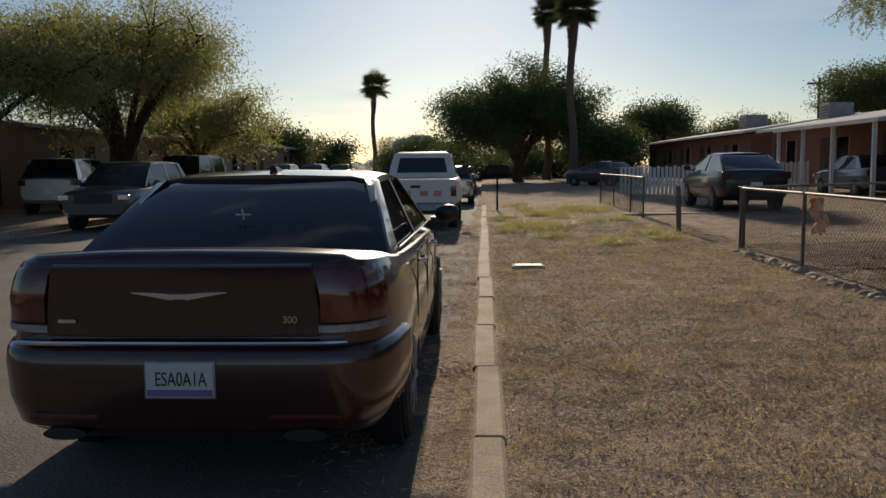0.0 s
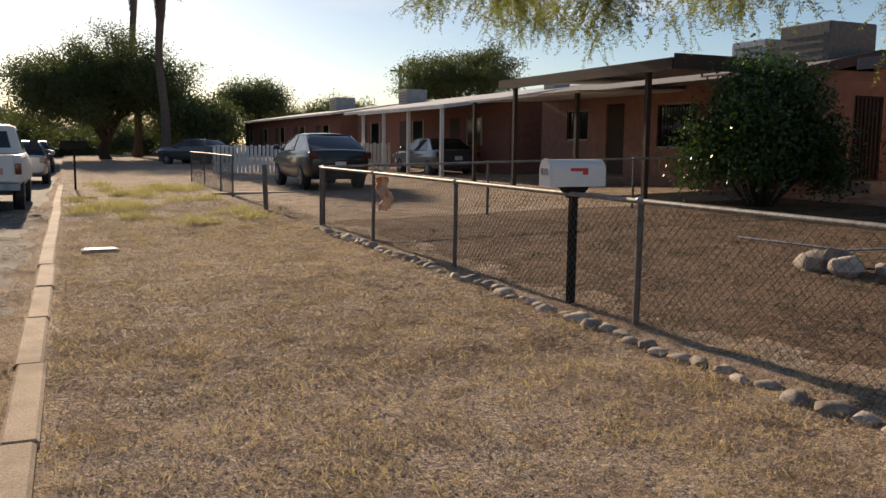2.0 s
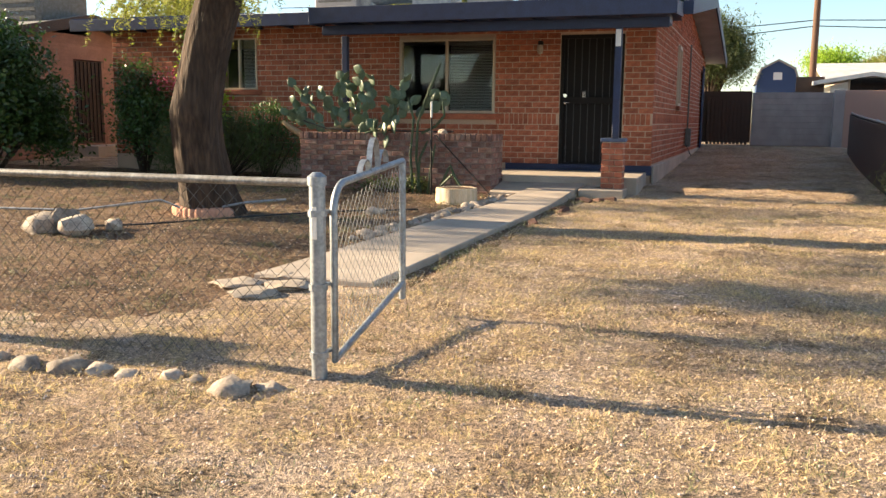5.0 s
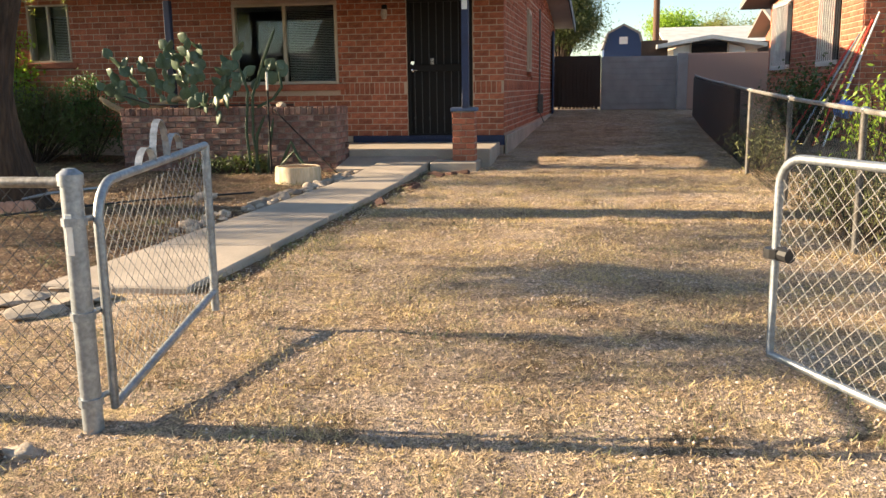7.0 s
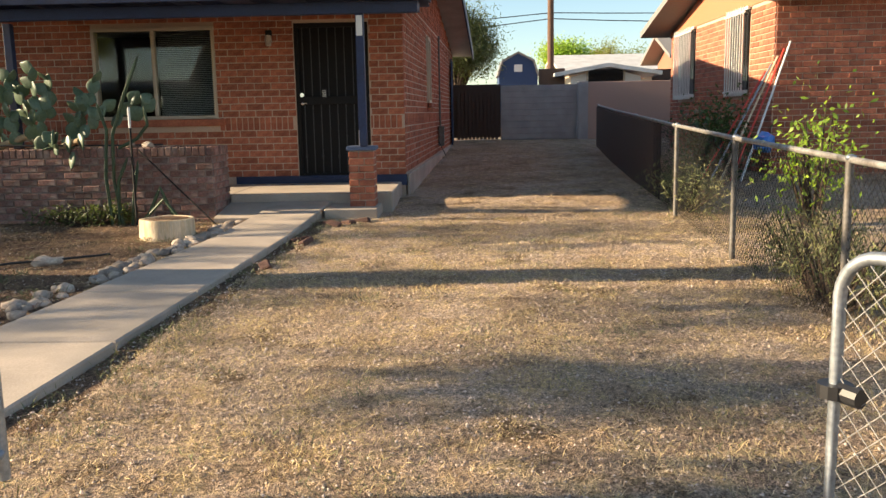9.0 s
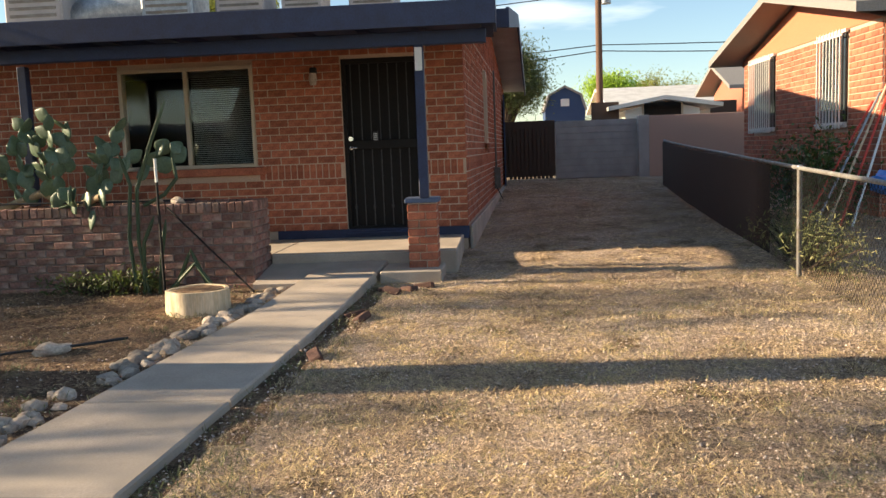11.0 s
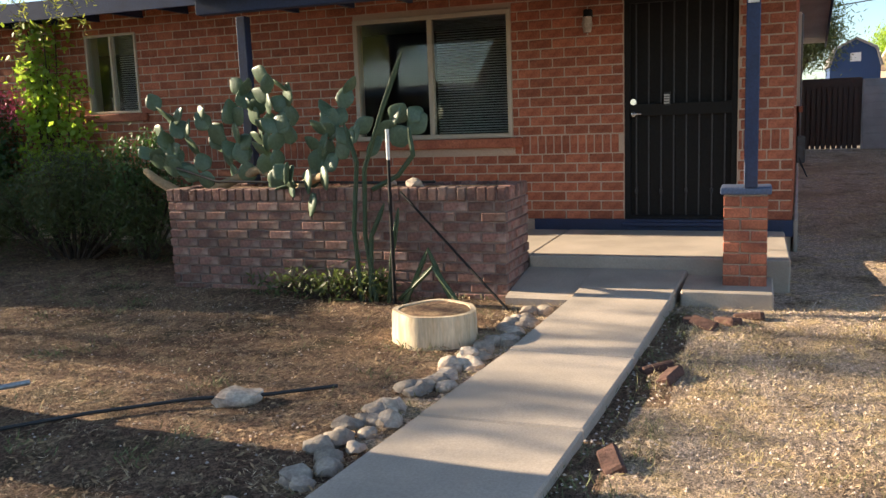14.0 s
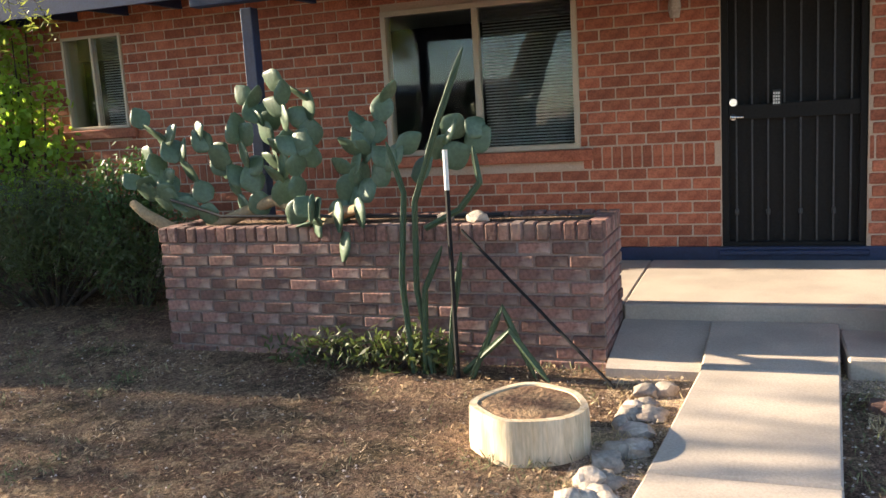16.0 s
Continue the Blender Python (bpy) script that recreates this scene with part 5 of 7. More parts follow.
def hanging(name, label, parent, regions, n, seed, leaf=(0.045, 0.01)):
    """Drooping sprays with feathery leaflets."""
    R = np.random.RandomState(seed)
    g, C, D0 = Geo(), [], []
    for k in range(n):
        x0, x1, y0, y1, za, zb = regions[k % len(regions)]
        p = Vector((R.uniform(x0, x1), R.uniform(y0, y1), R.uniform(za + 0.25, zb + 0.35)))
        d = Vector((R.normal(0, 0.5), R.normal(0, 0.5), -0.35))
        pts = [p]
        for j in range(5):
            d = (d + Vector((R.normal(0, 0.18), R.normal(0, 0.18), -0.12))).normalized()
            pts.append(pts[-1] + d * R.uniform(0.1, 0.18))
        g.tube(pts, [0.0035, 0.003, 0.003, 0.002, 0.002, 0.001], 3, caps=False)
        for a, b in zip(pts, pts[1:]):
            for u in np.linspace(0, 1, 7):
                q = a.lerp(b, u)
                for s in (1, -1):
                    C.append(tuple(q + Vector(R.normal(0, 0.022, 3))))
                    D0.append(tuple((b - a).cross(Vector((0, 0, 1))).normalized() * s + Vector(R.normal(0, 0.5, 3))))
    part("twig", g, M_BARK, parent, kind="stuff")
    m = len(C)
    quads(name, np.array(C), np.array(D0), R.normal(0, 1, (m, 3)) + np.array([0, 0, 1]), leaf[0] * R.uniform(0.6, 1.4, m), leaf[1] * R.uniform(0.7, 1.3, m), M_LEAF, parent, label)


hg = thing("hanging_branches", "feathery low mesquite branches hanging over the front yard", "tree branches", (0, 0, 0))
# visible boughs, plus sprays added farther north to shade the walk and garden
hanging("foliage", "", hg, [(4.3, 4.8, 9.2, 9.9, 3.0, 3.4), (5.3, 6.1, 8.8, 9.7, 2.9, 3.4), (5.4, 6.2, 10.8, 11.8, 3.4, 3.9), (7.7, 8.7, 4.9, 6.3, 2.7, 3.4), (9.2, 12.0, 7.0, 8.6, 2.5, 3.3), (7.1, 8.1, 14.6, 16.6, 3.8, 4.5),
                            (8.6, 9.4, 13.8, 15.0, 3.3, 3.9), (9.9, 10.6, 11.6, 14.0, 3.5, 4.2), (6.8, 7.6, 7.8, 9.0, 3.0, 3.4), (6.3, 7.3, 16.2, 17.6, 4.0, 4.6),
                            (9.4, 10.7, 17.4, 18.8, 3.9, 4.4), (9.3, 10.6, 18.2, 19.6, 4.1, 4.7)], 800, 31, (0.065, 0.014))
part("limb", Geo().tube([(8.3, 5.6, 2.9), (7.8, 6.8, 3.9), (7.3, 8.6, 4.1), (6.4, 9.2, 4.0), (5.3, 9.6, 3.4)], [0.13, 0.1, 0.08, 0.05, 0.02], 8), M_BARK, hg, smooth=60)
part("limb", Geo().tube([(8.3, 5.6, 2.9), (9.0, 7.4, 4.1), (9.6, 9.2, 4.6), (10.2, 11.0, 4.6), (9.8, 13.4, 4.3)], [0.12, 0.09, 0.07, 0.05, 0.02], 8).tube([(9.3, 8.3, 4.3), (8.6, 10.6, 4.7), (8.2, 12.6, 4.5), (8.6, 14.6, 4.1)], [0.07, 0.05, 0.04, 0.015], 7), M_BARK, hg, smooth=60)
hs = thing("hanging_branches", "feathery branch tips hanging over the driveway fence", "tree branches", (0, 0, 0))
hanging("foliage", "", hs, [(10.0, 12.0, -1.9, -0.6, 3.3, 3.9), (9.0, 12.0, -3.5, -1.8, 3.4, 4.2)], 90, 32, (0.065, 0.014))
part("limb", Geo().tube([(9.5, -9.0, 3.0), (10.2, -6.0, 4.4), (10.8, -3.5, 4.3), (11.2, -1.2, 3.9)], [0.14, 0.1, 0.06, 0.02], 8), M_BARK, hs, smooth=60)
part("trunk", Geo().tube([(9.5, -9.2, 0.0), (9.5, -9.0, 3.0)], [0.2, 0.15], 10), M_BARK, hs, smooth=60)


def bush(name, label, base, r, h, leaves, L, W, material, seed, category="bush", stems=14, fill=0.25):
    R = np.random.RandomState(seed)
    b = thing(name, label, category, base)
    g = Geo()
    ends = []
    for k in range(stems):
        a, u = R.uniform(0, 6.28), R.uniform(0.2, 1)
        p = Vector((math.cos(a) * r[0] * u, math.sin(a) * r[1] * u, h * (1 - 0.45 * u ** 2) * R.uniform(0.75, 1)))
        g.tube([(0.15 * p.x, 0.15 * p.y, -0.05), (p.x * 0.6, p.y * 0.6, p.z * 0.5), p], [0.02, 0.014, 0.005], 5, caps=False)
        ends += [tuple(p), tuple(p * 0.75), tuple(Vector((p.x * 1.05, p.y * 1.05, p.z * 0.45))), tuple(Vector((p.x, p.y, p.z * 0.7)))]
    part("stem", g, M_BARK, b, kind="stuff")
    P, D, N, LL, WW = sprays(R, ends, leaves // len(ends), fill, L, W, 0.9, 0.0)
    P[:, 2] = np.maximum(P[:, 2], 0.02)
    quads("foliage", P, D, N, LL, WW, material, b)
    return b


bush("citrus_bush", "dense round glossy-leaved citrus bush", (11.9, 13.0, 0.26), (1.25, 1.3), 2.8, 36000, 0.10, 0.055, M_LEAFD, 5, "bush", 40, 0.23)
bush("rosemary_bush", "grey-green rosemary bush against the wall", (12.6, 8.6, 0.29), (0.6, 1.2), 1.12, 17000, 0.09, 0.012, M_LEAFO, 6, "bush", 40, 0.12)
bush("shrub", "feathery light green shrub beside the planter", (12.7, 7.75, 0.3), (0.35, 0.6), 1.35, 4200, 0.055, 0.024, M_LEAFM, 7, "bush", 14, 0.08)
bush("flowering_vine", "yellow-green climbing vine with pink flowers on the brick wall", (13.4, 9.55, 0.3), (0.25, 0.45), 2.75, 2300, 0.085, 0.06, M_LEAFY, 8, "vine", 14, 0.10)
bush("vine_cover", "dark vine spilling over the low fence", (13.2, 10.6, 0.3), (0.4, 0.7), 2.0, 7000, 0.07, 0.04, M_LEAFD, 9, "vine", 20, 0.16)
bush("fence_weeds", "tall weeds grown through the driveway fence", (7.6, -1.62, 0.15), (1.3, 0.14), 0.62, 3200, 0.07, 0.010, M_GRASS, 10, "weeds", 30, 0.09)
bush("fence_weeds", "tall weeds grown through the driveway fence", (12.0, -1.78, 0.27), (1.6, 0.12), 0.5, 3600, 0.07, 0.012, M_GRASS, 20, "weeds", 30, 0.12)
bush("lime_shrub", "bright green leafy shrub before the barred window", (10.6, -2.7, 0.2), (0.4, 0.35), 1.3, 700, 0.08, 0.035, M_LEAFY, 21, "bush", 16, 0.16)
bush("shrub", "dark shrub by the neighbouring fence", (15.5, -3.1, 0.3), (0.8, 0.4), 1.3, 3200, 0.08, 0.035, M_LEAFD, 22, "bush", 20, 0.2)
bush("succulent_patch", "low dark leafy plants at the foot of the planter", (11.42, 4.9, 0.25), (0.11, 0.75), 0.22, 800, 0.08, 0.02, M_LEAFO, 25, "plants", 20, 0.05)
pk = bpy.data.objects["flowering_vine"]
R_ = np.random.RandomState(3)
P = np.stack([R_.normal(-0.15, 0.12, 160), R_.normal(0.4, 0.18, 160), R_.normal(1.65, 0.12, 160)], 1)
quads("blossom", P, R_.normal(0, 1, (160, 3)), R_.normal(0, 1, (160, 3)), np.full(160, 0.05), np.full(160, 0.035), mat("pink_petals", (0.7, 0.12, 0.2), 0.6), pk, "pink blossom", kind="stuff")


# ---- cactus ----
def pad(g, base, tip, w, face, th=0.02):
    """One oval cactus pad from its base to its tip."""
    base, tip = Vector(base), Vector(tip)
    d = tip - base
    L = d.length
    d.normalize()
    s = d.cross(Vector(face))
    s = s.normalized() if s.length > 1e-3 else d.orthogonal().normalized()
    n = d.cross(s)
    rings = []
    for k in range(8):
        u = k / 7
        r = w / 2 * math.sin(math.pi * min(max(u, 0.06), 0.97) ** 0.8) ** 0.65
        rings.append([base + d * (L * u) + s * (math.cos(a) * r) + n * (math.sin(a) * (th * (0.4 + r / w))) for a in (2 * math.pi * j / 12 for j in range(12))])
    g.loft(rings)
    return tip


def prickly_pear():
    c = thing("prickly_pear", "large prickly pear cactus with grey-green pads in the planter", "cactus", (11.88, 5.72, 1.03))
    c.scale = (1.0, 1.02, 1.03)
    R = random.Random(4)
    arms = [((0, 0.55, 0.1), (-0.1, 0.9, 0.25), 4), ((0, 0.75, 0.15), (0.0, 0.75, 0.6), 3), ((0, 0.62, 0.2), (0.0, 0.45, 0.9), 4), ((0.05, 0.35, 0.1), (0.0, 0.3, 0.9), 3), ((0, 0.2, 0.1), (-0.1, 0.1, 1.0), 4),
            ((0, 0.0, 0.0), (-0.05, 0.05, 1.0), 6), ((0.1, 0.05, 0.1), (0.1, 0.1, 1.0), 5), ((-0.1, -0.1, 0.05), (-0.1, -0.3, 0.95), 4), ((0, -0.35, 0.05), (0.0, -0.4, 0.9), 4), ((0, -0.45, 0.1), (0.0, -0.3, 1.0), 5),
            ((-0.05, -0.55, 0.2), (-0.1, -0.7, 0.6), 3), ((-0.2, -0.25, 0.05), (-0.5, -0.4, 0.15), 3), ((0, -0.9, 0.3), (0, -0.65, 0.7), 3), ((0, -1.1, 0.4), (0, -0.8, 0.35), 2), ((0.05, -0.15, 0.4), (0, -0.2, 0.9), 3), ((0.0, 0.3, 0.3), (-0.1, 0.6, 0.7), 3)]
    for (o, d, n) in arms:
        p = Vector(o)
        d = Vector(d).normalized()
        for k in range(n):
            L = R.uniform(0.15, 0.195)
            face = Vector((R.uniform(-1, -0.2), R.uniform(-0.9, 0.9), R.uniform(-0.2, 0.3)))
            g = Geo()
            wd = R.uniform(0.15, 0.19)
            q = pad(g, p, p + d * L, wd, face, 0.017)
            part("pad", g, M_CACT, c, smooth=60)
            for s in (1, -1):
                if k and R.random() < 0.55:
                    side = Vector((R.uniform(-0.4, 0.2), s * R.uniform(0.4, 1.0), R.uniform(0.3, 1.0))).normalized()
                    g = Geo()
                    b = p + d * L * R.uniform(0.6, 0.95)
                    pad(g, b, b + side * R.uniform(0.13, 0.18), R.uniform(0.12, 0.16), Vector((R.uniform(-1, -0.2), R.uniform(-0.8, 0.8), 0)), 0.016)
                    part("pad", g, M_CACT, c, smooth=60)
            p = q - d * 0.01
            d = (d + Vector((R.uniform(-0.15, 0.12), R.uniform(-0.3, 0.3), R.uniform(-0.1, 0.3)))).normalized()
    for o, d in (((-0.3, -0.52, 0.2), (-0.25, -0.1, -0.9)), ((-0.34, -0.58, 0.03), (-0.1, 0.1, -0.8)), ((-0.3, -0.35, 0.15), (-0.3, -0.3, -0.6)), ((-0.3, -0.65, 0.22), (-0.2, -0.2, -0.7))):
        g = Geo()
        pad(g, o, Vector(o) + Vector(d).normalized() * 0.18, 0.13, (-0.8, 0.6, 0))
        part("pad", g, M_CACT, c, smooth=60)
    for (a, b, e) in (((0.05, 0.75, -0.02), (0.0, 0.1, 0.2), (0, -0.1, 0.1)), ((0, 0.9, 0), (-0.05, 1.1, 0.12), (0, 1.25, 0.2)), ((0, -0.2, 0), (-0.1, -0.45, 0.12), (-0.2, -0.6, 0.15))):
        part("stem", Geo().tube([a, b, e], [0.045, 0.04, 0.03], 10), mat("cactus_wood", (0.3, 0.22, 0.13), 0.9, var=0.2, bump=0.004), c, smooth=60)


prickly_pear()


def ribbed(g, pts, r, n=5):
    """A ribbed columnar stem."""
    pts = [Vector(p) for p in pts]
    fine = []
    for a, b in zip(pts, pts[1:]):
        fine += [a.lerp(b, k / 6) for k in range(6)]
    fine.append(pts[-1])
    m = len(fine)
    rings, side = [], None
    for i, p in enumerate(fine):
        d = (fine[min(i + 1, m - 1)] - fine[max(i - 1, 0)]).normalized()
        side = d.orthogonal().normalized() if side is None else (side - d * side.dot(d)).normalized()
        up = d.cross(side)
        rr = r * (1 if i < m - 2 else (0.75 if i == m - 2 else 0.25))
        rings.append([p + (side * math.cos(u) + up * math.sin(u)) * rr * (1.0 if k % 2 else 0.62) for k, u in enumerate(2 * math.pi * j / (2 * n) for j in range(2 * n))])
    g.loft(rings)


M_CANE = mat("dark_cactus_stem", (0.045, 0.075, 0.036), 0.6, var=0.2, scale=9, bump=0.003, fine=45)


def cane_cactus():
    c = thing("column_cactus", "thin ribbed column cactus with bent arms, tied to a stake", "cactus", (11.35, 4.54, 0.25))
    stems = [[(0, 0.0, 0), (0.02, 0.08, 0.5), (0.0, 0.05, 1.0), (0.0, -0.12, 1.45), (0.02, -0.28, 1.83)], [(0, 0.12, 0), (0.0, 0.16, 0.55), (0.02, 0.12, 1.05), (0, 0.2, 1.35)],
             [(0, -0.1, 0), (-0.02, -0.15, 0.35), (-0.02, -0.22, 0.72)], [(-0.05, -0.25, 0), (-0.05, -0.45, 0.42), (-0.02, -0.62, 0.0)], [(0.02, 0.0, 0.85), (0.05, -0.2, 0.95), (0.04, -0.33, 1.1), (0.04, -0.3, 1.3)],
             [(0, 0.05, 0), (0.0, 0.02, 0.5), (0, -0.1, 0.75)], [(-0.02, -0.2, 0.03), (-0.1, -0.5, 0.3), (-0.12, -0.72, 0.02)]]
    for s in stems:
        g = Geo()
        ribbed(g, s, 0.019)
        part("arm", g, M_CANE, c, smooth=30)
    s = thing("garden_stake", "black steel stake with a white tip beside the cactus", "stake", (11.3, 4.37, 0.22))
    part("rod", Geo().tube([(0, 0, 0), (0, 0, 1.1)], 0.014, 8), M_BLACK, s)
    part("tip", Geo().tube([(0, 0, 1.1), (0, 0, 1.32)], 0.015, 8), M_WHITE, s)
    r = thing("garden_rod", "thin black rod leaning against the planter", "rod", (11.2, 3.47, 0.27))
    part("rod", Geo().tube([(0, 0, 0), (0.3, 0.9, 0.8)], 0.009, 8), M_BLACK, r)
    d = thing("black_hose", "black irrigation hose along the planter top", "hose", (11.8, 5.3, 1.11))
    part("pipe", Geo().tube([(0, 1.3, 0.15), (0, 0.9, 0.03), (-0.02, 0.2, 0.02), (-0.03, -0.6, 0.01), (0.0, -1.1, 0.01)], 0.011, 8), M_PLASTIC, d, smooth=60)


cane_cactus()


# ---- stones and small yard things ----
M_FLAG = mat("flagstone", (0.36, 0.30, 0.24), 0.9, var=0.2, scale=5, bump=0.003)
M_FRAG = mat("dirty_brick", (0.10, 0.052, 0.04), 0.95, var=0.3, scale=8, bump=0.008, fine=50, objrand=0.2)

def stone(name, label, at, r, seed, group="", material=None, category="stone"):
    g = Geo().blob((0, 0, 0), r, 2, 0.5, seed)
    g.v = [(x, y, max(z, -r[2] * 0.6)) for x, y, z in g.v]
    ob = part(name, g, material or M_STONE, None, label, smooth=50)
    tagged(ob, category=category, group=group)
    ob.location = (at[0], at[1], at[2] + r[2] * 0.35)
    ob.rotation_euler = (0, 0, seed * 1.7)
    return ob


def stones():
    R = random.Random(8)
    y = 2.45
    k = 0
    while y < 13.6:
        s = R.uniform(0.05, 0.09)
        x = FX - 0.27 + R.uniform(-0.06, 0.06)
        stone("border_stone", "rounded pale stone half sunk in soil along the fence", (x, y, G(x) - 0.01), (s * R.uniform(0.8, 1.1), s * R.uniform(0.9, 1.4), s * R.uniform(0.5, 0.75)), k, "stones along the fence")
        y += s * 2.1 + R.uniform(0, 0.09)
        k += 1
    for i in range(68):
        u = R.random()
        x = 7.3 + u * 4.0
        yl = 3.73 - (x - 5.8) * 0.122
        w = 0.25 * (1 - 0.35 * u)
        s = R.uniform(0.035, 0.072)
        stone("river_stone", "smooth river stone beside the front walk", (x, yl + 0.08 + R.random() * w, G(x) + 0.005), (s, s * R.uniform(0.9, 1.3), s * R.uniform(0.55, 0.8)), 100 + i, "stones beside the walk")
    stone("river_stone", "pale flat stone lying in the garden soil", (9.2, 4.35, G(9.2)), (0.1, 0.13, 0.055), 200)
    for i, (y, s) in enumerate(((4.52, 0.06), (4.33, 0.07))):
        stone("cap_stone", "smooth grey stone resting on the planter edge", (11.66, y, 1.105), (s * 0.8, s, s * 0.6), 230 + i)
    for i, (x, y, s) in enumerate(((6.82, 6.95, 0.17), (6.98, 6.80, 0.18), (6.82, 6.55, 0.16), (7.2, 6.42, 0.09))):
        stone("boulder", "large rough grey boulder lying in the front yard", (x, y, G(x)), (s, s * 1.0, s * 0.95), 210 + i, "yard boulders", None, "boulder")
    for i, (x, y) in enumerate(((11.18, 2.25), (11.2, 2.02), (11.34, 1.9), (10.15, 2.36), (10.02, 2.28), (8.9, 2.4), (11.05, 2.16))):
        ob = part("brick_fragment", Geo().box(-0.095, 0.085, -0.045, 0.045, -0.05, 0.006, 0.01), M_FRAG, None, "broken dark red brick lying beside the walk")
        tagged(ob, category="brick")
        ob.location, ob.rotation_euler = (x, y, G(x) + 0.03), (0.1 * i, 0.15, 0.7 * i)
    for i, (x, y, a) in enumerate(((5.25, 3.75, 0.3), (5.3, 3.38, 0.1), (5.6, 3.6, 0.5), (5.0, 3.5, 0.9))):
        ob = part("flagstone", Geo().blob((0, 0, 0), (0.155, 0.18, 0.03), 2, 0.5, i), M_FLAG, None, "flat grey flagstone set in the yard")
        tagged(ob, category="flagstone", group="flagstones")
        ob.location, ob.rotation_euler = (x, y, G(x) + 0.025), (0, 0, a)
    e = thing("tree_ring", "scalloped terracotta edging round the foot of the tree", "garden edging", (8.76, 6.1, G(8.76)))
    M_TC = mat("terracotta", (0.52, 0.27, 0.18), 0.9, var=0.15, bump=0.003)
    for k in range(13):
        a = math.pi * (0.62 + 0.68 * k / 14)
        g = Geo().tube([(math.cos(a) * 0.53, math.sin(a) * 0.53, -0.05), (math.cos(a) * 0.53, math.sin(a) * 0.53, 0.07), (math.cos(a) * 0.53, math.sin(a) * 0.53, 0.10)], [0.065, 0.065, 0.03], 10)
        part("edging_block", g, M_TC, e, smooth=50)
    s = thing("log_stump", "freshly cut pale log section with a dark hollow top", "log", (10.5, 3.74, G(10.5) - 0.01))
    ring = lambda z, k: [(math.cos(a) * 0.25 * k * (1 + 0.1 * math.sin(a * 2 + 1) + 0.05 * math.sin(a * 5)), math.sin(a) * 0.27 * k * (1 + 0.06 * math.cos(a * 3)), z) for a in (2 * math.pi * j / 36 for j in range(36))]
    part("body", Geo().loft([ring(0, 1.02), ring(0.17, 1.0), ring(0.205, 0.985), ring(0.205, 0.86), ring(0.18, 0.84)]), M_CUTW, s, "pale split wood side", smooth=40)
    part("heart", Geo().loft([ring(0.17, 0.845), ring(0.199, 0.845), ring(0.202, 0.5)]), mat("wood_heart", (0.13, 0.065, 0.035), 0.9, var=0.5, scale=7, color2=(0.36, 0.23, 0.12), bump=0.012, fine=40), s, "dark rotten heartwood")
    h = thing("garden_hose", "thin black hose lying across the soil", "hose", (0, 0, 0))
    pts = [(6.8, 7.2), (7.4, 6.2), (8.3, 5.45), (8.8, 4.95), (9.1, 4.55), (9.25, 4.2), (9.45, 3.9)]
    part("pipe", Geo().tube([(x, y, G(x) + 0.035) for x, y in pts], 0.010, 8), M_PLASTIC, h, smooth=60)
    h = thing("garden_hose", "pale grey hose running round the tree foot", "hose", (0, 0, 0))
    part("pipe", Geo().tube([(x, y, G(x) + z) for x, y, z in ((7.9, 9.2, 0.04), (8.0, 7.6, 0.05), (8.25, 6.6, 0.18), (8.25, 6.2, 0.05), (8.4, 5.6, 0.17), (8.8, 5.3, 0.17))], 0.014, 8), M_GALV, h, smooth=60)


stones()


def text_part(name, body, size, material, parent, m, depth=0.001):
    c = bpy.data.curves.new(name, "FONT")
    c.body, c.size, c.extrude, c.align_x, c.align_y = body, size, depth, "CENTER", "CENTER"
    ob = new(name, c)
    dg = bpy.context.evaluated_depsgraph_get()
    me = bpy.data.meshes.new_from_object(ob.evaluated_get(dg))
    bpy.data.objects.remove(ob)
    me.transform(m)
    me.materials.clear()
    return part(name, me, material, parent)


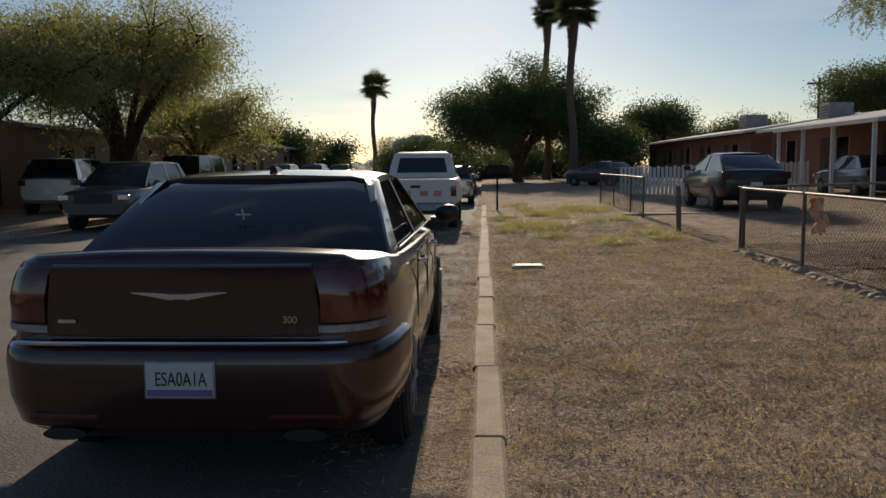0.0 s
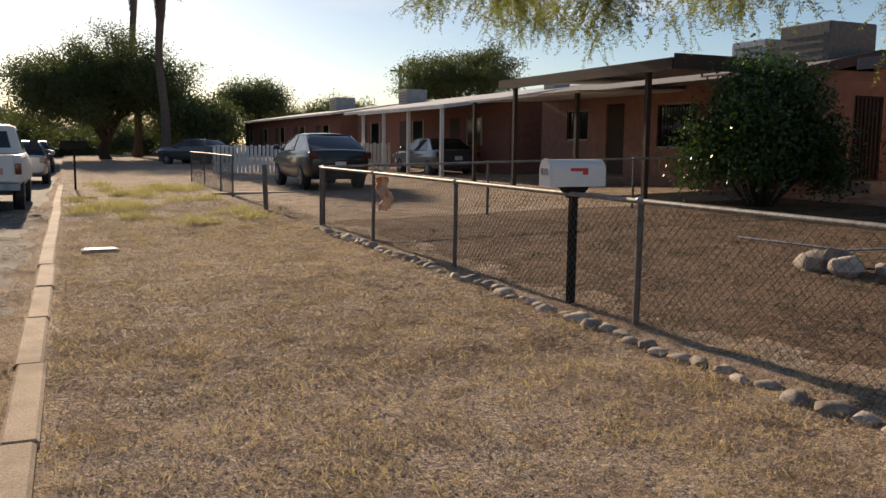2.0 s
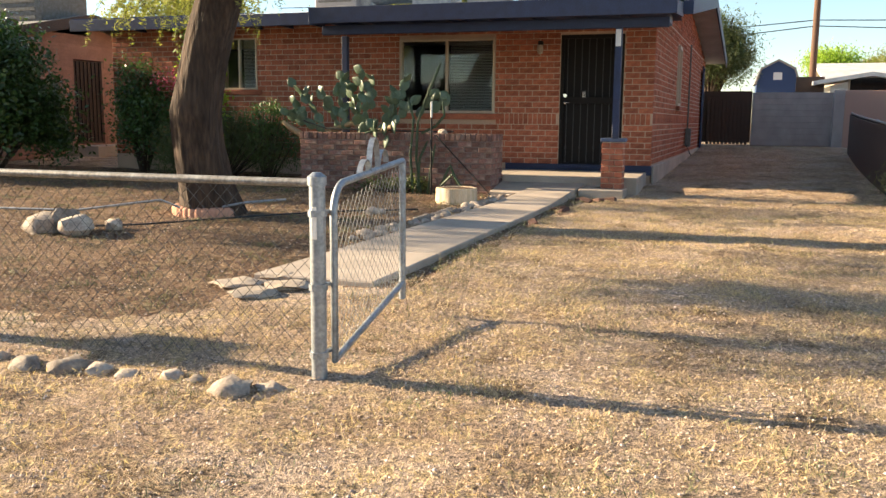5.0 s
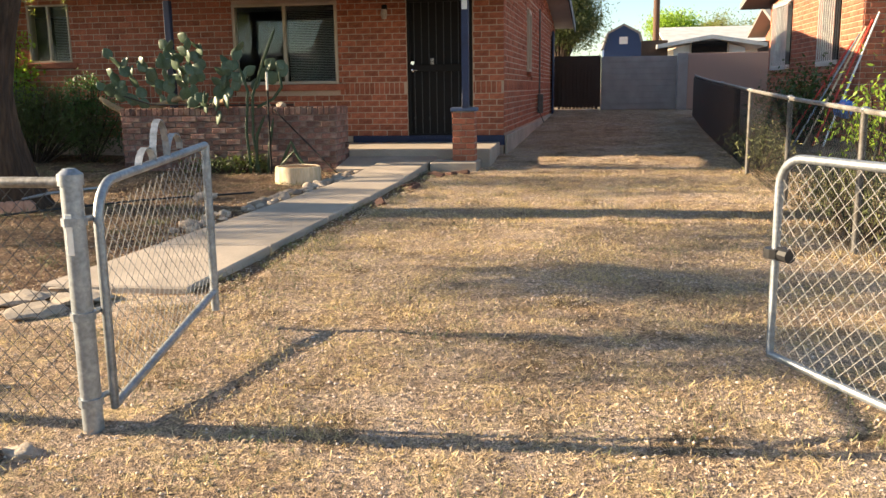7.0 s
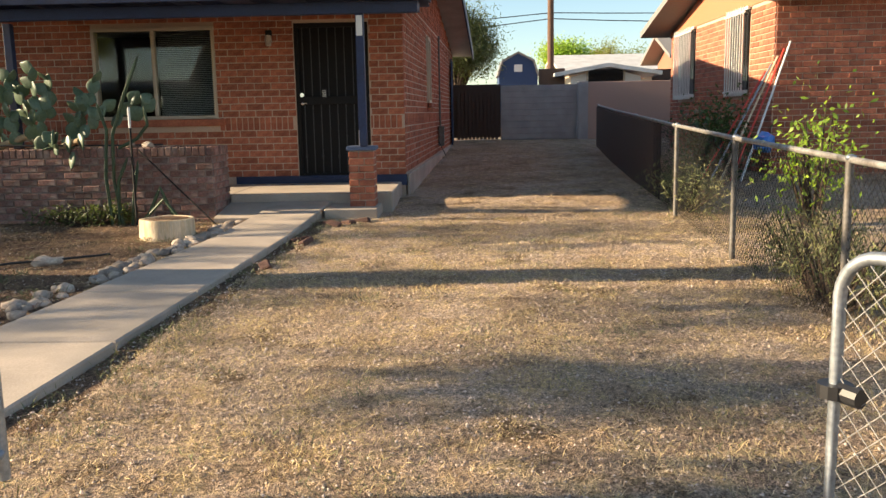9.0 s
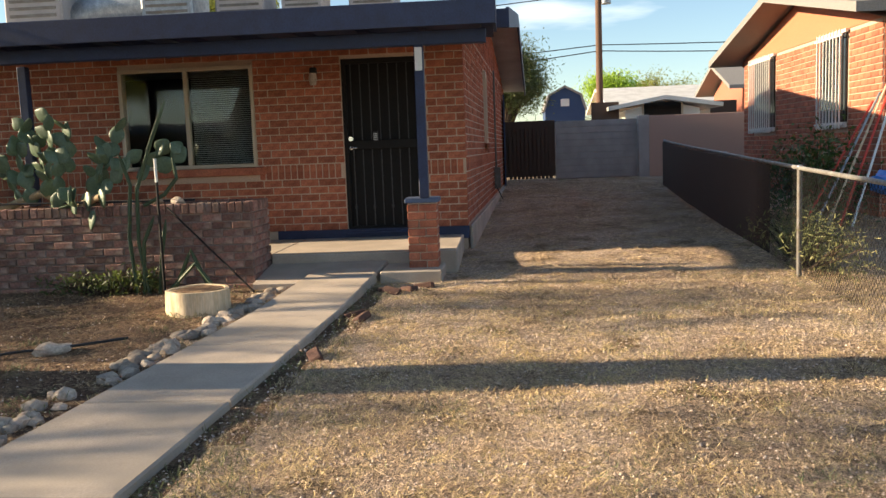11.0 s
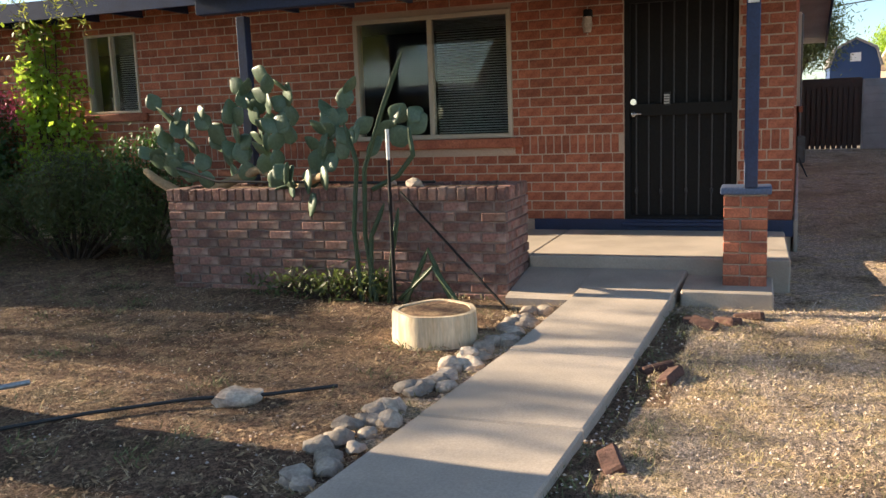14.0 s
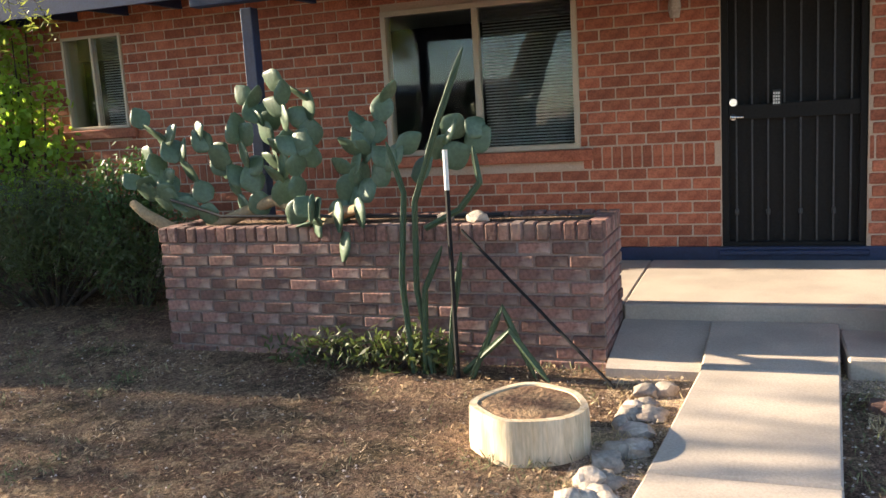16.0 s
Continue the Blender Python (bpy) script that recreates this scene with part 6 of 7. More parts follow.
def mailbox():
    m = thing("mailbox", "white metal mailbox with red flag on a black post", "mailbox", (3.64, 6.6, G(3.6)))
    part("post", Geo().box(-0.03, 0.03, -0.03, 0.03, -0.1, 0.98, 0.004), M_BLACK, m, "square black post")
    part("bracket", Geo().loft([[(-0.04, -0.04, 0.9), (0.04, -0.04, 0.9), (0.04, 0.04, 0.9), (-0.04, 0.04, 0.9)], [(-0.12, -0.07, 1.0), (0.12, -0.07, 1.0), (0.12, 0.07, 1.0), (-0.12, 0.07, 1.0)]]), M_BLACK, m)
    pr = [(-0.085, 1.0), (0.085, 1.0), (0.085, 1.13)] + [(0.085 * math.cos(a), 1.13 + 0.095 * math.sin(a)) for a in (math.pi * k / 8 for k in range(1, 8))] + [(-0.085, 1.13)]
    part("box", Geo().loft([[(x, y, z) for y, z in pr] for x in (-0.26, 0.26)]), M_WHITE, m, "white arched steel box", smooth=40)
    part("door", Geo().loft([[(x, y * 1.04, 1.0 + (z - 1.0) * 1.03) for y, z in pr] for x in (-0.285, -0.265)]), M_WHITE, m, smooth=40)
    part("flag", Geo().box(-0.09, 0.08, -0.095, -0.09, 1.13, 1.155, 0.002).box(0.03, 0.08, -0.095, -0.09, 1.10, 1.13), M_RED, m, "red signal flag")
    text_part("digits", "835", 0.075, M_BLACK, m, pose(-0.2865, 0.0, 1.12, 90, 0, -90))
    f = thing("far_mailbox", "dark mailbox on a thin post beside the kerb", "mailbox", (-0.1, 26.7, 0))
    part("post", Geo().box(-0.03, 0.03, -0.03, 0.03, -0.1, 1.15), M_BLACK, f)
    part("box", Geo().box(-0.35, 0.35, -0.1, 0.1, 1.15, 1.38, 0.03), M_BLACK, f)
    r = thing("paper_scrap", "torn orange and white paper caught on the fence", "paper", (FX - 0.02, 10.75, 0.6))
    g = Geo()
    rows = [(0.055 * j - 0.27 + 0.03 * math.sin(k * 2 + j * 1.7) + 0.012 * k, 0.04 * j - 0.1 + 0.05 * math.sin(k * 1.3), 0.36 - k * 0.07 + 0.03 * math.sin(j * 2.3)) for k in range(7) for j in range(5)]
    fs = [(k * 5 + j, k * 5 + j + 1, k * 5 + j + 6, k * 5 + j + 5) for k in range(6) for j in range(4)]
    g.add(rows, fs)
    g.add([(x - 0.004, y, z) for x, y, z in rows], [q[::-1] for q in fs])
    part("sheet", g, mat("orange_white_paper", (0.75, 0.62, 0.5), 0.8, scale=9, color2=(0.75, 0.25, 0.06)), r)
    p = thing("water_cover", "flat concrete utility cover set in the verge", "utility cover", (0.07, 11.9, 0.0))
    part("frame", Geo().box(-0.22, 0.22, -0.13, 0.13, 0.0, 0.045, 0.01), M_CONC, p)
    part("lid", Geo().box(-0.18, 0.18, -0.1, 0.1, 0.046, 0.052, 0.002), M_DGALV, p)
    q = thing("leaning_post", "short dark steel post leaning in the verge", "post", (3.35, 17.5, 0.05))
    part("pipe", Geo().tube([(0, 0, -0.2), (-0.03, 0, 0.9)], 0.05, 10), M_DGALV, q, smooth=50)
    s = thing("concrete_strip", "pale concrete strip lying beside the driveway", "concrete strip", (3.1, 22.8, 0.05))
    part("strip", Geo().box(0, 2.5, -0.2, 0.2, -0.05, 0.06, 0.01), M_CONC, s)


mailbox()


# ---- vehicles ----
def wheel(parent, x, y, z, r, w, side, rim=None):
    t = part("wheel", Geo().tube([(-w / 2, 0, 0), (-w / 2 + 0.02, 0, 0), (w / 2 - 0.02, 0, 0), (w / 2, 0, 0)], [r * 0.94, r, r, r * 0.94], 28), M_TYRE, parent, "black rubber tyre", smooth=40)
    t.location = (x, y, z)
    part("rim", Geo().tube([(side * w * 0.5, 0, 0), (side * (w * 0.5 + 0.006), 0, 0)], [r * 0.68, r * 0.66], 24), M_PLASTIC, t)
    g = Geo()
    for k in range(7):
        m = Matrix.Rotation(2 * math.pi * k / 7, 4, "X")
        g.box(side * (w * 0.5 + 0.004), side * (w * 0.5 + 0.016), -0.022, 0.022, 0.03, r * 0.63, m=m)
    g.tube([(side * w * 0.5, 0, 0), (side * (w * 0.5 + 0.02), 0, 0)], 0.05, 12)
    part("spokes", g, rim or M_GALV, t, "alloy spokes")
    part("arch", Geo().tube([(-side * 0.05, 0, 0), (side * (w * 0.5 - 0.035), 0, 0)], r * 1.13, 28), M_PLASTIC, t)


def body_ring(y, w, b, zt, crown=0.02, tuck=0.9):
    half = [(0, b), (w * tuck * 0.8, b), (w * tuck, b + 0.04), (w * 0.985, b + 0.14), (w, b + 0.32), (w * 0.99, zt - 0.2), (w * 0.965, zt - 0.08), (w * 0.93, zt - 0.025), (w * 0.86, zt), (w * 0.45, zt + crown), (0, zt + crown * 1.2)]
    return [(x, y, z) for x, z in half] + [(-x, y, z) for x, z in half[-2:0:-1]]


def car(name, label, at, rz, L, W, paint, stations, house_pts, roof_z, belt, wheels, wr, detail=False, tail=None, category="car"):
    """stations: (y, width share, bottom, top). house_pts: y of rear glass foot, roof start, roof end, windscreen foot."""
    c = thing(name, label, category, at, rz)
    w = W / 2
    part("body", Geo().loft([body_ring(y, w * k, b, t) for y, k, b, t in stations]), paint, c, "glossy body shell", smooth=35)
    a, b1, b2, d = house_pts
    wb, wt = w * 0.9, w * 0.70

    def hring(y, k, z, wide):
        x = wb * wide
        xt = wb + (wt - wb) * k
        return [(-x, y, belt - 0.03), (x, y, belt - 0.03), (xt * 1.0, y, z - 0.03), (xt * 0.8, y, z), (-xt * 0.8, y, z), (-xt, y, z - 0.03)]
    rings = [hring(a, 0.0, belt + 0.0, 0.95)]
    for k in (0.25, 0.5, 0.75):
        rings.append(hring(a + (b1 - a) * k, k, belt + (roof_z - 0.03 - belt) * (k ** 0.9), 1))
    n = 5
    for k in range(n + 1):
        y = b1 + (b2 - b1) * k / n
        rings.append(hring(y, 1, roof_z - 0.03 + 0.03 * math.sin(math.pi * k / n), 1))
    for k in (0.75, 0.5, 0.25):
        rings.append(hring(b2 + (d - b2) * (1 - k), k, belt + (roof_z - 0.03 - belt) * (k ** 0.9), 1))
    rings.append(hring(d, 0.0, belt, 0.95))
    part("glass_house", Geo().loft(rings), M_CARGLASS, c, "dark tinted windows", smooth=35)
    g = Geo()
    rr = []
    for k in range(n + 1):
        y = b1 + (b2 - b1) * k / n
        z = roof_z - 0.03 + 0.03 * math.sin(math.pi * k / n) + 0.006
        rr.append([(-wt * 1.02, y, z - 0.06), (-wt * 1.0, y, z - 0.02), (-wt * 0.8, y, z + 0.004), (0, y, z + 0.018), (wt * 0.8, y, z + 0.004), (wt * 1.0, y, z - 0.02), (wt * 1.02, y, z - 0.06), (0, y, z - 0.03)])
    part("roof", Geo().loft(rr), paint, c, smooth=50)
    for s in (-1, 1):
        part("rear_pillar", Geo().loft([[(s * wb * 0.97, a + 0.05, belt - 0.02), (s * wb * 1.01, a + 0.05, belt - 0.02), (s * wb * 1.01, a + 0.42, belt - 0.02), (s * wb * 0.97, a + 0.42, belt - 0.02)],
                                           [(s * wt * 0.93, b1 - 0.02, roof_z - 0.035), (s * wt * 1.03, b1 - 0.02, roof_z - 0.055), (s * wt * 1.03, b1 + 0.16, roof_z - 0.045), (s * wt * 0.93, b1 + 0.16, roof_z - 0.025)]]), paint, c, smooth=50)
        part("front_pillar", Geo().loft([[(s * wb * 0.95, d - 0.12, belt - 0.02), (s * wb * 1.01, d - 0.12, belt - 0.02), (s * wb * 1.01, d - 0.02, belt - 0.02), (s * wb * 0.95, d - 0.02, belt - 0.02)],
                                            [(s * wt * 0.94, b2 - 0.05, roof_z - 0.035), (s * wt * 1.03, b2 - 0.05, roof_z - 0.05), (s * wt * 1.03, b2 + 0.03, roof_z - 0.06), (s * wt * 0.94, b2 + 0.03, roof_z - 0.045)]]), paint, c)
        ym = (b1 + b2) / 2 + 0.1
        part("centre_pillar", Geo().loft([[(s * wb * 0.985, ym, belt - 0.02), (s * wb * 1.008, ym, belt - 0.02), (s * wb * 1.008, ym + 0.09, belt - 0.02), (s * wb * 0.985, ym + 0.09, belt - 0.02)],
                                             [(s * wt * 0.97, ym, roof_z - 0.05), (s * wt * 1.02, ym, roof_z - 0.05), (s * wt * 1.02, ym + 0.09, roof_z - 0.05), (s * wt * 0.97, ym + 0.09, roof_z - 0.05)]]), M_PLASTIC, c)
        mr = part("side_mirror", Geo().blob((s * (w + 0.1), d - 0.35, belt + 0.07), (0.11, 0.07, 0.075), 2, 0.1).box(s * (w + 0.02) - 0.06, s * (w + 0.02) + 0.06, d - 0.38, d - 0.32, belt, belt + 0.04), M_PLASTIC if detail else paint, c, smooth=50)
        for y in wheels:
            wheel(c, s * (w - 0.125), y, wr, wr, 0.23, s)
        if detail:
            part("chrome_sill", Geo().tube([(s * wb * 1.02, a + 0.4, belt + 0.005), (s * wb * 1.03, (a + d) / 2, belt + 0.005), (s * wb * 1.02, d - 0.05, belt - 0.005)], 0.007, 6), M_CHROME, c)
            for y in (ym - 0.75, ym + 0.35):
                part("door_handle", Geo().tube([(s * (w - 0.005), y, belt - 0.12), (s * (w + 0.03), y + 0.03, belt - 0.12), (s * (w + 0.03), y + 0.2, belt - 0.12), (s * (w - 0.005), y + 0.23, belt - 0.12)], 0.012, 8), M_CHROME, c)
            for y in (ym - 0.85, ym + 0.05, ym + 1.0):
                part("door_gap", Geo().box(s * w * 0.995 - 0.004, s * w * 0.995 + 0.004, y, y + 0.006, 0.35, belt - 0.05), M_PLASTIC, c)
    return c


def black_sedan():
    st = [(0.03, 0.66, 0.38, 1.085), (0.045, 0.75, 0.34, 1.12), (0.075, 0.82, 0.31, 1.14), (0.12, 0.88, 0.29, 1.145), (0.2, 0.925, 0.27, 1.138), (0.3, 0.955, 0.25, 1.132), (0.5, 0.985, 0.24, 1.12), (0.75, 1.0, 0.22, 1.09), (1.3, 1.0, 0.2, 1.05), (2.5, 1.0, 0.2, 1.02), (3.6, 0.99, 0.2, 1.0), (4.3, 0.97, 0.2, 0.96), (4.8, 0.93, 0.22, 0.9), (5.0, 0.84, 0.28, 0.8), (5.04, 0.76, 0.36, 0.7)]
    c = car("parked_sedan", "dark maroon four-door sedan parked at the kerb", (-1.88, 4.18, STREET), 0, 5.04, 1.9, M_MAROON, st, (0.72, 1.55, 2.9, 3.75), 1.50, 1.075, (1.05, 4.1), 0.36, True)
    tail = [(0, 0), (0.3, 0.003), (0.6, 0.012), (0.70, 0.026), (0.76, 0.048), (0.82, 0.095), (0.87, 0.19), (0.905, 0.3), (0.935, 0.5), (0.95, 0.75)]
    arc = [0.0]
    for p, q in zip(tail, tail[1:]):
        arc.append(arc[-1] + math.hypot(q[0] - p[0], q[1] - p[1]))

    def on_tail(u, z, off):
        """A point of the rounded tail, u metres along it from the middle, at height z."""
        s, a = (1 if u >= 0 else -1), abs(u)
        x, yy = np.interp(a, arc, [p[0] for p in tail]), np.interp(a, arc, [p[1] for p in tail])
        x1, y1 = np.interp(a + 0.04, arc, [p[0] for p in tail]), np.interp(a + 0.04, arc, [p[1] for p in tail])
        x0, y0 = np.interp(max(a - 0.04, 0), arc, [p[0] for p in tail]), np.interp(max(a - 0.04, 0), arc, [p[1] for p in tail])
        d = math.hypot(x1 - x0, y1 - y0) or 1
        k = np.interp(z, [0.3, 0.55, 0.95, 1.1], [0.94, 1.0, 1.0, 0.955])
        return (s * float((x + off * (y1 - y0) / d) * k), float(yy - off * (x1 - x0) / d), z)

    def band(name, u0, u1, rows, material, label="", m=24):
        us = [u0 + (u1 - u0) * k / m for k in range(m + 1)]
        rings = [[on_tail(u, rows[0][0], -0.02)] + [on_tail(u, z, o) for z, o in rows] + [on_tail(u, rows[-1][0], -0.02)] for u in us]
        return part(name, Geo().loft(rings), material, c, label, smooth=45)
    band("bumper", -1.35, 1.35, [(0.36, 0.0), (0.375, 0.025), (0.5, 0.045), (0.66, 0.048), (0.72, 0.04), (0.742, 0.02), (0.746, 0.0)], M_MAROON, "rounded painted bumper", 48)
    band("bumper_strip", -0.73, 0.73, [(0.750, 0.02), (0.754, 0.052), (0.764, 0.056), (0.773, 0.052), (0.776, 0.02)], M_CHROME, "chrome strip across the bumper", 30)
    band("trunk_panel", -0.615, 0.615, [(0.785, 0.0), (0.792, 0.012), (0.9, 0.010), (1.06, 0.014), (1.098, 0.02), (1.112, 0.0)], M_MAROON, "", 20)
    for s in (-1, 1):
        band("tail_lamp", s * 0.625, s * 1.0, [(0.845, 0.0), (0.85, 0.016), (0.96, 0.02), (1.06, 0.014), (1.092, 0.0)], M_TAIL, "tall dark red tail lamp", 16)
        band("lamp_trim", s * 0.615, s * 1.02, [(0.802, 0.0), (0.806, 0.02), (0.838, 0.02), (0.842, 0.0)], M_GALV, "dull bright trim under the lamp", 16)
        part("reflector", Geo().box(s * 0.55 - 0.16, s * 0.55 + 0.16, -0.036, -0.01, 0.415, 0.435, 0.004), M_TAIL, c)
        part("exhaust_tip", Geo().loft([[(s * 0.55 + 0.10 * math.cos(a), yy, 0.345 + 0.028 * math.sin(a)) for a in (2 * math.pi * k / 16 for k in range(16))] for yy in (-0.03, 0.1)]), M_PLASTIC, c, "oval dark exhaust tip", smooth=50)
        part("exhaust_hole", Geo().loft([[(s * 0.55 + 0.088 * math.cos(a), yy, 0.345 + 0.02 * math.sin(a)) for a in (2 * math.pi * k / 16 for k in range(16))] for yy in (-0.033, 0.0)]), M_PLASTIC, c)
    pl = part("licence_plate", Geo().box(-0.152, 0.152, -0.062, -0.05, 0.525, 0.68, 0.003), mat("plate_white", (0.55, 0.58, 0.58), 0.5, var=0.03), c, "white licence plate with a purple foot band")
    part("plate_frame", Geo().box(-0.16, 0.16, -0.058, -0.045, 0.517, 0.688, 0.003), M_GALV, pl)
    part("plate_band", Geo().box(-0.148, 0.148, -0.0632, -0.062, 0.53, 0.56), mat("plate_purple", (0.2, 0.13, 0.35), 0.5), pl)
    text_part("plate_text", "ESA0A1A", 0.09, M_PLASTIC, pl, pose(0.006, -0.0633, 0.605, 90, 0, 0) @ Matrix.Diagonal((0.66, 1, 1, 1)))
    g = Geo()
    for s in (-1, 1):
        g.loft([[(s * x, -0.03, z), (s * x, -0.02, z), (s * x, -0.02, z + h), (s * x, -0.03, z + h)] for x, z, h in ((0.03, 0.955, 0.028), (0.12, 0.972, 0.018), (0.215, 0.988, 0.004))])
    g.box(-0.045, 0.045, -0.032, -0.018, 0.958, 0.985, 0.004)
    part("wing_badge", g, M_CHROME, c, "chrome winged badge")
    text_part("badge_text", "300", 0.045, M_CHROME, c, pose(0.49, -0.0135, 0.865, 90, 0, 0), 0.002)
    part("side_badge", Geo().box(-0.56, -0.48, -0.016, -0.012, 0.85, 0.868, 0.002), M_CHROME, c)
    part("antenna_fin", Geo().loft([[(-0.03, 1.75, 1.5), (0.03, 1.75, 1.5), (0.03, 1.95, 1.5), (-0.03, 1.95, 1.5)], [(-0.012, 1.74, 1.545), (0.012, 1.74, 1.545), (0.012, 1.82, 1.545), (-0.012, 1.82, 1.545)]]), M_PLASTIC, c)
    g = Geo()
    m = Matrix.Translation((-0.0, 1.02, 1.275)) @ Matrix.Rotation(radians(27), 4, "X")
    g.box(-0.045, 0.045, -0.001, 0.003, -0.004, 0.004, m=m).box(-0.004, 0.004, -0.001, 0.003, -0.035, 0.035, m=m)
    part("sticker", g, M_WHITE, c, "small pale cross sticker")


black_sedan()


def pickup():
    c = thing("pickup_truck", "old white pickup truck with faded red tailgate marks, parked", "pickup truck", (-2.12, 20.4, STREET))
    W = M_WHITE
    part("bed", Geo().box(-0.98, 0.98, 0.05, 2.2, 0.62, 1.22, 0.05), W, c, "boxy bed sides")
    part("bed_inside", Geo().box(-0.8, 0.8, 0.1, 2.15, 1.221, 1.224), M_BLACK, c)
    tg = part("tailgate", Geo().box(-0.82, 0.82, 0.0, 0.045, 0.66, 1.2, 0.02), W, c, "white tailgate with faded red letter marks")
    for k, x in enumerate((-0.55, -0.2, 0.2, 0.52)):
        part("letter_mark", Geo().box(x - 0.09, x + 0.09, -0.006, 0.0, 0.82, 0.95), mat("faded_red", (0.6, 0.3, 0.25), 0.7), tg)
    part("handle", Geo().box(-0.12, 0.12, -0.012, 0.0, 1.02, 1.08, 0.004), M_PLASTIC, tg)
    for s in (-1, 1):
        part("tail_lamp", Geo().box(s * 0.9 - 0.06, s * 0.9 + 0.06, 0.02, 0.05, 0.82, 1.05, 0.01), M_TAIL, c)
        for y in (1.0, 4.2):
            wheel(c, s * 0.84, y, 0.37, 0.37, 0.22, s)
    part("bumper", Geo().box(-0.93, 0.93, -0.12, 0.0, 0.48, 0.64, 0.02), M_GALV, c, "dull steel rear bumper")
    part("chassis", Geo().box(-0.75, 0.75, 0.2, 5.0, 0.38, 0.6), M_PLASTIC, c)
    cr = [(2.2, 1.24, 0.92), (2.25, 1.3, 0.9), (2.35, 1.8, 0.74), (2.5, 1.86, 0.72), (3.4, 1.86, 0.72), (3.75, 1.5, 0.85), (3.95, 1.24, 0.92)]
    part("cab_lower", Geo().loft([body_ring(y, 0.98, 0.45, z, 0.02) for y, z in ((2.2, 1.25), (3.9, 1.25), (4.0, 1.18), (5.2, 1.12), (5.35, 1.0))]), W, c, smooth=40)
    g = Geo().loft([[(-0.9, 2.24, 1.22), (0.9, 2.24, 1.22), (0.9, 3.9, 1.22), (-0.9, 3.9, 1.22)], [(-0.74, 2.36, 1.84), (0.74, 2.36, 1.84), (0.74, 3.3, 1.84), (-0.74, 3.3, 1.84)], [(-0.6, 2.5, 1.9), (0.6, 2.5, 1.9), (0.6, 3.2, 1.9), (-0.6, 3.2, 1.9)]])
    part("cab", g, W, c, "white cab", smooth=30)
    part("rear_window", Geo().loft([[(-0.66, 2.26, 1.36), (0.66, 2.26, 1.36), (0.66, 2.3, 1.36), (-0.66, 2.3, 1.36)], [(-0.58, 2.335, 1.74), (0.58, 2.335, 1.74), (0.58, 2.37, 1.74), (-0.58, 2.37, 1.74)]]), M_CARGLASS, c)
    for s in (-1, 1):
        part("side_window", Geo().loft([[(s * 0.86, 2.6, 1.32), (s * 0.89, 2.6, 1.32), (s * 0.89, 3.6, 1.32), (s * 0.86, 3.6, 1.32)], [(s * 0.74, 2.65, 1.76), (s * 0.78, 2.65, 1.76), (s * 0.78, 3.25, 1.76), (s * 0.74, 3.25, 1.76)]]), M_CARGLASS, c)
        part("side_mirror", Geo().box(s * 1.1 - 0.1, s * 1.1 + 0.1, 3.5, 3.56, 1.3, 1.55, 0.02), M_PLASTIC, c)


pickup()
SUV = [(0.0, 0.86, 0.45, 1.05), (0.08, 0.93, 0.35, 1.1), (0.5, 0.99, 0.3, 1.12), (1.5, 1, 0.28, 1.1), (3.0, 1, 0.28, 1.08), (3.7, 0.98, 0.3, 1.05), (4.4, 0.92, 0.33, 0.98), (4.6, 0.82, 0.42, 0.88)]
HATCH = [(0.0, 0.78, 0.42, 0.98), (0.04, 0.86, 0.36, 1.05), (0.12, 0.92, 0.32, 1.08), (0.5, 0.98, 0.28, 1.09), (1.5, 1, 0.26, 1.07), (3.0, 1, 0.26, 1.03), (3.7, 0.98, 0.28, 0.98), (4.3, 0.92, 0.31, 0.9), (4.55, 0.82, 0.4, 0.78)]
SED = [(0.0, 0.85, 0.42, 0.95), (0.08, 0.92, 0.32, 1.0), (0.5, 0.98, 0.26, 1.0), (1.5, 1, 0.24, 0.97), (3.0, 1, 0.24, 0.94), (3.7, 0.98, 0.26, 0.92), (4.4, 0.92, 0.3, 0.84), (4.6, 0.82, 0.38, 0.74)]
M_GREYCAR = mat("dark_grey_car_paint", (0.07, 0.072, 0.08), 0.3, 0.5, coat=1)
M_SILVER = mat("silver_car_paint", (0.42, 0.43, 0.45), 0.3, 0.6, coat=1)
M_NAVYCAR = mat("black_blue_car_paint", (0.008, 0.009, 0.014), 0.35, 0.0, coat=0.6)


def lamps(c, w, zr, front_y, zf):
    for s in (-1, 1):
        part("tail_lamp", Geo().box(s * (w - 0.16) - 0.12, s * (w - 0.16) + 0.12, -0.01, 0.1, zr - 0.1, zr + 0.08, 0.02), M_TAIL, c)
        part("head_lamp", Geo().box(s * (w - 0.2) - 0.14, s * (w - 0.2) + 0.14, front_y - 0.12, front_y + 0.01, zf - 0.08, zf + 0.06, 0.02), M_CHROME, c)
    part("grille", Geo().box(-w * 0.5, w * 0.5, front_y - 0.02, front_y + 0.015, zf - 0.15, zf + 0.08, 0.01), M_PLASTIC, c)
    part("number_plate", Geo().box(-0.15, 0.15, -0.02, 0.0, 0.62, 0.77), M_WHITE, c)


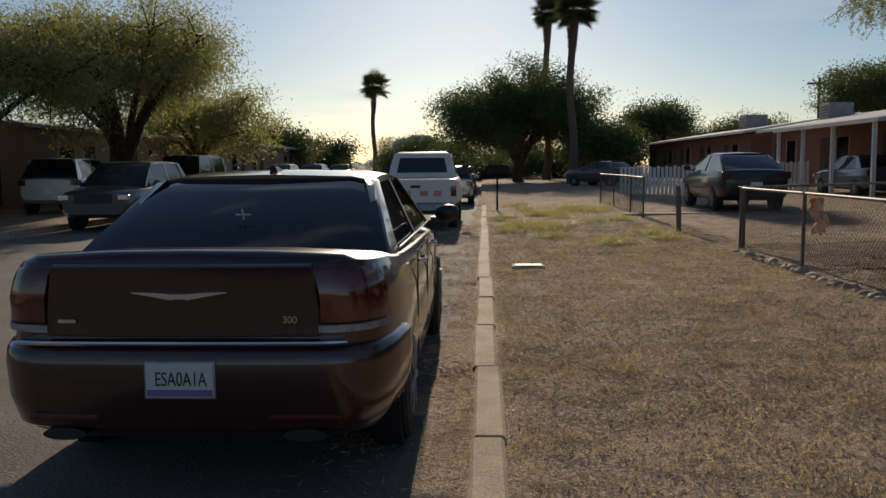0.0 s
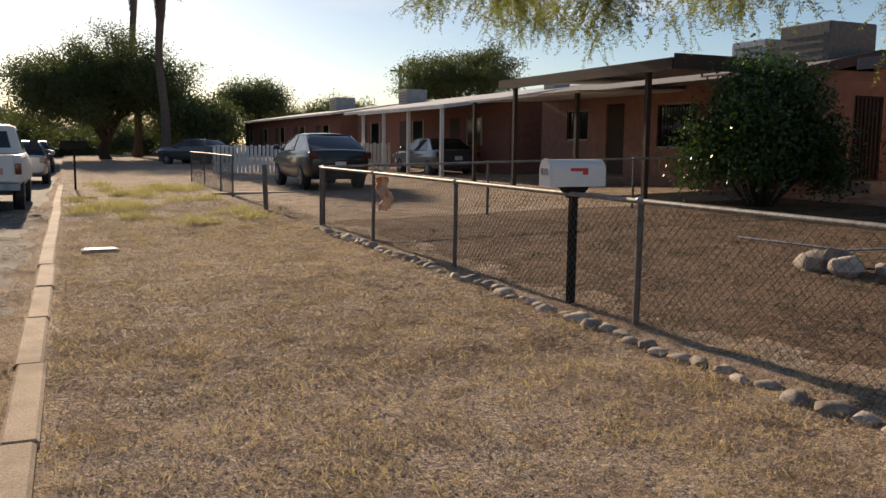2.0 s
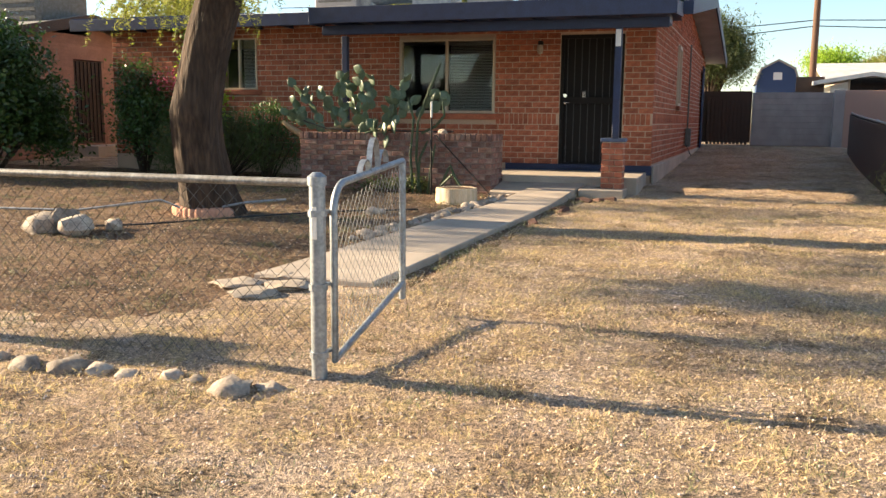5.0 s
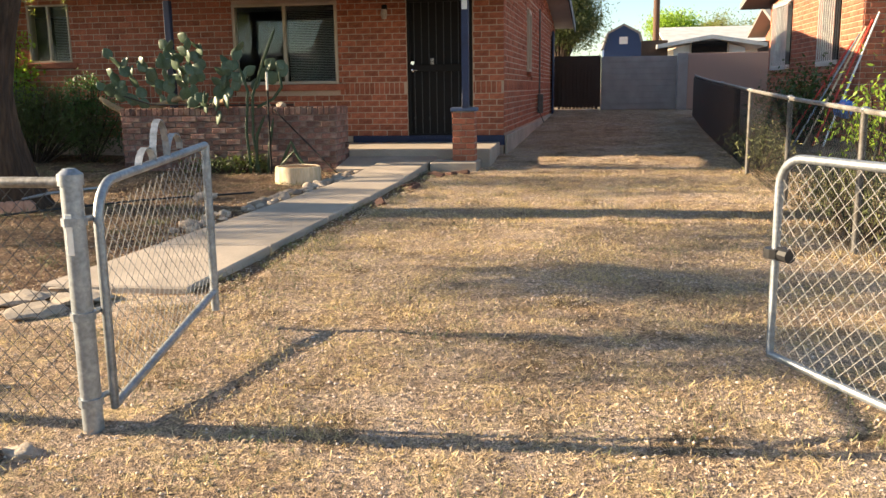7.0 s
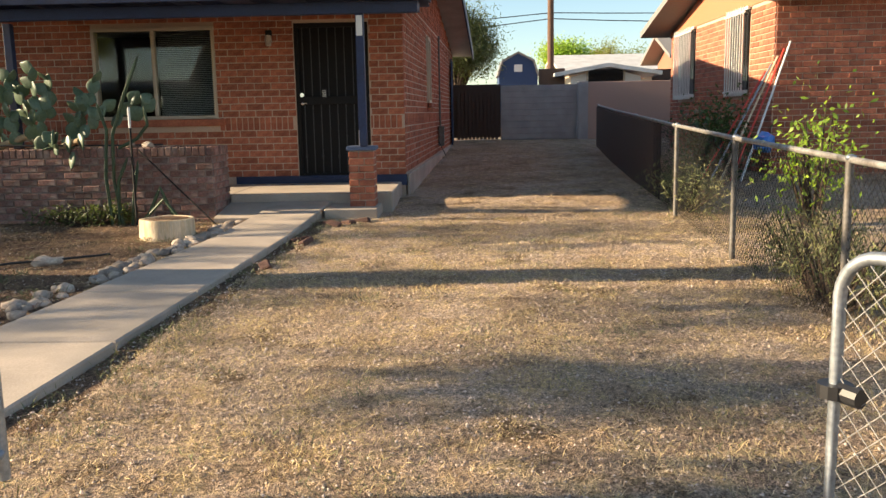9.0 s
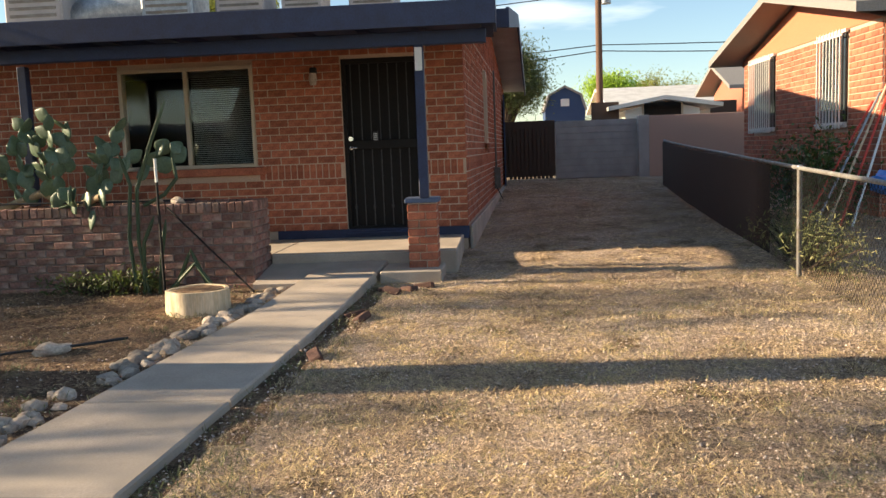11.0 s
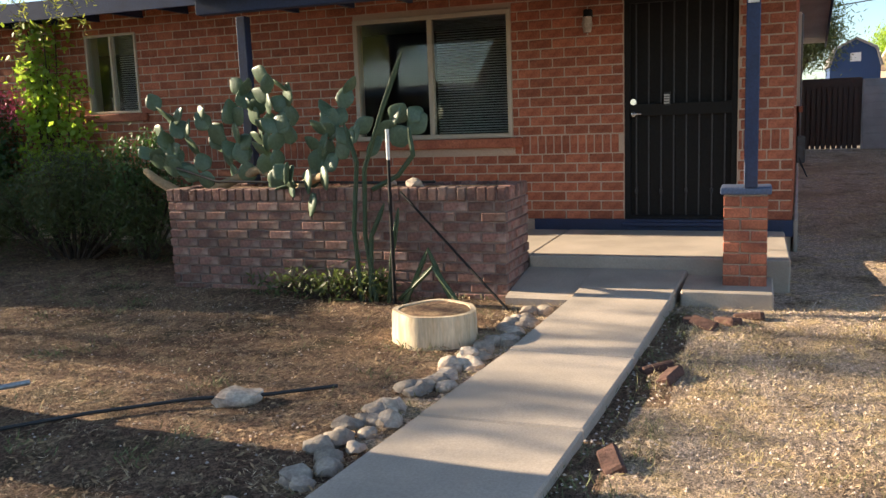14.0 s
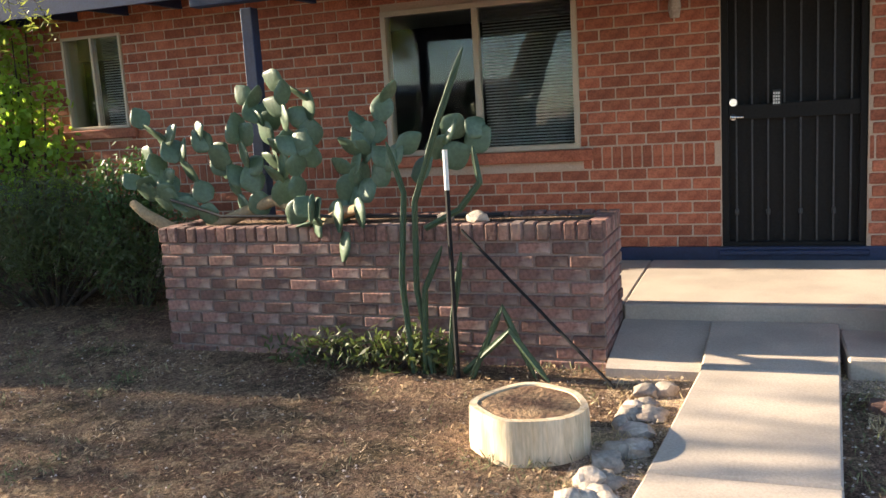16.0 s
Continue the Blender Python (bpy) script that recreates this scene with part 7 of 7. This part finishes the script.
lamps(car("parked_car", "black hatchback parked in the neighbouring driveway", (6.45, 22.6, G(6.45)), 0, 4.6, 1.80, M_NAVYCAR, HATCH, (0.12, 1.15, 2.5, 3.6), 1.53, 1.06, (0.9, 3.7), 0.34), 0.91, 0.95, 4.6, 0.75)
lamps(car("parked_car", "grey sports utility vehicle parked across the street, facing the camera side", (-9.95, 25.2, STREET), 180, 4.6, 1.88, M_GREYCAR, SUV, (0.1, 0.6, 2.6, 3.5), 1.72, 1.1, (0.85, 3.7), 0.37), 0.94, 0.98, 4.6, 0.85)
lamps(car("parked_car", "silver sports utility vehicle parked beyond the far kerb", (-13.6, 25.5, 0), 8, 4.6, 1.85, M_SILVER, SUV, (0.1, 0.5, 2.9, 3.6), 1.72, 1.1, (0.85, 3.7), 0.37), 0.92, 0.98, 4.6, 0.8)
lamps(car("parked_car", "dark van parked across the street behind another car", (-11.6, 34.5, 0), 180, 4.6, 1.85, M_NAVYCAR, SUV, (0.1, 0.4, 3.1, 3.7), 1.85, 1.15, (0.85, 3.7), 0.37), 0.92, 0.98, 4.6, 0.8)
lamps(car("parked_car", "dark grey sedan parked under the porch of the next house", (12.7, 28.6, 0.2), 0, 4.6, 1.8, M_GREYCAR, SED, (0.5, 1.2, 2.6, 3.4), 1.42, 0.96, (0.85, 3.7), 0.32), 0.9, 0.85, 4.6, 0.7)
for x, y, r, m, s in ((-12.3, 52, 180, M_SILVER, SED), (-12.0, 60, 180, M_GREYCAR, SED), (-11.8, 70, 180, M_SILVER, SUV), (-1.8, 33, 0, M_SILVER, SED), (-1.8, 44, 0, M_NAVYCAR, SUV), (8, 50, 40, M_GREYCAR, SUV)):
    lamps(car("parked_car", "distant parked car beside the street", (x, y, STREET if -11 < x < -0.6 else 0.05), r, 4.6, 1.8, m, s, (0.4, 1.1, 2.6, 3.4), 1.5, 1.0, (0.85, 3.7), 0.33), 0.9, 0.85, 4.6, 0.7)


# ---- loose litter on the ground ----
def litter():
    R = np.random.RandomState(9)

    def ground_z(x, y):
        g = np.interp(x, [-0.5, 3.6, 12, 18, 30], [0.0, 0.055, 0.27, 0.42, 0.75])
        return g

    M_TUFT = leaf_mat("dry_tuft", (0.62, 0.49, 0.28), (0.46, 0.36, 0.18), 0.2, 0.8)

    def scatter(name, label, n, x0, x1, y0, y1, L, W, material, up=0.15, clump=0.0, height=0.012, nclump=0, sig=0.07, zc=None):
        x, y = R.uniform(x0, x1, n), R.uniform(y0, y1, n)
        if clump:
            nc = nclump or max(3, n // 60)
            cx, cy = R.uniform(x0, x1, nc), R.uniform(y0, y1, nc)
            k = R.randint(0, len(cx), n)
            q = R.uniform(0, 1, n) < clump
            x = np.where(q, cx[k] + R.normal(0, sig, n), x)
            y = np.where(q, cy[k] + R.normal(0, sig, n), y)
        keep = ~((x > 4.8) & (x < 11.7) & (y > 2.77 - (x - 5.96) * 0.071) & (y < 3.75 - (x - 5.8) * 0.122))
        keep &= ~((x > 11.6) & (y > 1.6) & (y < 7)) & ((x > -0.42) | (zc is not None))
        if material is not M_GRASS:
            keep &= ~((x > 5.2) & (x < 11.4) & (y > 2.62 - (x - 5.96) * 0.071 + 0.05 * np.sin(x * 7)) & (y < 2.9))
        if material is M_STRAW and zc is None:
            keep &= ~((x > 4.0) & (y > 3.5) & (R.uniform(0, 1, n) < 0.8))
        x, y = x[keep], y[keep]
        n = len(x)
        z = ground_z(x, y) + np.array([0.022 * noise.noise(Vector((a * 0.9, b * 0.9, 0))) + 0.014 * noise.noise(Vector((a * 3.1, b * 3.1, 4))) if a > 0.1 else 0 for a, b in zip(x, y)])
        if zc is not None:
            z = z * 0 + zc
        a = R.uniform(0, 6.28, n)
        D = np.stack([np.cos(a), np.sin(a), np.abs(R.normal(0, up, n))], 1)
        N = np.stack([R.normal(0, 0.4, n), R.normal(0, 0.4, n), np.ones(n)], 1)
        LL = L * R.uniform(0.4, 1.4, n)
        P = np.stack([x, y, z + height + LL * 0.5 * np.abs(D[:, 2]) / np.linalg.norm(D, axis=1)], 1)
        ob = quads(name, P, D, N, LL, np.full(n, W), material, None, label, kind="stuff")
        return ob
    scatter("straw_litter", "loose dry straw strewn over the verge and driveway", 380000, -0.4, 12.0, -2.5, 7.0, 0.037, 0.0027, M_STRAW, 0.4, 0.72, 0.007, 3200, 0.055)
    scatter("straw_litter", "loose dry straw strewn over the farther verge", 80000, -0.4, 3.8, 5.0, 20.0, 0.06, 0.0055, M_STRAW, 0.3, 0.75, 0.01, 1400, 0.10)
    scatter("leaf_litter", "small brown leaf litter in the front garden", 34000, 3.7, 13.5, 3.4, 13.0, 0.04, 0.012, mat("leaf_litter", (0.30, 0.2, 0.11), 0.9, island=0.45), 0.25, 0.2)
    scatter("low_weeds", "thin green weeds sprouting from bare ground", 11000, -0.4, 12.0, -2.0, 4.2, 0.05, 0.004, M_GRASS, 1.0, 0.95, 0.012, 260, 0.09)
    scatter("low_weeds", "thin green weeds sprouting in the front garden", 9000, 3.8, 12.0, 3.5, 12.0, 0.055, 0.006, M_GRASS, 1.0, 0.85)
    scatter("edge_weeds", "green weeds along the edge of the walk", 3000, 4.6, 11.3, 2.25, 2.85, 0.06, 0.004, M_GRASS, 1.0, 0.9, 0.0, 110, 0.06)
    scatter("dry_grass", "tufts of tall dry grass on the verge", 9000, -0.2, 3.0, 15.0, 30.0, 0.2, 0.010, leaf_mat("dry_grass", (0.38, 0.35, 0.16), (0.42, 0.36, 0.18), 0.3), 1.1, 0.97, 0.0, 26, 0.2)
    scatter("dry_tufts", "short tufts of dry yellow grass on the verge and driveway", 62000, -0.4, 11.6, -2.6, 3.4, 0.045, 0.0038, M_TUFT, 0.7, 0.96, 0.0, 1500, 0.075)
    scatter("dry_tufts", "short tufts of dry yellow grass on the farther verge", 34000, -0.4, 3.3, 3.4, 16.0, 0.055, 0.0045, M_TUFT, 0.9, 0.96, 0.0, 1100, 0.08)
    scatter("gutter_litter", "straw and dirt litter in the gutter along the kerb", 12000, -1.5, -0.62, 1.0, 22.0, 0.07, 0.007, M_STRAW, 0.15, 0.8, 0.012, 90, 0.12, STREET + 0.012)
    scatter("straw_litter", "thin straw over the rear driveway", 16000, 12.0, 25.5, -2.2, 1.0, 0.08, 0.008, M_STRAW, 0.12, 0.4)
    n = 60000
    x, y = R.uniform(-0.35, 12, n), R.uniform(-2.5, 9, n)
    keep = ~((x > 4.8) & (x < 11.7) & (y > 2.77 - (x - 5.96) * 0.071) & (y < 3.75 - (x - 5.8) * 0.122)) & ~((x > 11.6) & (y > 1.6)) & ~((x > 3.9) & (y > 3.4) & (R.uniform(0, 1, n) < 0.85))
    x, y = x[keep], y[keep]
    g = Geo()
    vs, fs = ICO[1]
    vs = np.array([tuple(v) for v in vs])
    allv = []
    s = R.uniform(0.003, 0.010, len(x))
    z = ground_z(x, y)
    base = np.stack([x, y, z + 0.004], 1)
    octv = np.array([(1, 0, 0), (0, 1, 0), (-1, 0, 0), (0, -1, 0), (0, 0, 0.8)])
    V = base[:, None, :] + octv[None] * s[:, None, None] * R.uniform(0.7, 1.3, (len(x), 5, 1))
    zz = np.array([0.022 * noise.noise(Vector((a * 0.9, b * 0.9, 0))) + 0.014 * noise.noise(Vector((a * 3.1, b * 3.1, 4))) if a > 0.1 else 0 for a, b in zip(x, y)])
    V[:, :, 2] += zz[:, None]
    F = (np.arange(len(x))[:, None, None] * 5 + np.array([(0, 1, 4), (1, 2, 4), (2, 3, 4), (3, 0, 4)])[None]).reshape(-1, 3)
    me = bpy.data.meshes.new("gravel")
    me.from_pydata(V.reshape(-1, 3).tolist(), [], F.tolist())
    part("gravel", me, mat("gravel_stone", (0.52, 0.42, 0.35), 0.9, island=0.5), None, "small loose gravel on the driveway soil", kind="stuff")


litter()

# ---- brick faces of the main house ----
HOLES = [(DOOR[0] - 0.01, DOOR[1] + 0.01, DOOR[2] - 0.1, DOOR[3] + 0.01), (WIN[0], WIN[1], WIN[2] - 0.1, WIN[3]), (LWIN[0], LWIN[1], LWIN[2] - 0.1, LWIN[3])]
wall_rows("x", HX, HY0, HY1, 0.6, EAVE + 0.22, HOLES, 0.0905, 0.226, 0.05, -1, (3.6, 1.3), house, (M_BRICK, M_BRICKI), 0.0, 300, 0.003, (1.2, 1.28))
wall_rows("y", HY0, HX + 0.05, HX + HD, 0.62, EAVE + 0.22, [SWIN], 0.0905, 0.226, 0.05, -1, (HX, 1.3), house, (M_BRICK, M_BRICKI), 0.0, 300, 0.003, (1.2, 1.28))
wall_rows("y", HY0, HX + 0.05, HX + HD, EAVE + 0.24, EAVE + 1.0, [], 0.0905, 0.226, 0.05, -1, (HX, 1.3), house, (M_BRICK, M_BRICKI), 0.0, 0, 0.003, None, (HX + HD / 2, HD / 2, EAVE + 0.24, 0.8))
